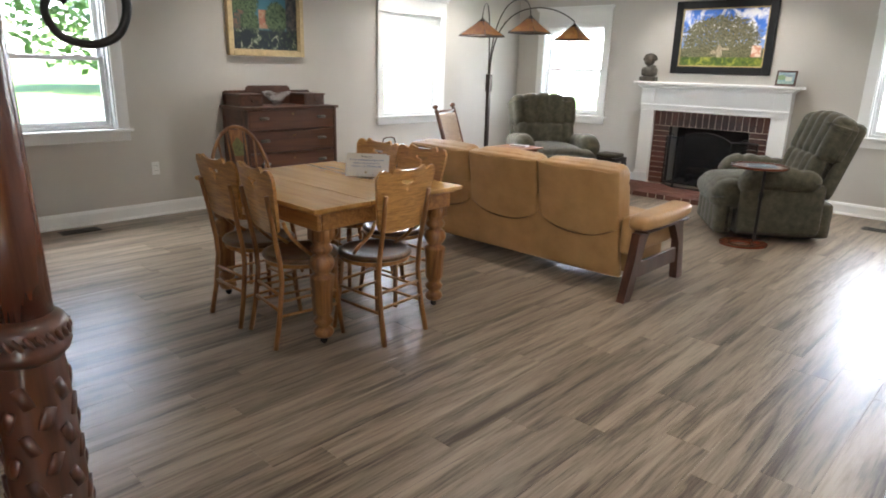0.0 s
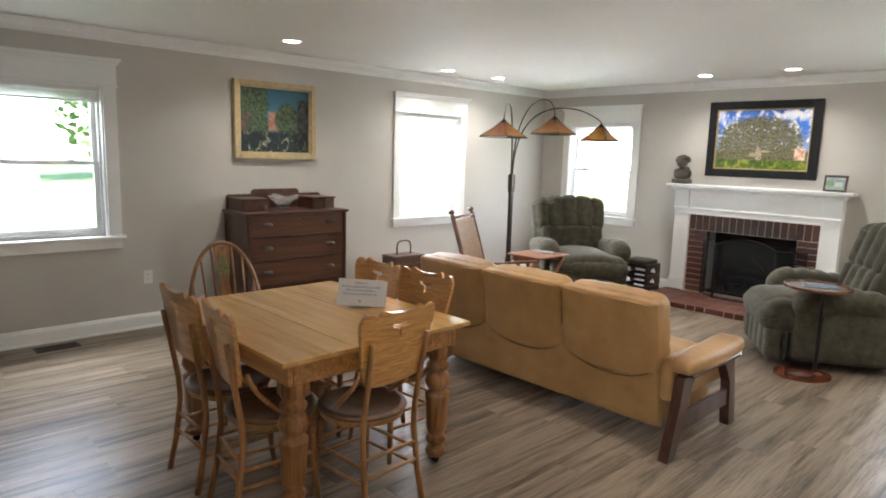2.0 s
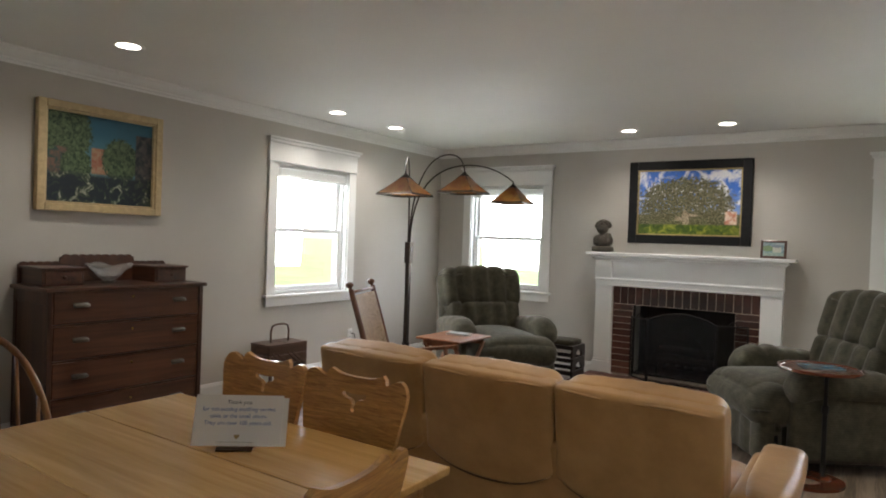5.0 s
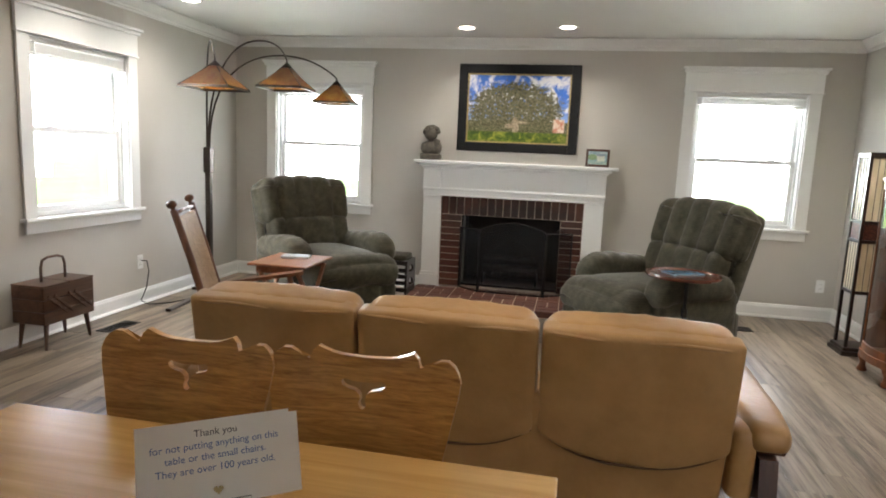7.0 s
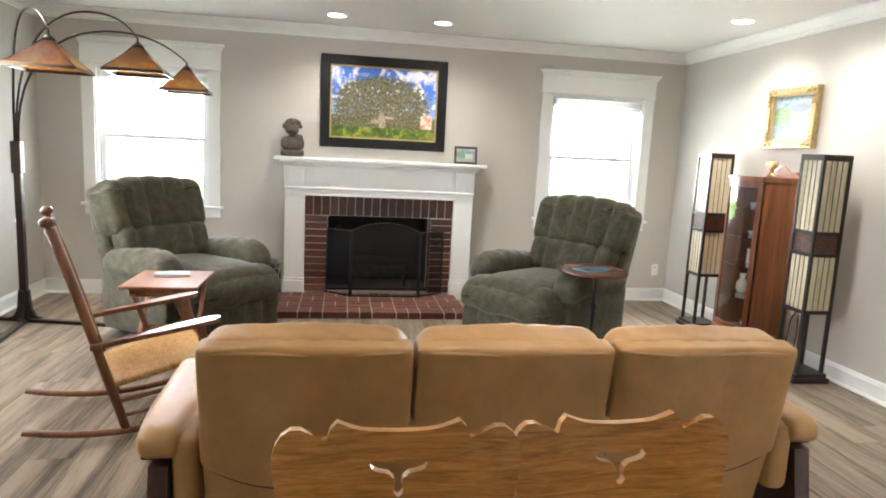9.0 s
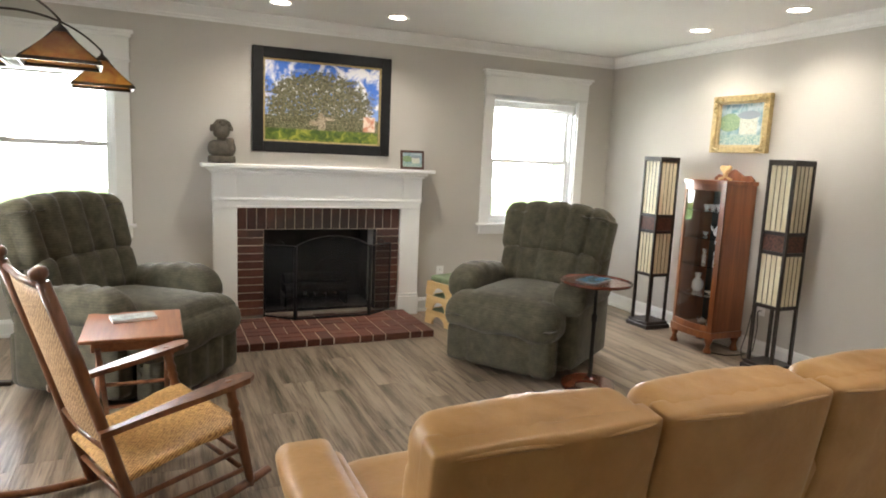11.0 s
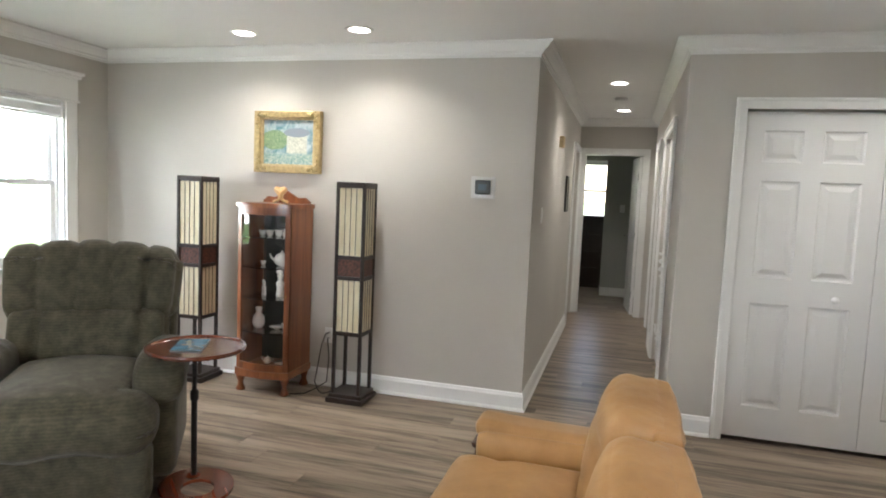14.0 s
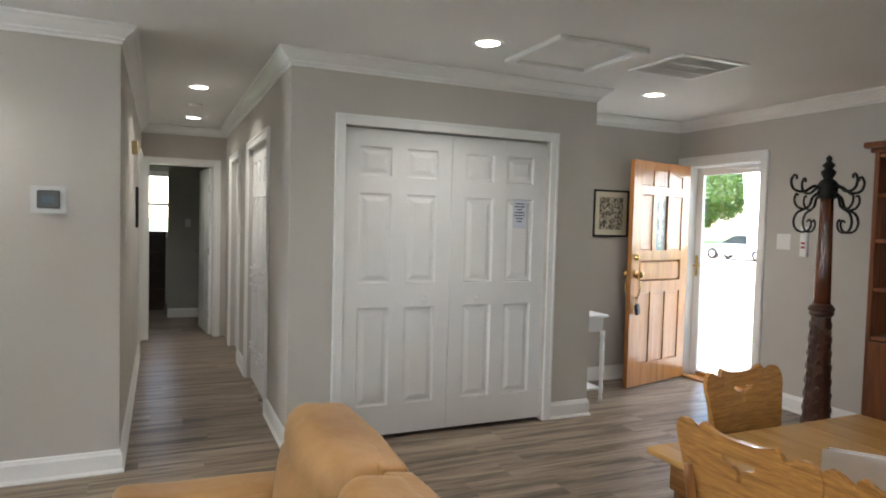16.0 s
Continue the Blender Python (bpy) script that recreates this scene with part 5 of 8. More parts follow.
    for r, z_ in prof + inn:
        ring = []
        for k in range(n):
            a = 2 * math.pi * k / n
            f = 1 + (0.10 * math.cos(4 * a) * (z_ / 0.12) ** 2)
            zf = z_ + (0.016 * math.cos(4 * a) if z_ > 0.1 else 0)
            ring.append(bm.verts.new((r * f * math.cos(a), r * f * math.sin(a), zf)))
        rings.append(ring)
    for a, b in zip(rings, rings[1:]):
        for k in range(n):
            bm.faces.new((a[k], a[(k + 1) % n], b[(k + 1) % n], b[k]))
    bm.faces.new(rings[0])
    bm.faces.new(rings[-1])
    part("bowl_body", bm, M_CUT, bowl, "clear cut glass", False)


M_CUT = M_GLASS.copy()
M_CUT.name = "cut_glass"
M_CUT.node_tree.nodes["Principled BSDF"].inputs["Roughness"].default_value = 0.12
M_CUT.node_tree.nodes["Principled BSDF"].inputs["Transmission Weight"].default_value = 0.8
wood_drawer = wood("figured_walnut", (0.04, 0.014, 0.008), (0.17, 0.062, 0.028), 0, 0.35, 0.3, 7)
dresser()


# ---- sewing box ----
def sewing_box():
    e = thing("sewing_box", WX + 0.17, 7.04, 0, 90, "dark wooden sewing box on splayed legs with bent handle", "sewing box")
    dw = wood("sewing_box_wood", (0.03, 0.012, 0.007), (0.13, 0.06, 0.03), 0, 0.4, 0.2, 9)
    for k, (z0, z1) in enumerate(((0.17, 0.25), (0.252, 0.33), (0.332, 0.41))):
        bm = bmesh.new()
        box(bm, -0.215, 0.215, -0.12, 0.12, z0, z1, 0.003)
        part("tray_box", bm, dw, e)
    for s in (-1, 1):
        bm = bmesh.new()
        box(bm, -0.217 if s < 0 else 0.002, -0.002 if s < 0 else 0.217, -0.122, 0.122, 0.4105, 0.424, 0.003)
        part("lid", bm, dw, e)
        for q in (-1, 1):
            bm = bmesh.new()
            tube(bm, [(s * 0.19, q * 0.10, 0.0), (s * 0.17, q * 0.09, 0.17)], 0.009, 8, 0.017)
            part("leg", bm, dw, e, smooth=True)
            for j in range(2):
                bm = bmesh.new()
                box(bm, -0.10, 0.10, -0.004, 0.004, -0.009, 0.009, 0.002, pose(s * 0.06 + j * 0.05 * s, q * 0.127, 0.29, 0, 40, 0))
                part("hinge_arm", bm, dw, e)
    bm = bmesh.new()
    tube(bm, [(-0.10, 0, 0.42), (-0.10, 0, 0.52), (-0.085, 0, 0.565), (-0.04, 0, 0.58), (0.04, 0, 0.58), (0.085, 0, 0.565), (0.10, 0, 0.52), (0.10, 0, 0.42)], 0.009, 8)
    part("handle", bm, dw, e, smooth=True)


sewing_box()


# ---- arc floor lamp ----
def arc_lamp():
    bx, by = -4.41, 8.74
    e = thing("arc_floor_lamp", bx, by, 0, 0, "dark bronze floor lamp with three arched arms and amber shades", "floor lamp")
    bz = plain("dark_bronze", (0.035, 0.024, 0.018), 0.35, 0.7, vary=0.2, bump_s=0)
    for dx, dy, ln in ((0.10, -0.78, 0.78), (0.62, -0.12, 0.62), (-0.12, 0.25, 0.26), (-0.20, 0.04, 0.20)):
        a = math.atan2(dy, dx)
        bm = bmesh.new()
        box(bm, 0.03, ln, -0.022, 0.022, 0.0, 0.026, 0.004, pose(0, 0, 0, 0, 0, math.degrees(a)))
        part("foot", bm, bz, e)
    bm = bmesh.new()
    box(bm, -0.032, 0.032, -0.032, 0.032, 0.0, 0.04, 0.003)
    for k in range(4):
        m = pose(0, 0, 0, 0, 0, 45 + 90 * k - 45)
        slab(bm, [(0.02, 0.026), (0.12, 0.027), (0.075, 0.045), (0.05, 0.09), (0.042, 0.16), (0.036, 0.24), (0.02, 0.24)], 0.03, "xz", -0.015, None, m)
    part("foot_bracket", bm, bz, e)
    bm = bmesh.new()
    box(bm, -0.024, 0.024, -0.024, 0.024, 0.04, 1.18, 0.004)
    part("post", bm, bz, e)
    bm = bmesh.new()
    box(bm, -0.034, 0.034, -0.034, 0.034, 1.10, 1.33, 0.006)
    part("collar_block", bm, bz, e)
    N = Nodes("amber_mica_shade")
    v = coords(N)
    nn = noise_tex(N, v, 14, 5, 0.6, 1.0)
    N.l(ramp(N, nn, [(0.35, (0.040, 0.017, 0.012)), (0.65, (0.070, 0.033, 0.022))]), N.b.inputs["Base Color"])
    N.b.inputs["Roughness"].default_value = 0.3
    N.b.inputs["Transmission Weight"].default_value = 0.0
    N.b.inputs["Subsurface Weight"].default_value = 0.0
    tr = N.n("ShaderNodeBsdfTranslucent")
    N.l(ramp(N, nn, [(0.35, (0.75, 0.22, 0.03)), (0.65, (0.95, 0.45, 0.07))]), tr.inputs["Color"])
    mx = N.n("ShaderNodeMixShader", Fac=0.27)
    outn = N.t.nodes["Material Output"]
    N.l(N.b.outputs[0], mx.inputs[1])
    N.l(tr.outputs[0], mx.inputs[2])
    N.l(mx.outputs[0], outn.inputs["Surface"])
    mica_m = N.m
    arms = [((-3.81, 7.86, 1.985), (-4.12, 8.30, 2.17), 0.235), ((-3.45, 8.30, 2.035), (-3.90, 8.62, 2.235), 0.225), ((-3.31, 9.02, 1.985), (-3.72, 8.80, 2.145), 0.215)]
    for i, (ap, top, R) in enumerate(arms):
        P0 = Vector((bx + 0.012 * (i - 1), by, 1.32))
        P3 = Vector(ap)
        T = Vector(top)
        a1 = P0 + Vector((0, 0, 0.45))
        pts = []
        # two joined quadratic sweeps through the arch's top
        dirh = Vector((P3.x - P0.x, P3.y - P0.y, 0)).normalized()
        for k in range(13):
            t = k / 12
            c = T - dirh * (T - P0).length * 0.32
            c2 = P0 + Vector((0, 0, 0.62))
            pts.append(P0 * (1 - t) ** 3 + c2 * 3 * t * (1 - t) ** 2 + c * 3 * t * t * (1 - t) + T * t ** 3)
        for k in range(1, 11):
            t = k / 10
            c = T + dirh * (P3 - T).length * 0.55
            pts.append(T * (1 - t) ** 2 + c * 2 * t * (1 - t) + P3 * t * t)
        bm = bmesh.new()
        tube(bm, [p - Vector((bx, by, 0)) for p in pts], 0.009, 8, 0.006)
        part("arm", bm, bz, e, "thin arched bronze arm", True)
        o = P3 - Vector((bx, by, 0))
        zt, zb = -0.035, -0.225
        bm = bmesh.new()
        lathe(bm, [(0.006, 0.0), (0.008, -0.02), (0.035, -0.045), (0.042, -0.06), (0.030, -0.06)], 16, Matrix.Translation(o))
        sh = part("shade_cap", bm, bz, e, "small bronze cap")
        bm = bmesh.new()
        n = 6
        cor = [math.radians(-85 + 45 + 90 * k) for k in range(4)]
        ra = [[bm.verts.new((o.x + rr * math.cos(q), o.y + rr * math.sin(q), o.z + z)) for q in cor] for rr, z in ((0.036, -0.055), (1.14 * R - 0.008, zb + 0.012))]
        for k in range(4):
            bm.faces.new((ra[0][k], ra[0][(k + 1) % 4], ra[1][(k + 1) % 4], ra[1][k]))
        s = part("shade", bm, mica_m, e, "amber mica pyramid shade")
        for q in cor:
            bm = bmesh.new()
            tube(bm, [(o.x + rr * math.cos(q), o.y + rr * math.sin(q), o.z + z) for rr, z in ((0.036, -0.052), (0.57 * R, (zb - 0.04) / 2), (1.14 * R - 0.006, zb + 0.012))], 0.0045, 6)
            part("rib", bm, bz, s, "thin bronze corner rib")
        bm = bmesh.new()
        rings = [[bm.verts.new((o.x + r * math.cos(q), o.y + r * math.sin(q), o.z + z)) for q in cor] for r, z in ((1.14 * R - 0.014, zb + 0.018), (1.14 * R - 0.006, zb + 0.018), (1.14 * R + 0.008, zb - 0.002), (1.14 * R - 0.006, zb - 0.002))]
        rings.append(rings[0])
        for a, b in zip(rings, rings[1:]):
            for k in range(4):
                bm.faces.new((a[k], a[(k + 1) % 4], b[(k + 1) % 4], b[k]))
        part("rim", bm, bz, s)


arc_lamp()

# ---- doors ----


def raised(bm, x0, x1, z0, z1, y, d=0.018):
    """A moulded raised panel whose frame sinks into the face at y; it faces -y."""
    e = 0.013
    v = [bm.verts.new(p) for p in ((x0, y, z0), (x1, y, z0), (x1, y, z1), (x0, y, z1), (x0 + e, y + d, z0 + e), (x1 - e, y + d, z0 + e), (x1 - e, y + d, z1 - e), (x0 + e, y + d, z1 - e),
                                   (x0 + 4 * e, y + 0.001, z0 + 4 * e), (x1 - 4 * e, y + 0.001, z0 + 4 * e), (x1 - 4 * e, y + 0.001, z1 - 4 * e), (x0 + 4 * e, y + 0.001, z1 - 4 * e))]
    for a, b in ((0, 4), (4, 8)):
        for k in range(4):
            j = (k + 1) % 4
            bm.faces.new((v[a + k], v[a + j], v[b + j], v[b + k]))
    bm.faces.new(v[8:12])


def leaf(parent, w, h, cols, rows, mat, t=0.035, x0=0.0, name="door_leaf"):
    """A panelled leaf from x0 to x0 + w, facing -y; the panels sink between stiles and rails."""
    bm = bmesh.new()
    xs = sorted([x0, x0 + w] + [x0 + q for c in cols for q in c])
    zs = sorted([0.0, h] + [q for r in rows for q in r])
    for i in range(0, len(xs) - 1):
        for j in range(0, len(zs) - 1):
            if i % 2 == 1 and j % 2 == 1:
                continue
            box(bm, xs[i], xs[i + 1], 0, t, zs[j], zs[j + 1])
    bmesh.ops.remove_doubles(bm, verts=bm.verts, dist=1e-5)
    lf = part(name, bm, mat, parent)
    for c in cols:
        for r in rows:
            bm = bmesh.new()
            raised(bm, x0 + c[0], x0 + c[1], r[0], r[1], 0.001)
            v = bmesh.ops.create_cube(bm, size=1)["verts"]
            for q in v:
                q.co = Vector((x0 + (c[0] + c[1]) / 2 + q.co.x * (c[1] - c[0]), t * 0.65 + q.co.y * t * 0.5, (r[0] + r[1]) / 2 + q.co.z * (r[1] - r[0])))
            part("panel", bm, mat, lf, "moulded raised panel")
    return lf


M_DOORW = plain("white_door_paint", (0.78, 0.78, 0.77), 0.4, vary=0.015, scale=5, bump_s=0.05)
ROWS6 = [(0.20, 0.85), (1.01, 1.60), (1.71, 1.90)]
casing("closet_casing", "y", CX, -1, 3.50, 5.02, 2.04)
closet = thing("closet_doors", CX + 0.035, 4.26, 0.018, -90, "pair of white six-panel closet doors with round white knobs, closed", "closet door")
structure(closet)
for s in (-1, 1):
    x0 = -0.757 if s < 0 else 0.002
    lf = leaf(closet, 0.755, 2.012, [(0.105, 0.325), (0.430, 0.650)], ROWS6, M_DOORW, x0=x0)
    bm = bmesh.new()
    lathe(bm, [(0.010, 0.0), (0.008, 0.014), (0.020, 0.022), (0.023, 0.032), (0.016, 0.042), (0.004, 0.044)], 16, pose(x0 + (0.56 if s < 0 else 0.20), 0.0, 0.905, 90))
    part("door_knob", bm, M_DOORW, lf, smooth=True)
notice = thing("paper_notice", CX + 0.0325, 3.72, 1.51, -90, "small white paper notice with dark printed bars on a closet door", "notice")
bm = bmesh.new()
box(bm, -0.055, 0.055, -0.0005, 0.0005, -0.10, 0.10)
part("sheet", bm, plain("notice_paper", (0.62, 0.66, 0.74), 0.6, vary=0.02, bump_s=0), notice)
for k in range(7):
    bm = bmesh.new()
    wd = [0.036, 0.040, 0.020, 0.040, 0.042, 0.030, 0.022][k]
    box(bm, -wd, wd, -0.0012, -0.0006, 0.072 - k * 0.021, 0.080 - k * 0.021)
    part("printed_line", bm, M_INKB, notice)

# hall closet, with small hooks
casing("hall_closet_casing", "x", HS, 1, 2.05, 3.15, 2.03)
hc = thing("hall_closet_doors", 3.15, HS - 0.03, 0.012, 180, "white panelled hall closet doors with rows of small white knobs", "closet door")
structure(hc)
for k in range(2):
    lf = leaf(hc, 0.547, 2.005, [(0.09, 0.235), (0.315, 0.46)], ROWS6, M_DOORW, x0=0.001 + k * 0.549)
    for z in (0.30, 0.34, 0.85, 0.92, 0.99):
        for x in (0.16, 0.27, 0.38):
            bm = bmesh.new()
            lathe(bm, [(0.006, 0.0), (0.005, 0.018), (0.012, 0.024), (0.010, 0.034), (0.002, 0.036)], 8, pose(0.001 + k * 0.549 + x, 0.0, z - 0.04 * (x > 0.3), 90))
            part("knob", bm, M_DOORW, lf, smooth=True)
casing("hall_door_casing", "x", HS, 1, 3.85, 4.65, 2.03)
hd = thing("hall_side_door", 4.65, HS - 0.05, 0.01, 180, "white six-panel hall door, closed", "door")
structure(hd)
leaf(hd, 0.80, 2.01, [(0.11, 0.345), (0.455, 0.69)], ROWS6, M_DOORW)
casing("hall_north_casing", "x", HN, -1, 4.44, 5.20, 2.03)
hn = thing("hall_north_door", 4.44, HN + 0.05, 0.01, 0, "white six-panel door in the hall, closed", "door")
structure(hn)
leaf(hn, 0.76, 2.01, [(0.10, 0.325), (0.435, 0.66)], ROWS6, M_DOORW)
casing("bedroom_casing", "y", HE, -1, 5.49, 6.21, 2.03)
jamb("y", HE + 0.001, HE + 0.119, 5.49, 6.21, 2.03, 0.015)
bd = thing("bedroom_door", HE + 0.10, 5.51, 0.01, 6, "white bedroom door standing open, with steel lever and hinges", "door")
structure(bd)
lf = leaf(bd, 0.70, 2.0, [(0.09, 0.30), (0.40, 0.61)], ROWS6, M_DOORW)
bm = bmesh.new()
tube(bm, [(0.64, 0.04, 0.98), (0.64, 0.09, 0.98), (0.53, 0.095, 0.98)], 0.009, 8)
part("door_handle", bm, M_CHROME, lf, smooth=True)
for z in (0.25, 1.0, 1.75):
    bm = bmesh.new()
    box(bm, -0.004, 0.012, 0.034, 0.042, z - 0.045, z + 0.045, 0.001)
    part("hinge", bm, M_CHROME, lf)

# rooms past the hall
M_GREYWALL = plain("bedroom_paint", (0.42, 0.42, 0.38), 0.75, vary=0.03, scale=1.5, bump_s=0.2, bump_scale=180)


def plain_wall(name, x0, x1, y0, y1, mat=M_GREYWALL, z0=0.0, z1=CEIL, label="grey painted bedroom wall"):
    bm = bmesh.new()
    box(bm, x0, x1, y0, y1, z0, z1)
    return structure(part(name, bm, mat), label)


plain_wall("wall_bedroom_partition", 6.93, 7.03, 4.65, 5.98)
plain_wall("wall_bedroom_south", HE + 0.12, 8.5, 4.55, 4.65)
plain_wall("wall_bedroom_north", HE + 0.12, 8.5, 7.48, 7.58)
for a, b, z0, z1 in ((4.65, 5.92, 0, CEIL), (6.72, 7.48, 0, CEIL), (5.92, 6.72, 0, 1.15), (5.92, 6.72, 2.05, CEIL)):
    plain_wall("wall_bedroom_east", 8.5, 8.6, a, b, z0=z0, z1=z1)
run_profile("baseboard", [(6.93, 5.98), (6.93, 4.66)][::-1], BASE, M_TRIM, "white moulded baseboard")
bw = new("window_5")
bw.matrix_world = pose(8.5, 6.32, 0, 0, 0, -90)
structure(bw, "white bedroom window with plain casing")
bm = bmesh.new()
for x0, x1, z0, z1 in ((-0.48, -0.40, 1.07, 2.13), (0.40, 0.48, 1.07, 2.13), (-0.40, 0.40, 2.05, 2.13), (-0.40, 0.40, 1.07, 1.15), (-0.40, 0.40, 1.58, 1.62)):
    box(bm, x0, x1, -0.02, -0.001 if abs(z0 - 1.58) > 0.01 else 0.03, z0, z1, 0.002)
part("window_frame", bm, M_VINYL, bw)
bm = bmesh.new()
box(bm, -0.4, 0.4, 0.03, 0.034, 1.15, 2.05)
part("pane", bm, M_GLASS, bw).visible_shadow = False
bdr = thing("bedroom_dresser", 7.9, 6.42, 0, 90, "tall black-brown dresser in the bedroom beyond the hall", "chest of drawers")
bm = bmesh.new()
box(bm, -0.42, 0.42, -0.22, 0.22, 0.05, 1.16, 0.004)
part("carcass", bm, W_BLACKBROWN, bdr)
bm = bmesh.new()
box(bm, -0.44, 0.44, -0.24, 0.24, 1.1602, 1.19, 0.004)
part("top", bm, W_BLACKBROWN, bdr)
bm = bmesh.new()
box(bm, -0.40, 0.40, -0.20, 0.20, 0.0, 0.0498, 0.002)
part("plinth", bm, W_BLACKBROWN, bdr)
for k in range(4):
    bm = bmesh.new()
    box(bm, -0.40, 0.40, 0.2202, 0.235, 0.08 + k * 0.27, 0.33 + k * 0.27, 0.003)
    part("drawer", bm, W_BLACKBROWN, bdr)

# front door: leaf, frame, storm door
casing("front_door_casing", "x", SY, 1, DOOR_X0, DOOR_X1, DOOR_H)
jamb("x", SY - 0.199, SY - 0.001, DOOR_X0, DOOR_X1, DOOR_H, 0.022)
bm = bmesh.new()
box(bm, DOOR_X0 + 0.022, DOOR_X1 - 0.022, SY - 0.19, SY - 0.002, 0.0005, 0.018, 0.003)
structure(part("threshold", bm, W_OAK), "oak door threshold")
fd = thing("door_front", DOOR_X1 - 0.03, SY + 0.005, 0.012, 104, "honey-stained pine front door with leaded glass, standing open", "door")
structure(fd)
DW, DH = 0.885, 2.02
bm = bmesh.new()
zs = [0.0, 0.20, 0.84, 0.94, 1.13, 1.22, 1.72, 1.80, 1.97, DH]
cols = [(0.12, 0.30), (0.352, 0.532), (0.585, 0.765)]


def fr(x0, x1, z0, z1):
    box(bm, x0, x1, 0, 0.042, z0, z1)


fr(0, 0.12, 0, DH)
fr(0.765, DW, 0, DH)
for z0, z1 in ((0, 0.20), (0.84, 0.94), (1.13, 1.22), (1.72, 1.80), (1.97, DH)):
    fr(0.12, 0.765, z0, z1)
for z0, z1 in ((0.20, 0.84), (1.22, 1.72), (1.80, 1.97)):
    fr(0.30, 0.352, z0, z1)
    fr(0.532, 0.585, z0, z1)
# arched fillers over the top lights
for (x0, x1), (za, zb) in zip(cols, ((1.90, 1.94), (1.955, 1.955), (1.94, 1.90))):
    slab(bm, [(x0, za), (x1, zb), (x1, 1.971), (x0, 1.971)], 0.042, "xz", 0.0)
fleaf = part("door_leaf", bm, W_DOOR, fd)
for i, (x0, x1) in enumerate(cols):
    for z0, z1 in ((0.20, 0.84), (1.80, 1.955), (1.22, 1.72)):
        if i == 1 and z0 == 1.22:
            continue
        bm = bmesh.new()
        raised(bm, x0, x1, z0, z1, 0.002, 0.012)
        raised(bm, x0, x1, z0, z1, 0.030, 0.004)
        part("panel", bm, W_DOOR, fleaf, "raised pine panel")
        bm = bmesh.new()
        v = box(bm, x0 + 0.02, x1 - 0.02, 0.012, 0.030, z0 + 0.02, z1 - 0.02)
        part("panel_core", bm, W_DOOR, fleaf)
bm = bmesh.new()
raised(bm, 0.12, 0.765, 0.94, 1.13, 0.002, 0.012)
box(bm, 0.14, 0.745, 0.014, 0.036, 0.96, 1.11)
part("panel", bm, W_DOOR, fleaf, "raised pine panel")
bm = bmesh.new()
box(bm, 0.352, 0.532, 0.018, 0.023, 1.22, 1.72)
part("leaded_pane", bm, plain("leaded_glass", (0.22, 0.27, 0.26), 0.15, vary=0.5, scale=40, bump_s=0.6, bump_scale=60, coat=0.5), fleaf, "pale textured leaded glass")
for q in range(3):
    zc = 1.31 + q * 0.16
    for rr in (0.06, 0.035):
        bm = bmesh.new()
        tube(bm, [(0.442 + rr * math.sin(2 * math.pi * k / 16), 0.015, zc + rr * 1.15 * math.cos(2 * math.pi * k / 16)) for k in range(17)], 0.0025, 5)
        part("lead_came", bm, M_PEWTER, fleaf)
        bm = bmesh.new()
        tube(bm, [(0.442 + rr * math.sin(2 * math.pi * k / 16), 0.026, zc + rr * 1.15 * math.cos(2 * math.pi * k / 16)) for k in range(17)], 0.0025, 5)
        part("lead_came", bm, M_PEWTER, fleaf)
# brass lock set on both faces, near the free edge
for sy, yy in ((-1, 0.0), (1, 0.042)):
    bm = bmesh.new()
    lathe(bm, [(0.030, 0.0), (0.030, 0.008), (0.022, 0.014), (0.018, 0.020), (0.020, 0.03), (0.004, 0.032)], 18, pose(DW - 0.065, yy, 1.16, 90 if sy < 0 else -90))
    part("deadbolt", bm, M_BRASS, fleaf, "polished brass deadbolt", True)
    bm = bmesh.new()
    lathe(bm, [(0.034, 0.0), (0.034, 0.008), (0.024, 0.014), (0.012, 0.026), (0.012, 0.040), (0.028, 0.052), (0.030, 0.066), (0.016, 0.078), (0.004, 0.080)], 18, pose(DW - 0.065, yy, 1.01, 90 if sy < 0 else -90))
    part("door_knob", bm, M_BRASS, fleaf, "polished brass knob", True)
    bm = bmesh.new()
    tube(bm, [(DW - 0.065, yy + sy * 0.012, 0.99), (DW - 0.06, yy + sy * 0.05, 0.95), (DW - 0.06, yy + sy * 0.055, 0.87), (DW - 0.065, yy + sy * 0.03, 0.81), (DW - 0.065, yy + sy * 0.01, 0.79)], 0.009, 8)
    part("grip_handle", bm, M_BRASS, fleaf, "curved brass grip", True)
lock = thing("lock_box", 0, 0, 0, 0, "black key lock box hanging from the front door handle", "lock box")
lock.matrix_world = fd.matrix_world @ pose(DW - 0.065, 0.075, 0.70, 0, 12, 0)
bm = bmesh.new()
rbox(bm, (0, 0, 0), (0.055, 0.032, 0.095), 0.010, 3)
part("body", bm, plain("black_plastic", (0.02, 0.02, 0.022), 0.4, bump_s=0), lock)
bm = bmesh.new()
tube(bm, [(-0.018, 0, 0.045), (-0.018, 0, 0.10), (0.018, 0, 0.12), (0.018, 0, 0.045)], 0.0035, 6)
part("shackle", bm, M_CHROME, lock, smooth=True)

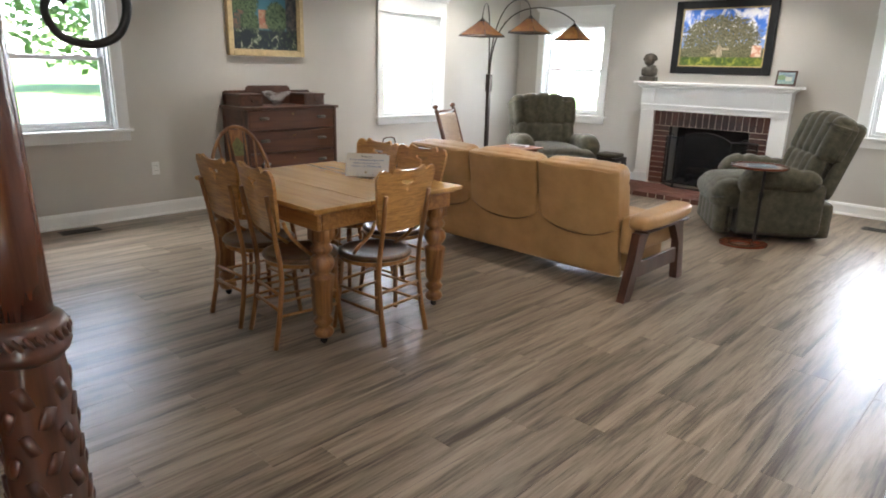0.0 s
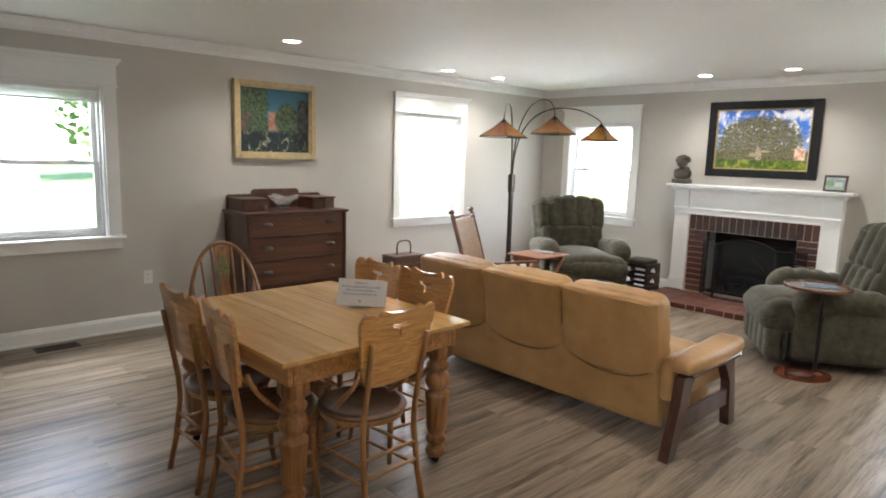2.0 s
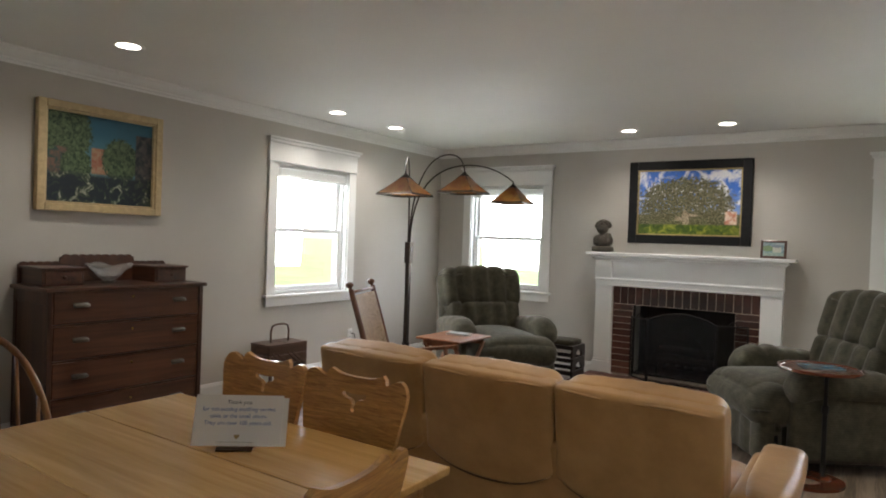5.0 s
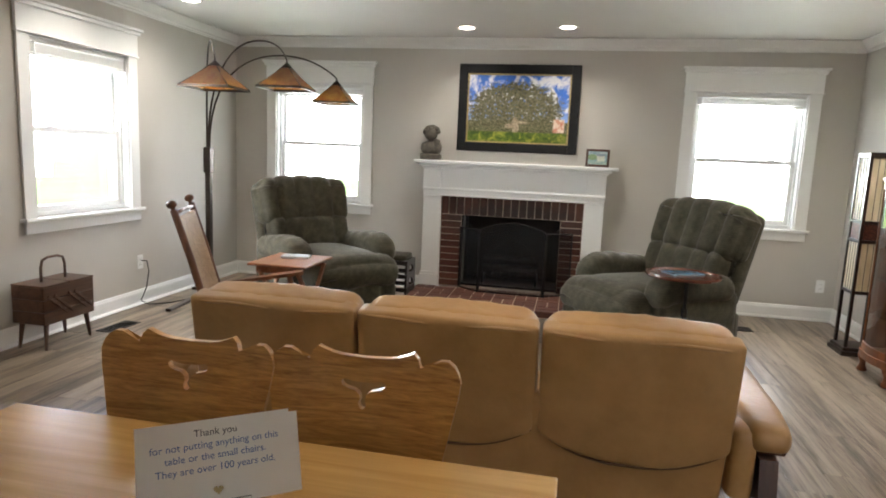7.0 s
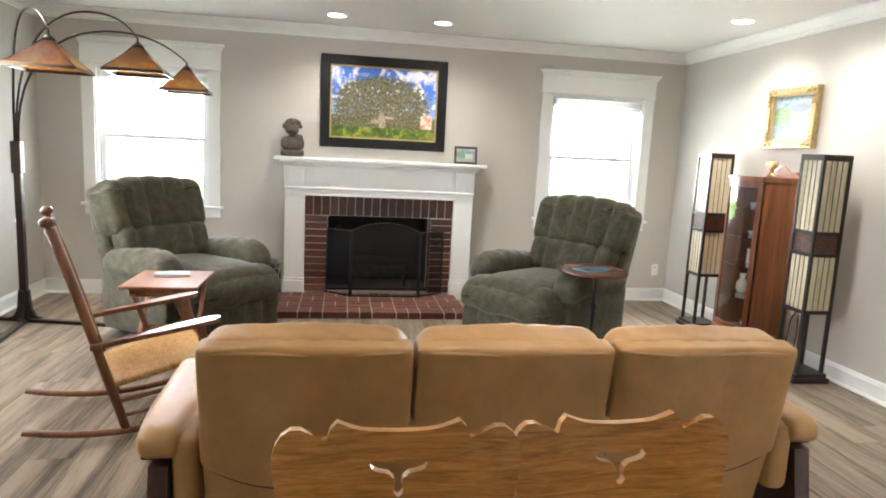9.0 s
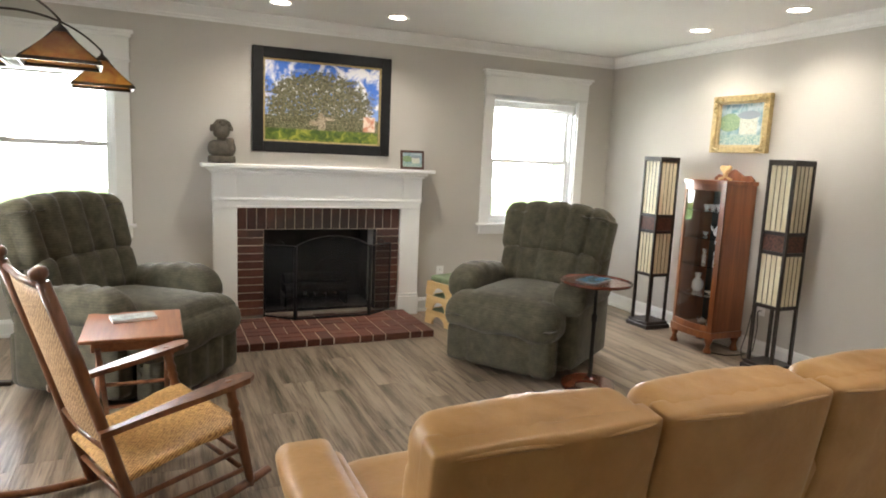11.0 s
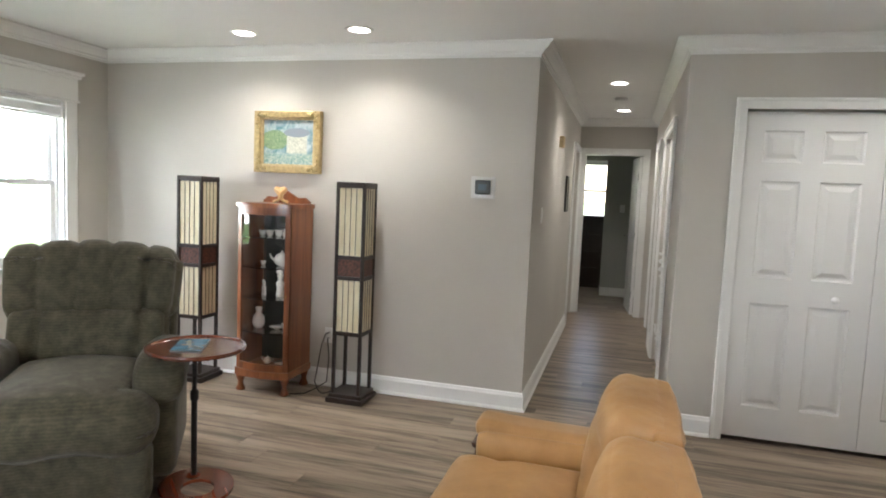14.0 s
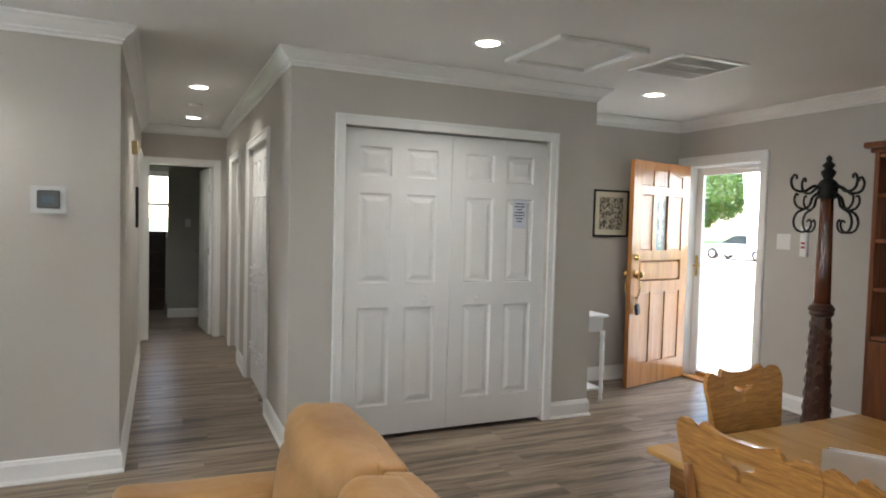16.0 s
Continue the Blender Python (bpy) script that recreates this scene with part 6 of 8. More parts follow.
sd = thing("storm_door", DOOR_X0, SY - 0.17, 0.02, 0, "white storm door with full clear glass and brass latch, closed", "door")
structure(sd)
bm = bmesh.new()
w_, h_ = DOOR_X1 - DOOR_X0, DOOR_H - 0.045
for x0, x1, z0, z1 in ((0.024, 0.085, 0, h_), (w_ - 0.105, w_ - 0.024, 0, h_), (0.085, w_ - 0.105, h_ - 0.075, h_), (0.085, w_ - 0.105, 0.0, 0.05)):
    box(bm, x0, x1, 0, 0.03, z0, z1, 0.003)
sfr = part("door_frame", bm, M_VINYL, sd)
bm = bmesh.new()
box(bm, 0.085, w_ - 0.105, -0.004, 0.034, 0.0, 0.035, 0.002)
part("kick_sweep", bm, M_BRASS, sd, "brass bottom sweep")
bm = bmesh.new()
box(bm, 0.085, w_ - 0.105, 0.013, 0.017, 0.05, h_ - 0.075)
part("pane", bm, M_GLASS, sd).visible_shadow = False
bm = bmesh.new()
box(bm, w_ - 0.075, w_ - 0.045, 0.030, 0.036, 0.96, 1.16, 0.002)
tube(bm, [(w_ - 0.06, 0.036, 1.06), (w_ - 0.06, 0.07, 1.06), (w_ - 0.15, 0.072, 1.065)], 0.008, 8)
part("door_handle", bm, M_BRASS, sd)
bm = bmesh.new()
tube(bm, [(0.12, 0.055, h_ - 0.03), (0.46, 0.055, h_ - 0.02)], 0.014, 10)
part("closer", bm, M_VINYL, sd, "white pneumatic closer")

# ---- pictures ----


def art(kind):
    """A painting in object units: x from -1 to 1, z from 0 to 1 over the canvas."""
    N = Nodes("painting_" + kind)
    c = N.n("ShaderNodeTexCoord")
    g = N.n("ShaderNodeSeparateXYZ")
    N.l(c.outputs["Generated"], g.inputs[0])
    X, Z = g.outputs["X"], g.outputs["Z"]

    def math_(op, a, b, cc=None):
        n = N.n("ShaderNodeMath", operation=op)
        for i, q in enumerate((a, b, cc)):
            if q is None:
                continue
            if isinstance(q, (int, float)):
                n.inputs[i].default_value = q
            else:
                N.l(q, n.inputs[i])
        return n.outputs[0]

    def mixc(f, a, b):
        n = N.n("ShaderNodeMix", data_type="RGBA")
        N.l(f, n.inputs["Factor"])
        for nm, q in (("A", a), ("B", b)):
            if isinstance(q, tuple):
                n.inputs[nm].default_value = rgb(q)
            else:
                N.l(q, n.inputs[nm])
        return n.outputs["Result"]

    def step(v, a, w=0.03):
        n = N.n("ShaderNodeMapRange")
        N.l(v, n.inputs["Value"])
        n.inputs["From Min"].default_value, n.inputs["From Max"].default_value = a - w, a + w
        return n.outputs[0]
    m = N.n("ShaderNodeMapping")
    m.inputs["Scale"].default_value = (1.4, 1.0, 1.0)
    N.l(c.outputs["Generated"], m.inputs["Vector"])
    v = m.outputs[0]
    n1, n2, n3 = noise_tex(N, v, 4, 4, 0.6, 0.5), noise_tex(N, v, 22, 5, 0.7, 0.8), noise_tex(N, v, 9, 4, 0.6, 1.2)

    def blob(cx, cz, rx, rz, rough):
        a = math_("DIVIDE", math_("SUBTRACT", X, cx), rx)
        b = math_("DIVIDE", math_("SUBTRACT", Z, cz), rz)
        d = math_("ADD", math_("MULTIPLY", a, a), math_("MULTIPLY", b, b))
        d = math_("ADD", d, math_("MULTIPLY", math_("SUBTRACT", n2, 0.5), rough))
        n = N.n("ShaderNodeMapRange")
        N.l(d, n.inputs["Value"])
        n.inputs["From Min"].default_value, n.inputs["From Max"].default_value = 1.08, 0.92
        return n.outputs[0]

    def rect(x0, x1, z0, z1):
        return math_("MULTIPLY", math_("MULTIPLY", step(X, x0, 0.006), math_("SUBTRACT", 1.0, step(X, x1, 0.006))), math_("MULTIPLY", step(Z, z0, 0.006), math_("SUBTRACT", 1.0, step(Z, z1, 0.006))))
    if kind == "oak":
        n4 = noise_tex(N, v, 45, 5, 0.75, 0.6)
        sky = mixc(step(Z, 0.35, 0.35), (0.40, 0.55, 0.80), (0.05, 0.17, 0.62))
        col = mixc(step(n1, 0.53, 0.045), sky, (0.78, 0.78, 0.82))
        leaf = ramp(N, n4, [(0.38, (0.025, 0.026, 0.012)), (0.48, (0.090, 0.085, 0.038)), (0.55, (0.17, 0.155, 0.085)), (0.66, (0.40, 0.37, 0.28))])
        gap = math_("MULTIPLY", blob(0.47, 0.47, 0.46, 0.42, 2.4), math_("SUBTRACT", 1.0, math_("MULTIPLY", step(n2, 0.60, 0.03), 0.8)))
        col = mixc(blob(0.5, 0.20, 0.78, 0.15, 1.6), col, leaf)
        col = mixc(gap, col, leaf)
        col = mixc(rect(0.86, 0.97, 0.16, 0.36), col, ramp(N, n3, [(0.42, (0.55, 0.22, 0.14)), (0.56, (0.75, 0.60, 0.48))]))
        for px_, pz_, rx_, rz_ in ((0.475, 0.25, 0.030, 0.13), (0.50, 0.24, 0.020, 0.10), (0.42, 0.24, 0.05, 0.035), (0.55, 0.30, 0.05, 0.025)):
            col = mixc(blob(px_, pz_, rx_, rz_, 1.8), col, ramp(N, n4, [(0.42, (0.16, 0.11, 0.07)), (0.58, (0.52, 0.44, 0.33))]))
        grass = ramp(N, n3, [(0.40, (0.045, 0.085, 0.012)), (0.54, (0.12, 0.17, 0.02)), (0.68, (0.32, 0.33, 0.05))])
        col = mixc(math_("SUBTRACT", 1.0, step(math_("ADD", Z, math_("MULTIPLY", n2, 0.03)), 0.165, 0.01)), col, grass)
    elif kind == "street":
        col = mixc(step(Z, 0.55, 0.25), (0.10, 0.22, 0.26), (0.03, 0.12, 0.18))
        col = mixc(rect(0.40, 0.58, 0.34, 0.64), col, ramp(N, n3, [(0.4, (0.30, 0.10, 0.06)), (0.6, (0.36, 0.22, 0.14))]))
        tree = ramp(N, n2, [(0.38, (0.008, 0.03, 0.015)), (0.62, (0.12, 0.17, 0.08))])
        col = mixc(blob(0.16, 0.78, 0.24, 0.34, 1.6), col, tree)
        col = mixc(blob(0.12, 0.45, 0.16, 0.16, 1.4), col, ramp(N, n3, [(0.4, (0.03, 0.07, 0.06)), (0.62, (0.20, 0.10, 0.07))]))
        col = mixc(blob(0.68, 0.52, 0.18, 0.26, 1.6), col, tree)
        col = mixc(blob(0.26, 0.40, 0.14, 0.22, 1.8), col, tree)
        col = mixc(rect(0.83, 1.0, 0.14, 0.86), col, ramp(N, n3, [(0.4, (0.015, 0.02, 0.03)), (0.65, (0.10, 0.09, 0.08))]))
        shade = ramp(N, math_("ADD", n3, math_("MULTIPLY", n2, 0.0)), [(0.50, (0.010, 0.018, 0.028)), (0.60, (0.05, 0.07, 0.04)), (0.70, (0.42, 0.42, 0.32))])
        col = mixc(math_("SUBTRACT", 1.0, step(Z, 0.33, 0.03)), col, shade)
    elif kind == "cottage":
        col = ramp(N, n1, [(0.38, (0.10, 0.22, 0.26)), (0.62, (0.45, 0.52, 0.54))])
        col = mixc(blob(0.22, 0.55, 0.28, 0.22, 1.5), col, ramp(N, n2, [(0.4, (0.10, 0.20, 0.10)), (0.6, (0.30, 0.38, 0.20))]))
        col = mixc(rect(0.46, 0.86, 0.25, 0.66), col, ramp(N, n2, [(0.38, (0.36, 0.38, 0.32)), (0.6, (0.66, 0.66, 0.56))]))
        col = mixc(blob(0.66, 0.72, 0.26, 0.10, 0.4), col, (0.22, 0.26, 0.30))
        col = mixc(math_("SUBTRACT", 1.0, step(Z, 0.24, 0.04)), col, ramp(N, n2, [(0.4, (0.10, 0.25, 0.24)), (0.6, (0.45, 0.50, 0.44))]))
    else:
        col = ramp(N, n3, [(0.44, (0.05, 0.045, 0.035)), (0.56, (0.55, 0.50, 0.38))])
    N.l(col, N.b.inputs["Base Color"])
    N.b.inputs["Roughness"].default_value = 0.4
    bump(N, n2, 0.3, 0.001)
    return N.m


def picture(label, m, w, h, border, frame_mat, kind, inner=None, mat_w=0.0, depth=0.035):
    """A framed picture, its back at y = 0, facing -y, centre of the bottom edge at the origin."""
    e = new("framed_picture")
    e.matrix_world = m
    tagged(e, label, "painting")
    bm = bmesh.new()
    b = border
    for x0, x1, z0, z1 in ((-w / 2, -w / 2 + b, 0, h), (w / 2 - b, w / 2, 0, h), (-w / 2 + b, w / 2 - b, 0, b), (-w / 2 + b, w / 2 - b, h - b, h)):
        box(bm, x0, x1, -depth, -0.001, z0, z1, min(0.006, b / 5), seg=2)
    part("frame", bm, frame_mat, e)
    bi = b
    if inner:
        bm = bmesh.new()
        t = 0.014
        for x0, x1, z0, z1 in ((-w / 2 + b, -w / 2 + b + t, b, h - b), (w / 2 - b - t, w / 2 - b, b, h - b), (-w / 2 + b + t, w / 2 - b - t, b, b + t), (-w / 2 + b + t, w / 2 - b - t, h - b - t, h - b)):
            box(bm, x0, x1, -depth * 0.7, -0.003, z0, z1, 0.002)
        part("fillet", bm, inner, e)
        bi += t
    if mat_w:
        bm = bmesh.new()
        box(bm, -w / 2 + bi, w / 2 - bi, -0.010, -0.006, bi, h - bi)
        part("mat_board", bm, plain("mat_board", (0.66, 0.62, 0.48), 0.8, vary=0.02, bump_s=0), e)
        bi += mat_w
    bm = bmesh.new()
    box(bm, -w / 2 + bi, w / 2 - bi, -0.0145, -0.011, bi, h - bi)
    part("canvas", bm, art(kind), e, "painted canvas")
    return e


M_BLACKFRAME = plain("black_frame", (0.010, 0.010, 0.011), 0.45, vary=0.2, scale=30, bump_s=0.1, spec=0.3)
M_CREAMFRAME = plain("limed_frame", (0.50, 0.38, 0.20), 0.5, vary=0.15, scale=30, bump_s=0.3)
picture("wide black and gold framed painting of a spreading oak tree", pose(-1.74, NY - 0.002, 1.404), 1.147, 0.82, 0.085, M_BLACKFRAME, "oak", M_GILT, depth=0.045)
picture("pale wooden framed painting of a shady village street", pose(WX + 0.002, 5.53, 1.469, 0, 0, 90), 0.854, 0.717, 0.05, M_CREAMFRAME, "street", M_CREAMFRAME, depth=0.055)
gp = picture("ornate gilt framed painting of a white cottage", pose(EX - 0.002, 8.08, 1.553, 0, 0, -90), 0.535, 0.447, 0.050, M_GILT, "cottage", M_CREAMFRAME, depth=0.05)
for sx in (-1, 1):
    for z_ in (0.03, 0.417):
        bm = bmesh.new()
        for k in range(3):
            rbox(bm, (sx * (0.238 - 0.03 * k), -0.05, z_ + (0.012 if k == 1 else 0)), (0.034, 0.022, 0.03), 0.01, 2)
        for k in range(3):
            rbox(bm, (sx * 0.240, -0.05, z_ + (-1 if z_ > 0.2 else 1) * 0.03 * (k + 1)), (0.026, 0.018, 0.026), 0.009, 2)
        part("corner_ornament", bm, M_GILT, gp, "carved gilt corner", True)
picture("small black framed etching with a cream mat", pose(NX - 0.002, 2.245, 1.343, 0, 0, -90), 0.404, 0.435, 0.018, M_BLACKFRAME, "etching", None, 0.05, 0.02)
picture("narrow dark framed picture in the hall", pose(3.62, HN - 0.002, 1.32, 0, 0, 0), 0.22, 0.36, 0.02, M_BLACKFRAME, "etching", None, 0.03, 0.02)
mf = picture("small dark wooden framed green landscape on the mantel", pose(-0.967, 9.62, FZ + 0.3465, 0, 0, -6) @ pose(0, 0, 0, -8), 0.215, 0.165, 0.022, W_DARKX, "cottage", None, 0.0, 0.015)

# ---- bust on the mantel ----
bust = thing("bust_statue", -2.55, 9.61, FZ + 0.3455, 0, "dark bronze bust of a curly-haired child on a book base", "statue")
bm = bmesh.new()
rbox(bm, (0, 0, 0.03), (0.155, 0.11, 0.06), 0.012, 2)
rbox(bm, (0.0, 0.0, 0.115), (0.16, 0.10, 0.13), 0.05, 6)
rbox(bm, (0.045, -0.02, 0.14), (0.05, 0.06, 0.12), 0.022, 4, None, None)
rbox(bm, (0.0, -0.005, 0.19), (0.055, 0.055, 0.07), 0.024, 3)
rbox(bm, (-0.002, -0.012, 0.25), (0.095, 0.10, 0.125), 0.046, 6)
rc = random.Random(4)
for k in range(46):
    a, t = rc.uniform(0, 2 * math.pi), rc.uniform(-0.25, 1)
    r = math.sqrt(max(0, 1 - t * t))
    if math.sin(a) * r < -0.55 and t < 0.45:
        continue
    p = (0.052 * r * math.cos(a), 0.055 * r * math.sin(a) - 0.005, 0.262 + 0.062 * t)
    rbox(bm, p, (0.032, 0.032, 0.032), 0.015, 2)
rbox(bm, (0.0, -0.062, 0.238), (0.018, 0.02, 0.02), 0.008, 2)
bmesh.ops.scale(bm, vec=(1.3, 1.15, 1.0), verts=bm.verts)
part("bust_statue", bm, M_STONE, bust, smooth=True)

# ---- fire screen ----
fs = thing("fire_screen", -1.69, 9.6, 0.0585, 0, "three-panel black mesh fire screen with an arched centre", "fire screen")


def mesh_material():
    N = Nodes("wire_mesh")
    N.b.inputs["Base Color"].default_value = (0.015, 0.015, 0.016, 1)
    N.b.inputs["Roughness"].default_value = 0.5
    N.b.inputs["Metallic"].default_value = 0.4
    N.b.inputs["Alpha"].default_value = 0.62
    return N.m


M_MESH = mesh_material()


def screen_panel(a, b, side, rise):
    """A framed mesh panel from floor point a to floor point b."""
    A, B = Vector((*a, 0)), Vector((*b, 0))
    H = 0.60
    f = lambda t: A + (B - A) * t + Vector((0, 0, H + rise * math.sin(math.pi * t) ** 0.8))
    bm = bmesh.new()
    tube(bm, [A + Vector((0, 0, 0.008)), B + Vector((0, 0, 0.008))], 0.007, 6)
    tube(bm, [A, A + Vector((0, 0, H))], 0.008, 6)
    tube(bm, [B, B + Vector((0, 0, H))], 0.008, 6)
    tube(bm, arc(f, 14) if rise else [f(0), f(1)], 0.008, 6)
    pn = part("screen_frame", bm, M_BLACK, fs)
    bm = bmesh.new()
    ts = [k / 14 for k in range(15)]
    lo = [bm.verts.new(A + (B - A) * t + Vector((0, 0, 0.01))) for t in ts]
    up = [bm.verts.new(f(t)) for t in ts]
    for k in range(14):
        bm.faces.new((lo[k], lo[k + 1], up[k + 1], up[k]))
    part("mesh", bm, M_MESH, pn, "fine black wire mesh")
    if rise:
        for s in (-1, 1):
            mid = (A + B) / 2
            bm = bmesh.new()
            tube(bm, [mid + Vector((s * (0.30 * math.cos(q)), -0.004, 0.02 + 0.5 * math.sin(q))) for q in [k * math.pi / 2 / 12 for k in range(13)]], 0.003, 5)
            part("scroll_bar", bm, M_BLACK, pn)
    else:
        bm = bmesh.new()
        m_ = f(0.5)
        tube(bm, [m_ + Vector((0.04 * math.cos(q) * (B - A).normalized().x, 0.04 * math.cos(q) * (B - A).normalized().y, 0.04 * math.sin(q))) for q in [k * math.pi / 10 for k in range(11)]], 0.005, 6)
        part("handle", bm, M_BLACK, pn, smooth=True)


screen_panel((-0.535, 0.02), (-0.323, -0.15), 0, 0)
screen_panel((-0.313, -0.155), (0.305, -0.155), 1, 0.085)
screen_panel((0.315, -0.15), (0.545, 0.02), 0, 0)
# grate with gas logs
gr = thing("fire_grate", -1.745, 9.93, 0.08, 0, "black iron fire grate holding sooty logs", "fire grate")
for k in range(7):
    bm = bmesh.new()
    tube(bm, [(-0.27 + 0.09 * k, -0.14, 0.15), (-0.27 + 0.09 * k, -0.12, 0.09), (-0.27 + 0.09 * k, 0.12, 0.09)], 0.008, 6)
    part("bar", bm, M_BLACK, gr)
for sx in (-1, 1):
    bm = bmesh.new()
    box(bm, sx * 0.27 - 0.01, sx * 0.27 + 0.01, -0.10, 0.10, 0.0, 0.082)
    part("foot", bm, M_BLACK, gr)
for k, (yy, zz, a) in enumerate(((-0.06, 0.145, 4), (0.06, 0.145, -6), (0.0, 0.23, 10))):
    bm = bmesh.new()
    tube(bm, [(-0.27, yy, zz), (-0.1, yy + 0.01, zz + 0.01), (0.1, yy - 0.01, zz), (0.27, yy, zz + 0.005)], 0.045, 10)
    part("log", bm, M_SOOT, gr)

# ---- pagoda floor lamps ----
def shoji_material():
    N = Nodes("cream_panel")
    v = coords(N, (1, 1, 0.15))
    N.l(ramp(N, noise_tex(N, v, 30, 4, 0.6), [(0.35, (0.66, 0.58, 0.38)), (0.7, (0.80, 0.74, 0.56))]), N.b.inputs["Base Color"])
    N.b.inputs["Roughness"].default_value = 0.35
    return N.m


M_SHOJI = shoji_material()
M_CARVED = plain("carved_red_panel", (0.09, 0.030, 0.018), 0.5, vary=0.7, scale=60, bump_s=0.8, bump_scale=70)


def tower_lamp(x, y):
    e = thing("tower_lamp", x, y, 0, 0, "tall espresso wooden tower lamp with cream striped panels, unlit", "floor lamp", "tower lamps beside the cabinet")
    a = 0.105
    bm = bmesh.new()
    box(bm, -a - 0.028, a + 0.028, -a - 0.028, a + 0.028, 0.0, 0.035, 0.003)
    box(bm, -a - 0.014, a + 0.014, -a - 0.014, a + 0.014, 0.0352, 0.062, 0.003)
    part("base", bm, W_BLACKBROWN, e)
    for sx in (-1, 1):
        for sy in (-1, 1):
            bm = bmesh.new()
            box(bm, sx * a - (0.022 if sx > 0 else 0), sx * a + (0.022 if sx < 0 else 0), sy * a - (0.022 if sy > 0 else 0), sy * a + (0.022 if sy < 0 else 0), 0.0622, 1.495, 0.002)
            part("post", bm, W_BLACKBROWN, e)
    for k, (z0, z1) in enumerate(((0.465, 0.490), (0.845, 0.870), (0.985, 1.010), (1.465, 1.495))):
        for s in (-1, 1):
            for axis in (0, 1):
                bm = bmesh.new()
                if axis:
                    box(bm, -a + 0.0222, a - 0.0222, s * a - (0.018 if s > 0 else 0), s * a + (0.018 if s < 0 else 0), z0, z1, 0.001)
                else:
                    box(bm, s * a - (0.018 if s > 0 else 0), s * a + (0.018 if s < 0 else 0), -a + 0.0222, a - 0.0222, z0, z1, 0.001)
                part("rail", bm, W_BLACKBROWN, e)
    bm = bmesh.new()
    box(bm, -a, a, -a, a, 1.4952, 1.503, 0.002)
    part("lid", bm, W_BLACKBROWN, e)
    for z0, z1, mat, nm in ((0.491, 0.844, M_SHOJI, "panel"), (0.871, 0.984, M_CARVED, "carved_panel"), (1.011, 1.464, M_SHOJI, "panel")):
        for s in (-1, 1):
            for axis in (0, 1):
                bm = bmesh.new()
                p = s * (a - 0.011)
                if axis:
                    box(bm, -a + 0.0225, a - 0.0225, p - 0.002, p + 0.002, z0, z1)
                else:
                    box(bm, p - 0.002, p + 0.002, -a + 0.0225, a - 0.0225, z0, z1)
                pn = part(nm, bm, mat, e)
                if nm == "panel":
                    for q in (-0.04, 0.0, 0.04):
                        bm = bmesh.new()
                        pp = s * (a - 0.007)
                        if axis:
                            box(bm, q - 0.0015, q + 0.0015, pp - 0.0018, pp + 0.0018, z0, z1)
                        else:
                            box(bm, pp - 0.0018, pp + 0.0018, q - 0.0015, q + 0.0015, z0, z1)
                        part("strip", bm, W_BLACKBROWN, pn)
    return e


tower_lamp(0.995, 7.44)
tower_lamp(1.0, 8.70)

# ---- curio cabinet ----
cb = thing("curio_cabinet", 1.03, 8.07, 0, -90, "cherry curio cabinet with a bowed glass door and carved crest", "cabinet")
# built facing -y, back at +0.16; width along x
cw, cd = 0.205, 0.16


def bow(x, extra=0.0):
    return -cd - 0.045 * (1 - (x / cw) ** 2) - extra


bx = [-cw + 2 * cw * k / 12 for k in range(13)]


def bow_slab(name, z0, z1, extra=0.0, mat=W_CHERRY, label="", parent=None, over=0.0):
    bm = bmesh.new()
    out = [(x * (1 + over / cw), bow(x, extra)) for x in bx] + [(cw + over, cd), (-cw - over, cd)]
    slab(bm, out, z1 - z0, "xy", z0)
    return part(name, bm, mat, parent or cb, label)


bow_slab("plinth", 0.115, 0.165, 0.008, over=0.008)
bow_slab("top", 1.305, 1.335, 0.010, over=0.012)
bm = bmesh.new()
for s in (-1, 1):
    box(bm, s * cw - (0.014 if s > 0 else 0), s * cw + (0.014 if s < 0 else 0), -cd, cd, 0.1652, 1.3048, 0.002)
part("side", bm, W_CHERRY, cb, "solid cherry sides")
bm = bmesh.new()
box(bm, -cw + 0.015, cw - 0.015, cd - 0.010, cd, 0.1652, 1.3048)
part("back", bm, plain("mirror_grey_back", (0.05, 0.055, 0.055), 0.1, 0.0, vary=0.1, bump_s=0), cb)
door = None
bm = bmesh.new()
for (xa, xb_) in ((-cw, -cw + 0.035), (cw - 0.035, cw)):
    o = [(xa, bow(xa)), (xb_, bow(xb_)), (xb_, bow(xb_) + 0.018), (xa, bow(xa) + 0.018)]
    slab(bm, o, 1.139, "xy", 0.166)
for z0, z1 in ((0.166, 0.215), (1.255, 1.305)):
    xs = [-cw + 0.035 + (2 * cw - 0.07) * k / 10 for k in range(11)]
    slab(bm, [(x, bow(x)) for x in xs] + [(x, bow(x) + 0.018) for x in reversed(xs)], z1 - z0, "xy", z0)
door = part("door", bm, W_CHERRY, cb, "cherry framed bowed glass door")
bm = bmesh.new()
xs = [-cw + 0.035 + (2 * cw - 0.07) * k / 10 for k in range(11)]
slab(bm, [(x, bow(x) + 0.008) for x in xs] + [(x, bow(x) + 0.011) for x in reversed(xs)], 1.04, "xy", 0.215)
p_ = part("pane", bm, M_GLASS, door, "curved clear glass")
p_.visible_shadow = False
bm = bmesh.new()
lathe(bm, [(0.004, 0), (0.004, 0.012), (0.008, 0.016), (0.003, 0.022)], 10, pose(cw - 0.018, bow(cw - 0.018), 0.70, 90))
part("knob", bm, M_BRASS, door)
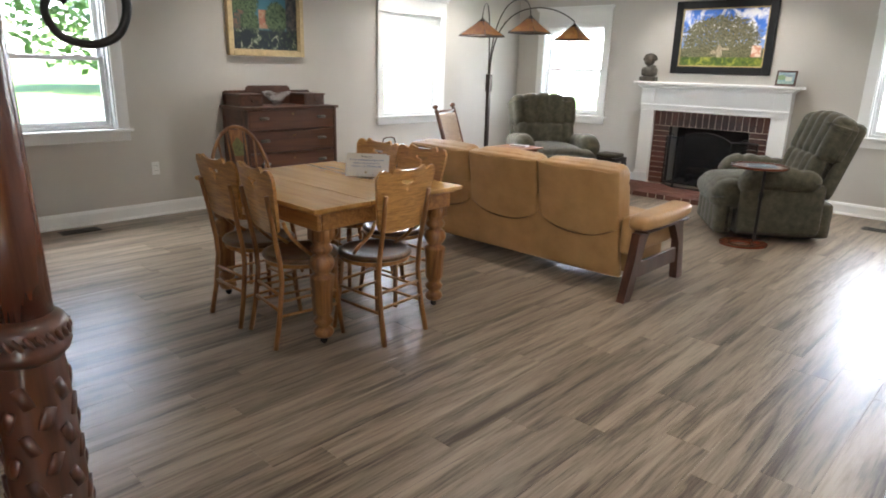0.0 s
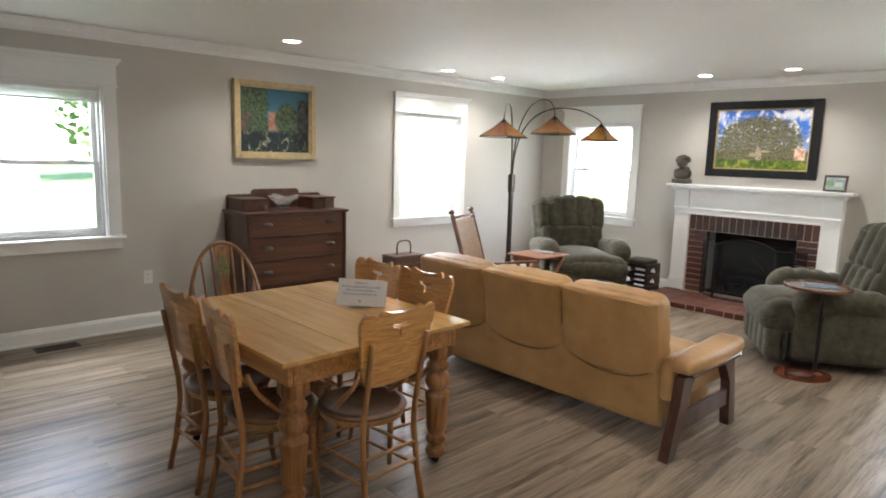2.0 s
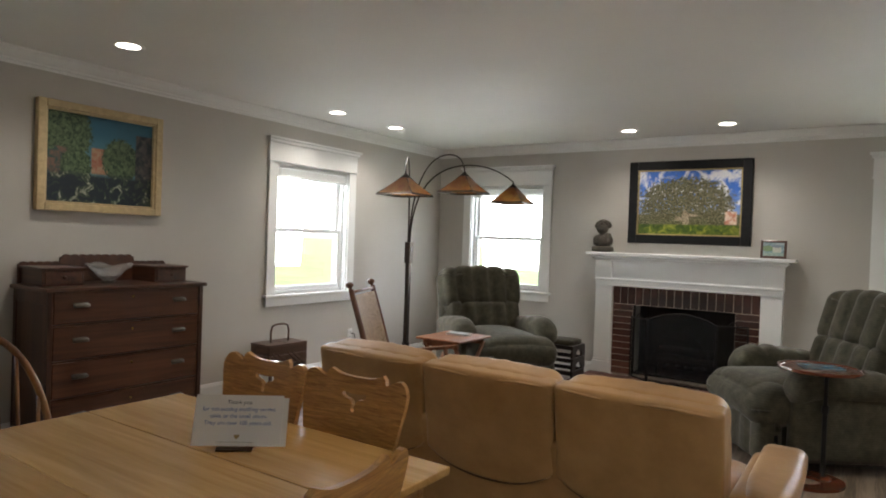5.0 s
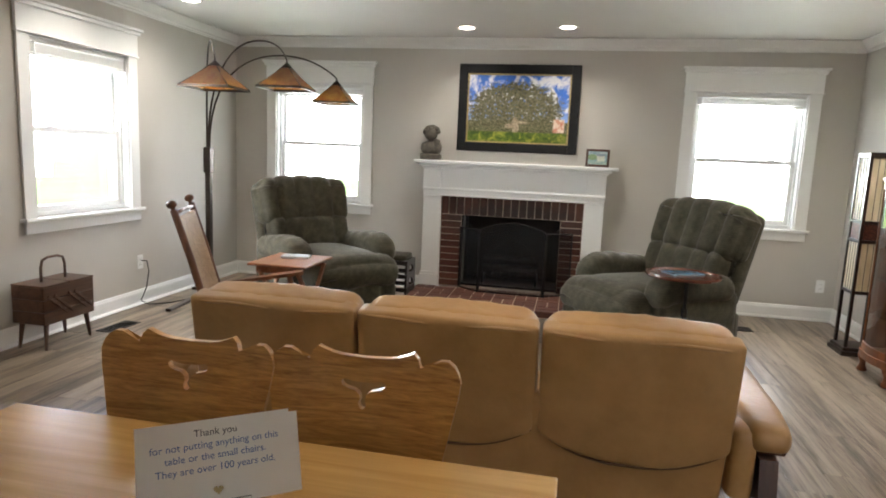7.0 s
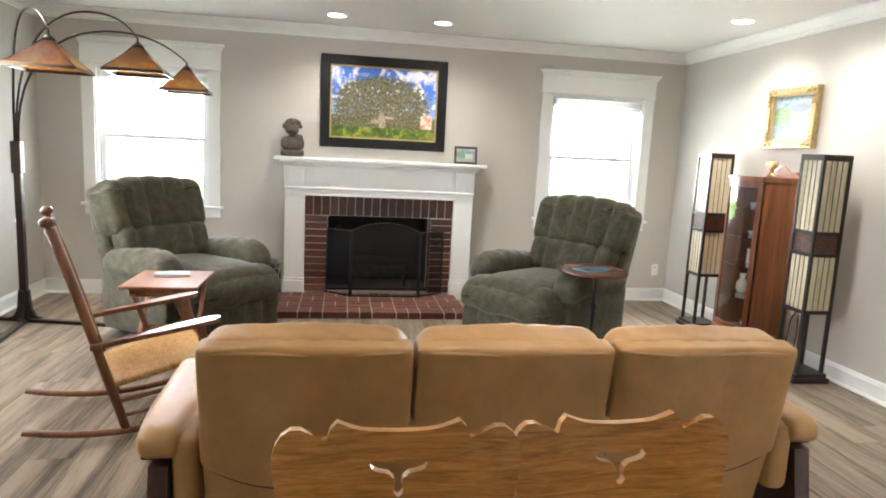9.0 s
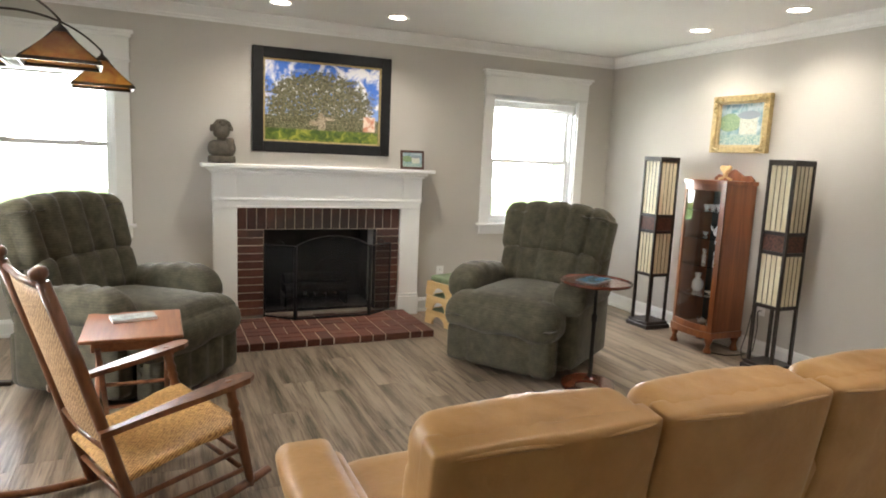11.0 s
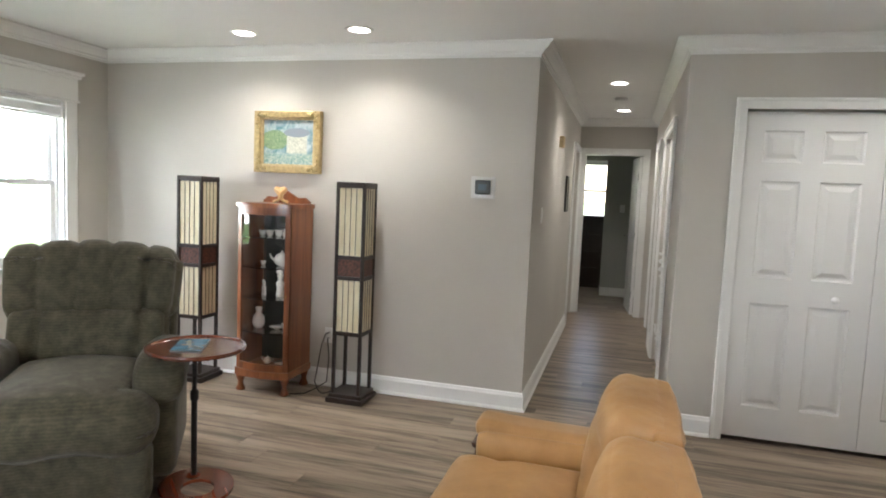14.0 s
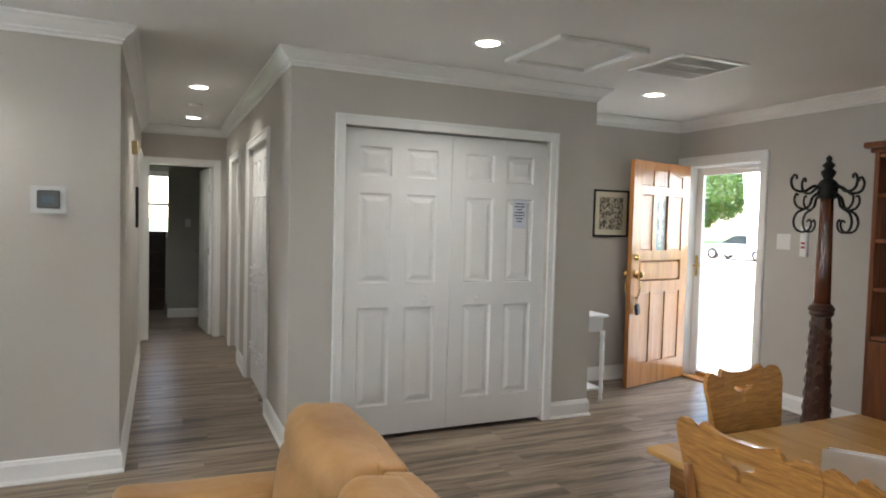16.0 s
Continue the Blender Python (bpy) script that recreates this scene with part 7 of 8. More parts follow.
for z in (0.42, 0.66, 0.88, 1.09):
    bm = bmesh.new()
    slab(bm, [(x * 0.92, bow(x) + 0.03) for x in bx] + [(cw - 0.016, cd - 0.012), (-cw + 0.016, cd - 0.012)], 0.006, "xy", z)
    part("shelf", bm, M_GLASS, cb, "glass shelf").visible_shadow = False
for s in (-1, 1):
    for yy in (-cd + 0.01, cd - 0.03):
        bm = bmesh.new()
        prof = [(0.030, 0.0), (0.034, 0.012), (0.022, 0.035), (0.018, 0.06), (0.030, 0.09), (0.036, 0.1148)]
        lathe(bm, prof, 10, pose(s * (cw - 0.03), yy, 0))
        part("foot", bm, W_CHERRY, cb, "curved bracket foot", True)
bm = bmesh.new()
slab(bm, [(-0.19, 1.3352), (-0.19, 1.35), (-0.15, 1.38), (-0.09, 1.375), (-0.05, 1.40), (0, 1.425), (0.05, 1.40), (0.09, 1.375), (0.15, 1.38), (0.19, 1.35), (0.19, 1.3352)], 0.018, "xz", cd - 0.03)
bmesh.ops.bevel(bm, geom=[q for q in bm.edges if q.calc_face_angle(0) > 0.9], offset=0.004, segments=1, affect="EDGES")
part("crest", bm, W_CHERRY, cb, "carved wavy crest")
VP = {"vase": [(0.02, 0), (0.03, 0.02), (0.028, 0.05), (0.012, 0.075), (0.018, 0.10)], "pot": [(0.02, 0), (0.045, 0.02), (0.052, 0.045), (0.035, 0.07), (0.03, 0.075), (0.006, 0.085), (0.008, 0.095), (0.002, 0.098)],
      "cup": [(0.012, 0), (0.02, 0.01), (0.028, 0.04), (0.03, 0.045)], "figure": [(0.022, 0), (0.026, 0.01), (0.02, 0.05), (0.026, 0.08), (0.012, 0.10), (0.018, 0.125), (0.012, 0.145), (0.002, 0.15)], "dish": [(0.015, 0), (0.02, 0.004), (0.045, 0.016), (0.046, 0.018)]}
for nm, x, y, z, sc in (("cup", -0.10, 8.12, 1.096, 1), ("cup", -0.02, 8.05, 1.096, 1.1), ("vase", 0.06, 8.0, 1.096, 0.6), ("cup", -0.08, 8.18, 1.096, 0.9), ("pot", 0.03, 8.02, 0.886, 1.15), ("cup", -0.12, 8.17, 0.886, 0.7), ("figure", 0.03, 8.03, 0.666, 1.2), ("figure", -0.07, 8.16, 0.666, 0.7),
                        ("vase", -0.12, 8.20, 0.426, 1.5), ("dish", 0.0, 8.05, 0.426, 1.2), ("cup", 0.04, 7.98, 0.426, 1.1), ("dish", 0.05, 8.0, 0.166, 1.3), ("pot", -0.02, 8.12, 0.166, 0.6)):
    o = thing({"vase": "vase", "pot": "teapot", "cup": "teacup", "figure": "figurine", "dish": "dish"}[nm], 1.03, y, z, 0, "small white porcelain %s on a glass cabinet shelf" % {"vase": "vase", "pot": "teapot", "cup": "teacup", "figure": "cat figurine", "dish": "dish"}[nm], "ornament")
    bm = bmesh.new()
    lathe(bm, [(r * sc, h * sc) for r, h in VP[nm]], 18)
    if nm == "pot":
        tube(bm, [(0, 0.045 * sc, 0.03 * sc), (0, 0.075 * sc, 0.05 * sc), (0, 0.085 * sc, 0.075 * sc)], 0.008 * sc, 8, 0.004 * sc)
        tube(bm, [(0, -0.045 * sc, 0.06 * sc), (0, -0.08 * sc, 0.06 * sc), (0, -0.075 * sc, 0.03 * sc), (0, -0.048 * sc, 0.02 * sc)], 0.004 * sc, 6)
    if nm == "figure":
        rbox(bm, (-0.008, 0, 0.15 * sc), (0.035 * sc, 0.035 * sc, 0.03 * sc), 0.012, 2)
    part("body", bm, M_PORCELAIN, o, smooth=True)
ht = thing("carved_heart", 1.06, 8.06, 1.3352, 10, "pale carved wooden heart sculpture on top of the cabinet", "ornament")
bm = bmesh.new()
for s in (-1, 1):
    tube(bm, [(0, s * 0.055, 0.008), (0, s * 0.02, 0.02), (0, 0, 0.035)], 0.010, 8)
rbox(bm, (0, 0, 0.05), (0.03, 0.04, 0.05), 0.014, 3)
part("base", bm, W_BIRCH, ht, smooth=True)
bm = bmesh.new()
slab(bm, [(0.045 * math.sin(a) ** 3, 0.085 + 0.045 * (13 * math.cos(a) - 5 * math.cos(2 * a) - 2 * math.cos(3 * a) - math.cos(4 * a)) / 16) for a in [2 * math.pi * k / 28 for k in range(28)]], 0.03, "yz", -0.015)
bmesh.ops.bevel(bm, geom=[q for q in bm.edges if q.calc_face_angle(0) > 0.9], offset=0.009, segments=3, affect="EDGES")
part("heart", bm, W_BIRCH, ht, smooth=True)

# ---- wall plates, thermostat, vents ----
M_PLATE = plain("white_plate", (0.80, 0.80, 0.78), 0.4, vary=0.01, bump_s=0)


def plate(m, kind, label):
    e = new("light_switch" if kind == "switch" else "power_outlet")
    e.matrix_world = m
    tagged(e, label, "light switch" if kind == "switch" else "power outlet")
    w = 0.115 if kind == "double" else 0.072
    bm = bmesh.new()
    box(bm, -w / 2, w / 2, -0.006, -0.0005, -0.058, 0.058, 0.002)
    part("cover_plate", bm, M_PLATE, e)
    if kind == "outlet":
        for z in (-0.022, 0.022):
            bm = bmesh.new()
            box(bm, -0.016, 0.016, -0.0085, -0.0062, z - 0.015, z + 0.015, 0.003)
            s = part("socket", bm, M_PLATE, e)
            for x in (-0.006, 0.006):
                bm = bmesh.new()
                box(bm, x - 0.0012, x + 0.0012, -0.0092, -0.0087, z - 0.005, z + 0.006)
                part("slot", bm, M_BLACK, s)
    else:
        for x in ((-0.023, 0.023) if kind == "double" else (0,)):
            bm = bmesh.new()
            box(bm, x - 0.015, x + 0.015, -0.0095, -0.0062, -0.032, 0.032, 0.002)
            part("rocker_switch", bm, M_PLATE, e)
    return e


plate(pose(WX, 4.314, 0.443, 0, 0, 90), "outlet", "white duplex power outlet low on the window wall")
plate(pose(WX, 8.131, 0.358, 0, 0, 90), "outlet", "white duplex power outlet with a plugged lamp cord")
plate(pose(1.08, NY, 0.32), "outlet", "white duplex power outlet beside the far corner")
plate(pose(-0.62, NY, 0.36), "outlet", "white duplex power outlet behind the stacked stools")
plate(pose(EX, 7.72, 0.38, 0, 0, -90), "outlet", "white outlet beside the cabinet with black cords")
sw2 = plate(pose(0.886, SY, 1.354, 0, 0, 180), "switch", "white double light switch beside the front door")
sw2.scale = (1.7, 1, 1.1)
plate(pose(1.717, HN, 1.324), "switch", "white light switch at the hall corner")
plate(pose(6.93, 5.72, 1.33, 0, 0, -90), "switch", "white light switch on the grey bedroom wall")
th = thing("thermostat", EX, 6.617, 1.506, -90, "square white wall thermostat with a dark screen", "thermostat")
bm = bmesh.new()
box(bm, -0.083, 0.083, -0.006, -0.0005, -0.073, 0.073, 0.004)
part("wall_plate", bm, plain("grey_plate", (0.62, 0.62, 0.61), 0.4, vary=0.01, bump_s=0), th, "pale grey backing plate")
bm = bmesh.new()
box(bm, -0.052, 0.052, -0.026, -0.0062, -0.045, 0.050, 0.005)
part("housing", bm, plain("thermostat_black", (0.02, 0.022, 0.025), 0.4, bump_s=0), th)
bm = bmesh.new()
box(bm, -0.028, 0.028, -0.0275, -0.0262, -0.018, 0.022, 0.001)
part("screen", bm, plain("thermostat_screen", (0.03, 0.05, 0.07), 0.35, bump_s=0), th)
dc = thing("door_chime", 2.75, HN, 1.95, 0, "small beige door chime box high on the hall wall", "door chime")
bm = bmesh.new()
box(bm, -0.05, 0.05, -0.045, -0.0005, -0.05, 0.05, 0.006)
part("housing", bm, M_CREAMFRAME, dc)
smk = thing("smoke_detector", 3.57, 5.79, CEIL, 0, "round white smoke detector on the hall ceiling", "smoke detector")
bm = bmesh.new()
lathe(bm, [(0.045, -0.032), (0.062, -0.022), (0.065, -0.001)], 24)
part("housing", bm, M_PLATE, smk, smooth=False)
al = thing("door_intercom", 0.70, SY, 1.36, 180, "small white keypad with red buttons on the entry wall", "keypad")
bm = bmesh.new()
box(bm, -0.03, 0.03, -0.02, -0.0005, -0.12, 0.12, 0.004)
part("housing", bm, M_PLATE, al)
for k in range(5):
    bm = bmesh.new()
    box(bm, -0.018, 0.018, -0.0235, -0.0202, 0.075 - k * 0.032, 0.093 - k * 0.032, 0.001)
    part("button", bm, plain("keypad_red", (0.35, 0.08, 0.06), 0.5, bump_s=0) if k > 2 else M_PLATE, al)


def floor_vent(x, y, rz):
    e = thing("floor_vent", x, y, 0, rz, "black metal floor register with narrow slots", "floor vent", "floor registers")
    bm = bmesh.new()
    for x0, x1, y0, y1 in ((-0.07, -0.052, -0.15, 0.15), (0.052, 0.07, -0.15, 0.15), (-0.052, 0.052, -0.15, -0.132), (-0.052, 0.052, 0.132, 0.15)):
        box(bm, x0, x1, y0, y1, 0.0005, 0.006, 0.001)
    part("frame", bm, M_BLACK, e)
    bm = bmesh.new()
    box(bm, -0.052, 0.052, -0.132, 0.132, 0.0005, 0.0015)
    part("backing", bm, M_SOOT, e)
    for k in range(16):
        bm = bmesh.new()
        box(bm, -0.051, 0.051, -0.003, 0.003, 0.0017, 0.0045, 0, pose(0, -0.124 + k * 0.0165, 0))
        part("slat", bm, M_BLACK, e)


floor_vent(-4.50, 3.565, 0)
floor_vent(-4.37, 7.47, 0)
floor_vent(0.24, 9.13, 90)

# cords
cordm = plain("black_cord", (0.02, 0.02, 0.02), 0.5, bump_s=0)
c1 = thing("lamp_cord", WX + 0.01, 8.13, 0.37, 0, "black power cord running from the outlet to the floor lamp", "power cord")
bm = bmesh.new()
tube(bm, [(0.008, 0, 0.0), (0.05, 0.01, 0.0), (0.075, 0.0, -0.08), (0.07, -0.03, -0.22), (0.03, -0.05, -0.33), (0.08, -0.02, -0.362), (0.2, 0.10, -0.364), (0.27, 0.3, -0.364), (0.24, 0.52, -0.364)], 0.004, 6)
part("cord", bm, cordm, c1, smooth=True)
c2 = thing("cabinet_cord", EX - 0.01, 7.72, 0.38, 0, "tangled black power cords from the outlet beside the cabinet", "power cord")
bm = bmesh.new()
tube(bm, [(-0.002, 0, 0.02), (-0.05, 0, 0.02), (-0.07, 0.02, -0.05), (-0.06, 0.05, -0.2), (-0.09, 0.06, -0.33), (-0.15, 0.0, -0.373), (-0.2, -0.06, -0.373), (-0.1, -0.10, -0.373)], 0.004, 6)
tube(bm, [(-0.002, 0, -0.02), (-0.04, -0.01, -0.02), (-0.05, -0.03, -0.15), (-0.06, -0.02, -0.33), (-0.12, 0.04, -0.373), (-0.25, 0.06, -0.373), (-0.3, 0.15, -0.373)], 0.004, 6)
part("cord", bm, cordm, c2, smooth=True)

# ---- stacked stools by the fireplace ----
def ottoman(x, y, rz, n, top, label):
    for k in range(n):
        e = thing("stacked_stool", x, y, 0.0 + k * 0.125, rz, label, "footstool", "stacked curved stools")
        for s in (-1, 1):
            bm = bmesh.new()
            out = [(-0.17, 0.0), (-0.08, 0.0)] + [(0.08 * math.cos(a), 0.0 + 0.075 * math.sin(a)) for a in [math.pi - math.pi * q / 10 for q in range(11)]][1:-1] + [(0.08, 0.0), (0.17, 0.0), (0.155, 0.12), (-0.155, 0.12)]
            slab(bm, out, 0.018, "xz", s * 0.16 - 0.009)
            part("end_panel", bm, W_BIRCH if top else W_BLACKBROWN, e)
        for s in (-1, 1):
            bm = bmesh.new()
            box(bm, s * 0.15 - 0.008, s * 0.15 + 0.008, -0.150, 0.150, 0.08, 0.119, 0.002)
            part("rail", bm, W_BIRCH if top else W_BLACKBROWN, e)
        if k == n - 1 or top:
            bm = bmesh.new()
            rbox(bm, (0, 0, 0.14 if k == n - 1 else 0.105), (0.30, 0.29, 0.06 if k == n - 1 else 0.025), 0.012 if k < n - 1 else 0.025, 3)
            part("cushion", bm, M_SAGE if top else M_FABRIC, e, "padded cushion", True)


M_SAGE = plain("sage_cloth", (0.20, 0.25, 0.15), 0.9, vary=0.12, scale=20, bump_s=0.5, bump_scale=300)
ottoman(-0.70, 9.22, 108, 3, True, "pale birch stool with arched ends and sage green cushion")
ottoman(-2.78, 9.22, 90, 3, False, "black stool with arched ends beside the fireplace")

# ---- coat tree ----
ct = thing("coat_tree", 0.03, 2.16, 0, 62, "carved dark mahogany coat tree with scrolled black iron hooks", "coat rack")
W_CARVE = wood("carved_mahogany", (0.022, 0.008, 0.005), (0.10, 0.032, 0.016), 2, 0.3, 0.5, 12)
bm = bmesh.new()
lathe(bm, [(0.155, 0.0), (0.165, 0.02), (0.15, 0.045), (0.125, 0.06), (0.135, 0.085), (0.115, 0.11), (0.10, 0.13)], 28)
part("base", bm, W_CARVE, ct, smooth=True)
bm = bmesh.new()
vs = lathe(bm, [(0.088, 0.12)] + [(0.086 - 0.028 * (k / 12), 0.14 + k * 0.07) for k in range(13)] + [(0.056, 1.0)], 40)
for v in vs:
    a = math.atan2(v.co.y, v.co.x)
    if 0.15 < v.co.z < 0.99:
        v.co.x *= 1 + 0.03 * math.cos(8 * a)
        v.co.y *= 1 + 0.03 * math.cos(8 * a)
for k in range(6):
    for j in range(16):
        a = 2 * math.pi * (k + 0.5 * (j % 2)) / 6
        z = 0.17 + j * 0.05
        r = 0.086 - 0.028 * (z - 0.14) / 0.84
        rbox(bm, (0, 0, 0), (0.012, 0.024, 0.05), 0.006, 1, None, pose(r * math.cos(a), r * math.sin(a), z, 20 if j % 2 else -20, 0, math.degrees(a)))
bmesh.ops.scale(bm, vec=(1, 1, 0.912), verts=bm.verts)
part("lower_column", bm, W_CARVE, ct, "leaf-carved lower column", True)
bm = bmesh.new()
lathe(bm, [(0.058, 0.985), (0.070, 0.998), (0.075, 1.012), (0.064, 1.022), (0.068, 1.03), (0.073, 1.045), (0.066, 1.06), (0.052, 1.07)], 32)
for j in range(26):
    a = 2 * math.pi * j / 26
    rbox(bm, (0, 0, 0), (0.012, 0.010, 0.028), 0.005, 1, None, pose(0.071 * math.cos(a), 0.071 * math.sin(a), 1.035, 30, 0, math.degrees(a)))
bmesh.ops.translate(bm, vec=(0, 0, -0.09), verts=bm.verts)
part("rope_ring", bm, W_CARVE, ct, "turned ring with rope carving", True)
bm = bmesh.new()
lathe(bm, [(0.052, 0.975), (0.048, 1.15), (0.041, 1.5), (0.038, 1.66)], 32)
part("upper_column", bm, wood("smooth_mahogany", (0.05, 0.015, 0.008), (0.15, 0.045, 0.02), 2, 0.25, 0.5, 10), ct, "smooth reddish upper column", True)
bm = bmesh.new()
lathe(bm, [(0.050, 1.655), (0.058, 1.67), (0.058, 1.75), (0.045, 1.77), (0.026, 1.785), (0.040, 1.81), (0.044, 1.83), (0.022, 1.85), (0.036, 1.865), (0.036, 1.875), (0.014, 1.895), (0.020, 1.915), (0.004, 1.935)], 24)
part("finial", bm, M_BLACK, ct, "black turned finial", True)


def curvy(pts, n=6):
    """A smooth curve through points."""
    P = [Vector(p) for p in pts]
    P = [P[0] * 2 - P[1]] + P + [P[-1] * 2 - P[-2]]
    out = []
    for a, b, c, d in zip(P, P[1:], P[2:], P[3:]):
        for k in range(n):
            t = k / n
            out.append(0.5 * (2 * b + (c - a) * t + (2 * a - 5 * b + 4 * c - d) * t * t + (3 * b - a - 3 * c + d) * t ** 3))
    return out + [P[-2]]


for k in range(4):
    a = math.radians(90 * k + 10)

    def P(r, z):
        return (0.92 * r * math.cos(a), 0.92 * r * math.sin(a), z)
    bm = bmesh.new()
    tube(bm, curvy([P(0.05, 1.72), P(0.10, 1.735), P(0.14, 1.715), P(0.17, 1.70), P(0.22, 1.70), P(0.26, 1.72), P(0.275, 1.765), P(0.255, 1.80), P(0.235, 1.795), P(0.235, 1.775)]), 0.010, 8, 0.007)
    hk = part("hook_arm", bm, M_BLACK, ct, "scrolled black iron hook", True)
    bm = bmesh.new()
    tube(bm, curvy([P(0.06, 1.70), P(0.11, 1.66), P(0.13, 1.61), P(0.17, 1.585), P(0.22, 1.56), P(0.243, 1.51), P(0.226, 1.460), P(0.18, 1.440), P(0.13, 1.452), P(0.11, 1.49), P(0.125, 1.52), P(0.145, 1.505)]), 0.009, 8, 0.006)
    tube(bm, curvy([P(0.17, 1.585), P(0.22, 1.60), P(0.245, 1.64), P(0.235, 1.68), P(0.215, 1.675)]), 0.008, 8, 0.006)
    part("lower_hook", bm, M_BLACK, hk, smooth=True)

# ---- bookcase ----
bc = thing("bookcase", -0.49, SY + 0.18, 0, 180, "tall cherry bookcase with books and a lower cupboard", "bookcase")
bw_, bd_ = 0.47, 0.165
bm = bmesh.new()
for s in (-1, 1):
    box(bm, s * bw_ - (0.03 if s > 0 else 0), s * bw_ + (0.03 if s < 0 else 0), -bd_, bd_, 0.0, 1.97, 0.003)
box(bm, -bw_ + 0.03, bw_ - 0.03, bd_ - 0.015, bd_, 0.0, 1.97)
part("carcass", bm, W_CHERRY, bc)
for z in (0.06, 0.74, 1.06, 1.38, 1.68, 1.94):
    bm = bmesh.new()
    box(bm, -bw_ + 0.0305, bw_ - 0.0305, -bd_ + 0.008, bd_ - 0.016, z, z + 0.025, 0.002)
    part("shelf", bm, W_CHERRY, bc)
bm = bmesh.new()
box(bm, -bw_ - 0.02, bw_ + 0.02, -bd_ - 0.02, bd_, 1.9705, 2.0, 0.006)
box(bm, -bw_ - 0.05, bw_ + 0.05, -bd_ - 0.05, bd_, 2.0002, 2.04, 0.010, seg=2)
part("cornice", bm, W_CHERRY, bc, "stepped cherry cornice")
for s in (-1, 1):
    bm = bmesh.new()
    box(bm, -0.438 if s < 0 else 0.002, -0.002 if s < 0 else 0.438, -bd_ - 0.012, -bd_ + 0.006, 0.07, 0.73, 0.003)
    part("door", bm, W_CHERRY, bc)
rk = random.Random(21)
bcols = [plain("book_cloth_%s" % n_, c_, 0.6, vary=0.1, bump_s=0) for n_, c_ in (("grey", (0.20, 0.21, 0.22)), ("white", (0.65, 0.64, 0.60)), ("black", (0.03, 0.03, 0.04)), ("blue", (0.05, 0.09, 0.16)), ("tan", (0.35, 0.25, 0.15)))]
for z in (0.765, 1.085, 1.405):
    x = 0.40 - 0.01
    for k in range(9):
        w = rk.uniform(0.022, 0.045)
        h = rk.uniform(0.21, 0.27)
        b_ = new("book")
        tagged(b_, "clothbound book standing upright on a bookcase shelf", "book", "books in the bookcase")
        b_.matrix_world = bc.matrix_world @ pose(x - w / 2 - 0.4 * 0, 0.0, z + 0.0005)
        bm = bmesh.new()
        box(bm, -w / 2, w / 2, -0.10, 0.08, 0, h, 0.003)
        part("cover", bm, rk.choice(bcols), b_)
        bm = bmesh.new()
        box(bm, -w / 2 + 0.003, w / 2 - 0.003, -0.08, 0.082, 0.005, h + 0.001, 0)
        part("pages", bm, M_PAPER, b_)
        x -= w + 0.002

# ---- white console in the entry ----
cs = thing("console_table", 1.80, 2.90, 0, 0, "small white painted console table with turned legs", "side table")
bm = bmesh.new()
box(bm, -0.37, 0.26, -0.17, 0.17, 0.70, 0.722, 0.004)
part("tabletop", bm, M_TRIM, cs)
bm = bmesh.new()
box(bm, -0.33, 0.22, -0.14, 0.14, 0.58, 0.6998, 0.003)
part("apron", bm, M_TRIM, cs)
bm = bmesh.new()
box(bm, -0.33, 0.22, -0.14, 0.14, 0.10, 0.118, 0.003)
part("lower_shelf", bm, M_TRIM, cs)
for sx in (-0.325, 0.215):
    for sy in (-0.14, 0.14):
        bm = bmesh.new()
        lathe(bm, [(0.012, 0), (0.018, 0.03), (0.012, 0.06), (0.020, 0.09), (0.020, 0.13), (0.014, 0.17), (0.019, 0.35), (0.021, 0.48), (0.013, 0.51), (0.02, 0.54), (0.02, 0.585)], 12, pose(sx, sy, 0))
        part("leg", bm, M_TRIM, cs, smooth=True)

# ---- outside ----


def ground_material():
    N = Nodes("lawn")
    v = coords(N)
    n1, n2 = noise_tex(N, v, 0.5, 4), noise_tex(N, v, 14, 5, 0.7)
    m = N.n("ShaderNodeMath", operation="MULTIPLY_ADD")
    N.l(n2, m.inputs[0])
    m.inputs[1].default_value = 0.6
    N.l(n1, m.inputs[2])
    N.l(ramp(N, m.outputs[0], [(0.5, (0.09, 0.17, 0.04)), (1.1, (0.17, 0.27, 0.08))]), N.b.inputs["Base Color"])
    N.b.inputs["Roughness"].default_value = 0.9
    bump(N, n2, 0.6, 0.03)
    return N.m


bm = bmesh.new()
bmesh.ops.create_grid(bm, x_segments=40, y_segments=40, size=300)
bmesh.ops.translate(bm, vec=(0, 0, -0.4), verts=bm.verts)
structure(part("ground", bm, ground_material()), "mown green lawn")
M_CONC = plain("concrete", (0.42, 0.41, 0.38), 0.8, vary=0.12, scale=2, bump_s=0.4, bump_scale=60)
bm = bmesh.new()
box(bm, 0.2, 3.2, -2.2, SY - 0.205, -0.38, -0.03, 0.01)
structure(part("porch_slab", bm, M_CONC), "pale concrete front step")
bm = bmesh.new()
box(bm, -6, 46, -46, -3.2, -0.44, -0.385)
structure(part("driveway", bm, M_CONC), "pale concrete driveway")
for k in range(6):
    bm = bmesh.new()
    box(bm, 0.8, 2.4, -3.19 + 0.0, -2.21, -0.42, -0.385) if k == 0 else None
    if k == 0:
        structure(part("walkway", bm, M_CONC), "pale concrete walk")
    else:
        bm.free()

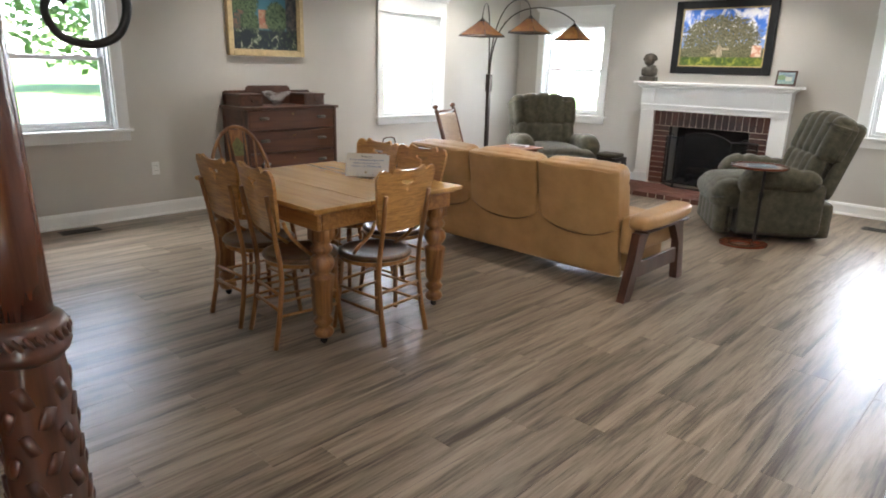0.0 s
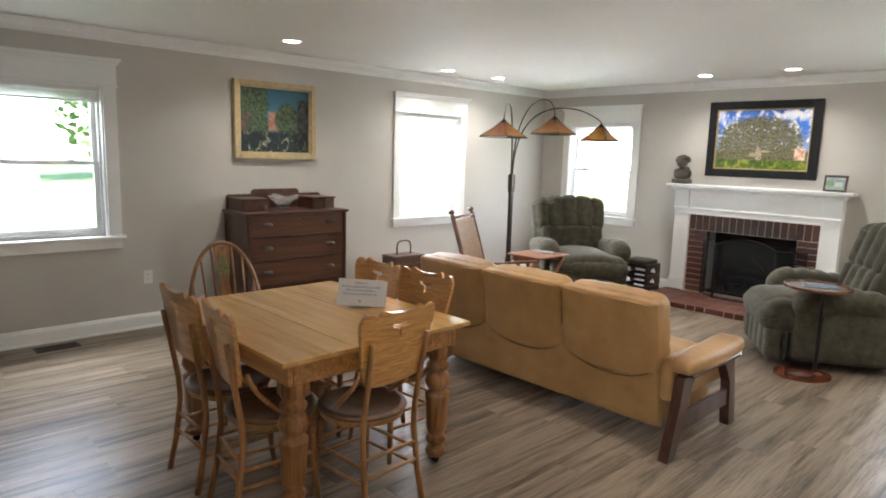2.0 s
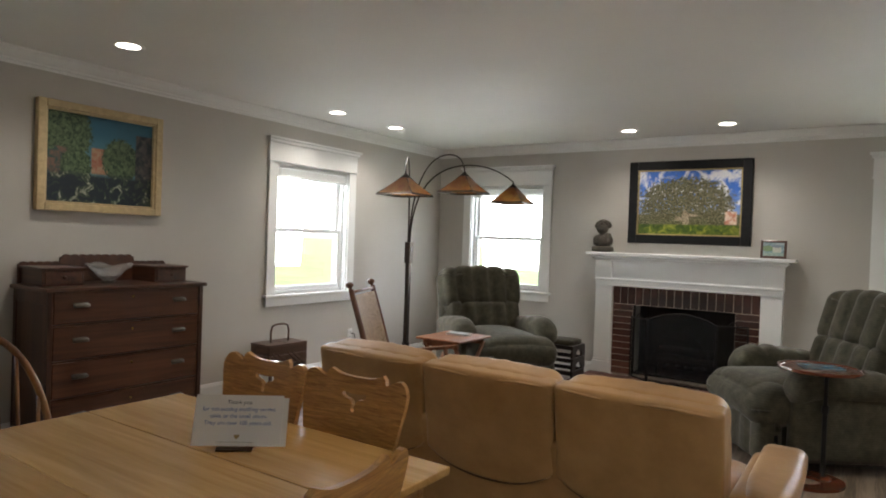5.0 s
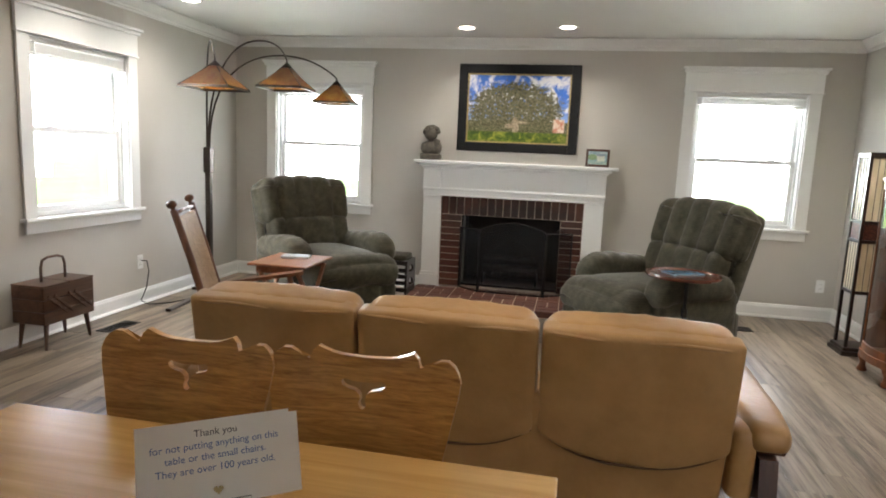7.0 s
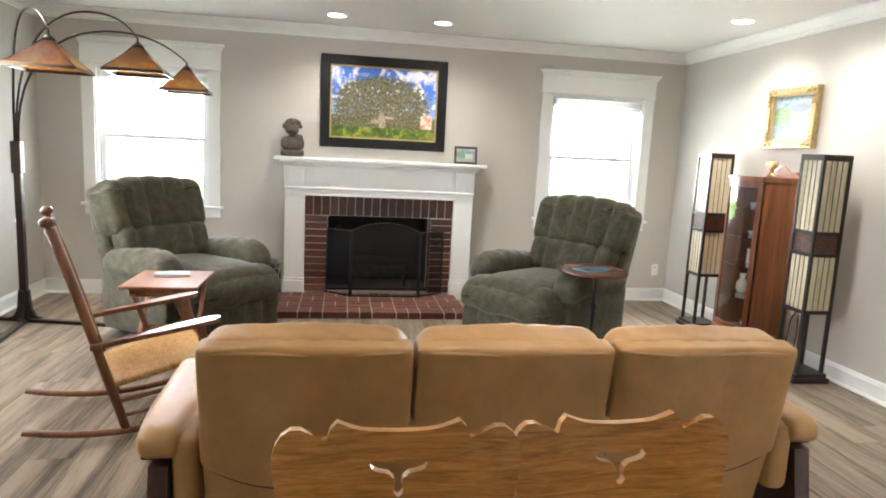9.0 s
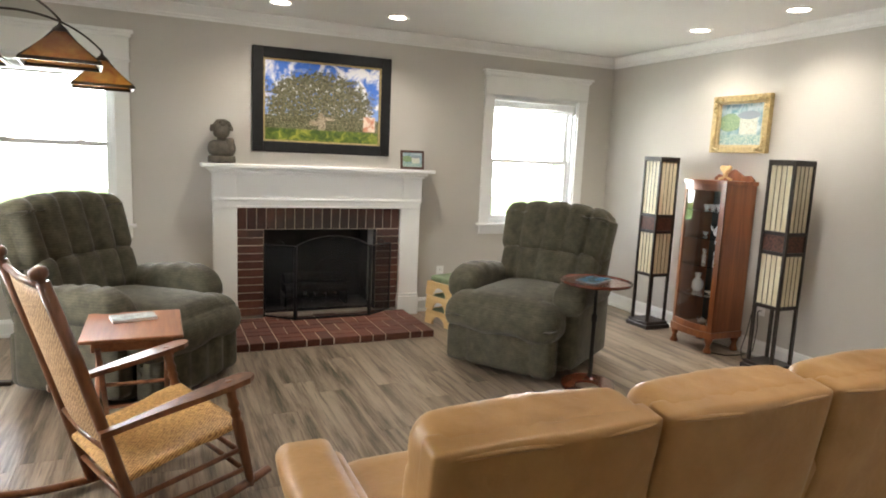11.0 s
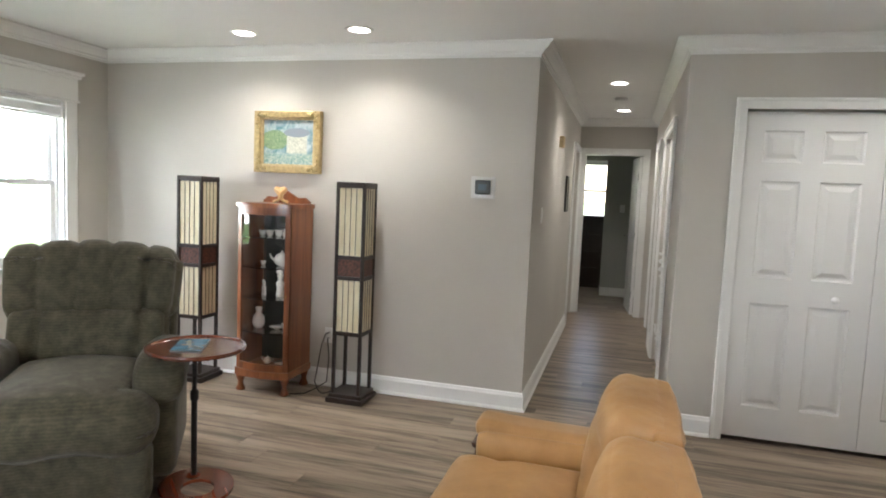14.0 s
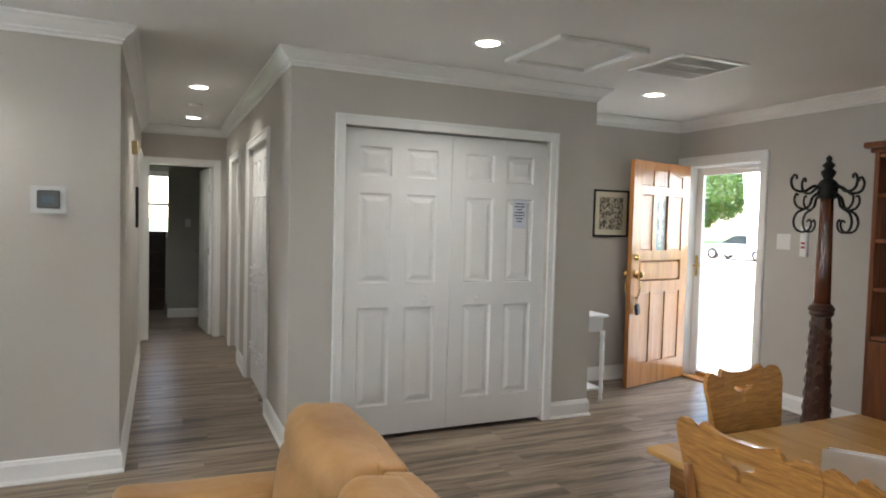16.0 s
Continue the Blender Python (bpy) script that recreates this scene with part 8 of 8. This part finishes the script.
# neighbour's house
M_SIDING = plain("white_siding", (0.74, 0.74, 0.73), 0.6, vary=0.03, bump_s=0.1)
M_ROOF = plain("light_shingle", (0.42, 0.43, 0.45), 0.8, vary=0.15, scale=6, bump_s=0.5, bump_scale=30)
nh = thing("neighbour_house", -24.0, 3.0, -0.4, 0, "white sided house with a pale shingle roof across the lawn", "house")
bm = bmesh.new()
box(bm, -7.0, 0.0, -9.0, 4.4, 0, 2.15)
part("wall", bm, M_SIDING, nh)
bm = bmesh.new()
slab(bm, [(0.35, 2.05), (0.35, 2.16), (-3.5, 3.25), (-7.35, 2.16), (-7.35, 2.05), (-3.5, 3.10)], 14.0, "xz", -9.3)
part("roof", bm, M_ROOF, nh)
bm = bmesh.new()
slab(bm, [(0.0, 2.151), (-7.0, 2.151), (-3.5, 3.09)], 0.05, "xz", 4.33)
part("gable", bm, M_SIDING, nh)
for k in range(12):
    bm = bmesh.new()
    box(bm, 0.001, 0.014, -9.0, 4.4, 0.16 * k + 0.1, 0.16 * k + 0.112)
    part("siding_board", bm, M_SIDING, nh)
bm = bmesh.new()
box(bm, 0.002, 0.05, 2.40, 2.95, 1.05, 1.42, 0.01)
wn_ = part("window", bm, M_TRIM, nh)
bm = bmesh.new()
box(bm, 0.051, 0.06, 2.45, 2.90, 1.09, 1.38)
part("pane", bm, plain("dark_pane", (0.08, 0.10, 0.12), 0.1, bump_s=0), wn_)


def leaf_material(name, a, b):
    N = Nodes(name)
    g = N.n("ShaderNodeNewGeometry")
    N.l(ramp(N, g.outputs["Random Per Island"], [(0.0, a), (1.0, b)]), N.b.inputs["Base Color"])
    N.b.inputs["Roughness"].default_value = 0.6
    tr = N.n("ShaderNodeBsdfTranslucent", Color=rgb((0.22, 0.36, 0.08)))
    mx = N.n("ShaderNodeMixShader", Fac=0.35)
    N.l(N.b.outputs[0], mx.inputs[1])
    N.l(tr.outputs[0], mx.inputs[2])
    N.l(mx.outputs[0], N.t.nodes["Material Output"].inputs["Surface"])
    return N.m


M_LEAF = leaf_material("foliage", (0.05, 0.11, 0.03), (0.12, 0.22, 0.07))
M_LEAFR = leaf_material("shrub_foliage", (0.10, 0.09, 0.03), (0.22, 0.12, 0.06))
M_BARK = plain("bark", (0.10, 0.075, 0.05), 0.9, vary=0.3, bump_s=0.8, bump_scale=20)


def crown_mesh(seed, rad, n, leaf_s, squash=0.8):
    r = random.Random(seed)
    V, F = [], []
    lobes = [(r.gauss(0, 0.42), r.gauss(0, 0.42), r.gauss(0, 0.30), r.uniform(0.35, 0.6)) for _ in range(14)]
    for _ in range(n):
        lx, ly, lz, lr = r.choice(lobes)
        d = Vector((r.gauss(0, 1), r.gauss(0, 1), r.gauss(0, 1))).normalized() * lr * r.uniform(0.75, 1.0)
        c = Vector((lx, ly, lz)) + d
        c = Vector((c.x * rad, c.y * rad, c.z * rad * squash))
        a = Vector((r.gauss(0, 1), r.gauss(0, 1), r.gauss(0, 1))).normalized() * leaf_s * r.uniform(0.6, 1.3)
        b = a.orthogonal().normalized() * leaf_s * 0.55
        k = len(V)
        V += [c - a, c + b, c + a, c - b]
        F.append((k, k + 1, k + 2, k + 3))
    me = bpy.data.meshes.new("crown")
    me.from_pydata([tuple(v) for v in V], [], F)
    return me


def tree(x, y, h, rad, seed, n=5000):
    e = thing("tree", x, y, -0.4, seed * 40, "leafy green shade tree beyond the lawn", "tree")
    bm = bmesh.new()
    tube(bm, [(0, 0, -0.1), (0.1, 0, h * 0.25), (0.0, 0.1, h * 0.5), (0.1, 0, h * 0.8)], 0.32, 10, 0.08)
    for k in range(5):
        a = k * 1.26 + seed
        tube(bm, [(0.05, 0.05, h * (0.3 + 0.07 * k)), (rad * 0.4 * math.cos(a), rad * 0.4 * math.sin(a), h * (0.45 + 0.07 * k)), (rad * 0.75 * math.cos(a), rad * 0.75 * math.sin(a), h * (0.55 + 0.07 * k))], 0.12, 7, 0.03)
    part("trunk", bm, M_BARK, e, smooth=True)
    me = crown_mesh(seed, rad, n, 0.32)
    me.materials.append(M_LEAF)
    o = new("crown", me)
    o.parent = e
    o.location = (0, 0, h * 0.62)


for i, (x, y, h, rd) in enumerate(((-38, -3, 10, 5.0), (-36, 4, 11, 5.8), (-36, 18.5, 11, 6.0), (-44, 27, 12, 6.5), (-33, 24, 9, 5), (-30, -12, 10, 5), (38, -58, 10, 6), (50, -48, 10, 6), (66, -62, 12, 7), (30, -70, 11, 6), (22, -50, 9, 5))):
    tree(x, y, h, rd, i + 1, 7000)
shrub = thing("shrub", -23.2, 5.35, -0.4, 0, "small reddish-green rounded shrub by the white house", "shrub")
me = crown_mesh(50, 0.42, 900, 0.06, 1.1)
me.materials.append(M_LEAFR)
o = new("foliage", me)
o.parent = shrub
o.location = (0, 0, 0.45)
bm = bmesh.new()
tube(bm, [(0, 0, -0.05), (0, 0, 0.4)], 0.04, 6)
part("stem", bm, M_BARK, shrub)


def far_car(x, y, rz, color, label):
    e = thing("parked_car", x, y, -0.385, rz, label, "car")
    paint = plain("car_paint", color, 0.25, vary=0.02, bump_s=0, coat=1.0)
    bm = bmesh.new()
    slab(bm, [(-2.2, 0.30), (-2.25, 0.75), (-2.0, 0.92), (-1.2, 0.98), (0.9, 0.98), (2.0, 0.85), (2.25, 0.62), (2.25, 0.30)], 1.75, "xz", -0.875)
    bmesh.ops.bevel(bm, geom=bm.edges[:], offset=0.06, segments=2, affect="EDGES")
    part("body", bm, paint, e, smooth=False)
    bm = bmesh.new()
    slab(bm, [(-1.7, 0.97), (-1.3, 1.42), (0.1, 1.46), (1.0, 0.97)], 1.45, "xz", -0.725)
    bmesh.ops.bevel(bm, geom=bm.edges[:], offset=0.05, segments=2, affect="EDGES")
    part("windows", bm, plain("car_glass", (0.05, 0.06, 0.07), 0.08, bump_s=0), e, "dark glass cabin")
    bm = bmesh.new()
    box(bm, -1.25, 0.1, -0.66, 0.66, 1.44, 1.475, 0.01)
    part("roof", bm, paint, e)
    for sx in (-1.4, 1.4):
        for sy in (-1, 1):
            bm = bmesh.new()
            lathe(bm, [(0.32, -0.10), (0.33, 0.0), (0.32, 0.10)], 20, pose(sx, sy * 0.80, 0.33, 90))
            wl = part("wheel", bm, M_BLACK, e)
            bm = bmesh.new()
            lathe(bm, [(0.2, -0.11), (0.2, 0.11)], 16, pose(sx, sy * 0.80, 0.33, 90))
            part("rim", bm, M_CHROME, wl)


far_car(24.5, -25.5, 10, (0.65, 0.67, 0.70), "silver-white car parked on the driveway outside")

# floor planks
PW, PL = 0.181, 1.22


def plank_bm(x0, x1, y0, y1):
    """Pairs of corners of one plank with a fine bevel on its top."""
    e = 0.0012
    v = [(x0, y0, -0.011), (x1, y0, -0.011), (x1, y1, -0.011), (x0, y1, -0.011), (x0, y0, -0.0012), (x1, y0, -0.0012), (x1, y1, -0.0012), (x0, y1, -0.0012),
         (x0 + e, y0 + e, 0), (x1 - e, y0 + e, 0), (x1 - e, y1 - e, 0), (x0 + e, y1 - e, 0)]
    f = [(0, 1, 5, 4), (1, 2, 6, 5), (2, 3, 7, 6), (3, 0, 4, 7), (4, 5, 9, 8), (5, 6, 10, 9), (6, 7, 11, 10), (7, 4, 8, 11), (8, 9, 10, 11)]
    return v, f


def lay(x_lo, x_hi, y_lo, y_hi, seed):
    rnd = random.Random(seed)
    out = []
    nx = math.ceil((x_hi - x_lo) / PW)
    for i in range(nx):
        x0, x1 = x_lo + i * PW, min(x_lo + (i + 1) * PW, x_hi)
        y = y_lo - rnd.uniform(0, PL)
        while y < y_hi:
            a, b = max(y, y_lo), min(y + PL, y_hi)
            if b - a > 0.01:
                out.append((x0, x1, a, b))
            y += PL
    return out


room = lay(WX, EX, SY, NY, 3) + []
side = lay(EX, NX, SY, NICHE, 5) + lay(EX, CX, NICHE, HS, 6) + lay(EX, HE + 0.12, HS, HN, 7) + lay(HE + 0.12, 8.6, HS - 0.6, 7.6, 8) + lay(2.4, 3.75, HS - 0.12, HS, 9)
shared = {}
room.sort(key=lambda p: (p[0] + 1.5) ** 2 * 0.6 + (p[2] - 4.5) ** 2)
near, rest = room[:300], room[300:] + side
for x0, x1, y0, y1 in near:
    key = (round(x1 - x0, 3), round(y1 - y0, 3))
    if key not in shared:
        me = bpy.data.meshes.new("plank")
        me.from_pydata(*[plank_bm(0, x1 - x0, 0, y1 - y0)[0], [], plank_bm(0, 1, 0, 1)[1]])
        me.materials.append(M_FLOOR)
        shared[key] = me
    o = new("plank", shared[key])
    o.location = (x0, y0, 0)
    o.parent = FLOOR
V, F = [], []
for q in rest:
    v, f = plank_bm(*q)
    F += [tuple(k + len(V) for k in g) for g in f]
    V += v
me = bpy.data.meshes.new("planks")
me.from_pydata(V, [], F)
me.materials.append(M_FLOOR)
o = new("planks", me)
o.parent = FLOOR
tagged(o, kind="stuff")


# bricks of the fireplace and the hearth
def brick_mesh(lx, ly, lz):
    bm = bmesh.new()
    box(bm, 0, lx, 0, ly, 0, lz, 0.003)
    me = bpy.data.meshes.new("brick")
    bm.to_mesh(me)
    bm.free()
    me.materials.append(M_BRICK)
    return me


rb = random.Random(11)
brick_cache = {}


def brick(x, y, z, lx, ly, lz, parent):
    key = (round(lx, 3), round(ly, 3), round(lz, 3))
    if key not in brick_cache:
        brick_cache[key] = brick_mesh(lx, ly, lz)
    o = new("brick", brick_cache[key])
    o.location = (x + 1.745, y - NY + rb.uniform(-0.0015, 0.0015), z)
    o.parent = parent


G = 0.008
for x0, x1 in ((FX0, OX0), (OX1, FX1)):
    nrow = 11
    hz = (OZ - 0.058) / nrow
    for r in range(nrow):
        brick(x0 + G / 2, FY, 0.058 + r * hz + G / 2, x1 - x0 - G, 0.09, hz - G, SURROUND)
n = 18
wx = (FX1 - FX0) / n
for k in range(n):
    brick(FX0 + k * wx + G / 2, FY, OZ + G / 2, wx - G, 0.09, FZ - OZ - G, SURROUND)
# the hearth is laid in a basket weave: pairs of bricks turned by a quarter from square to square
S = 0.2025
for i in range(4):
    for k in range(8):
        x, y = HX0 + k * S, HY0 + i * S
        deep = min(S, 9.612 - y)
        if deep < 0.05:
            continue
        z, h = (0.004, 0.054) if i == 0 else (0.012, 0.046)
        if (i + k) % 2:
            for q in range(2):
                brick(x + q * S / 2 + G / 2, y, z, S / 2 - G, deep - G, h, HEARTH)
        else:
            for q in range(2 if deep > 0.15 else 1):
                brick(x + G / 2, y + q * S / 2, z, S - G, S / 2 - G, h, HEARTH)
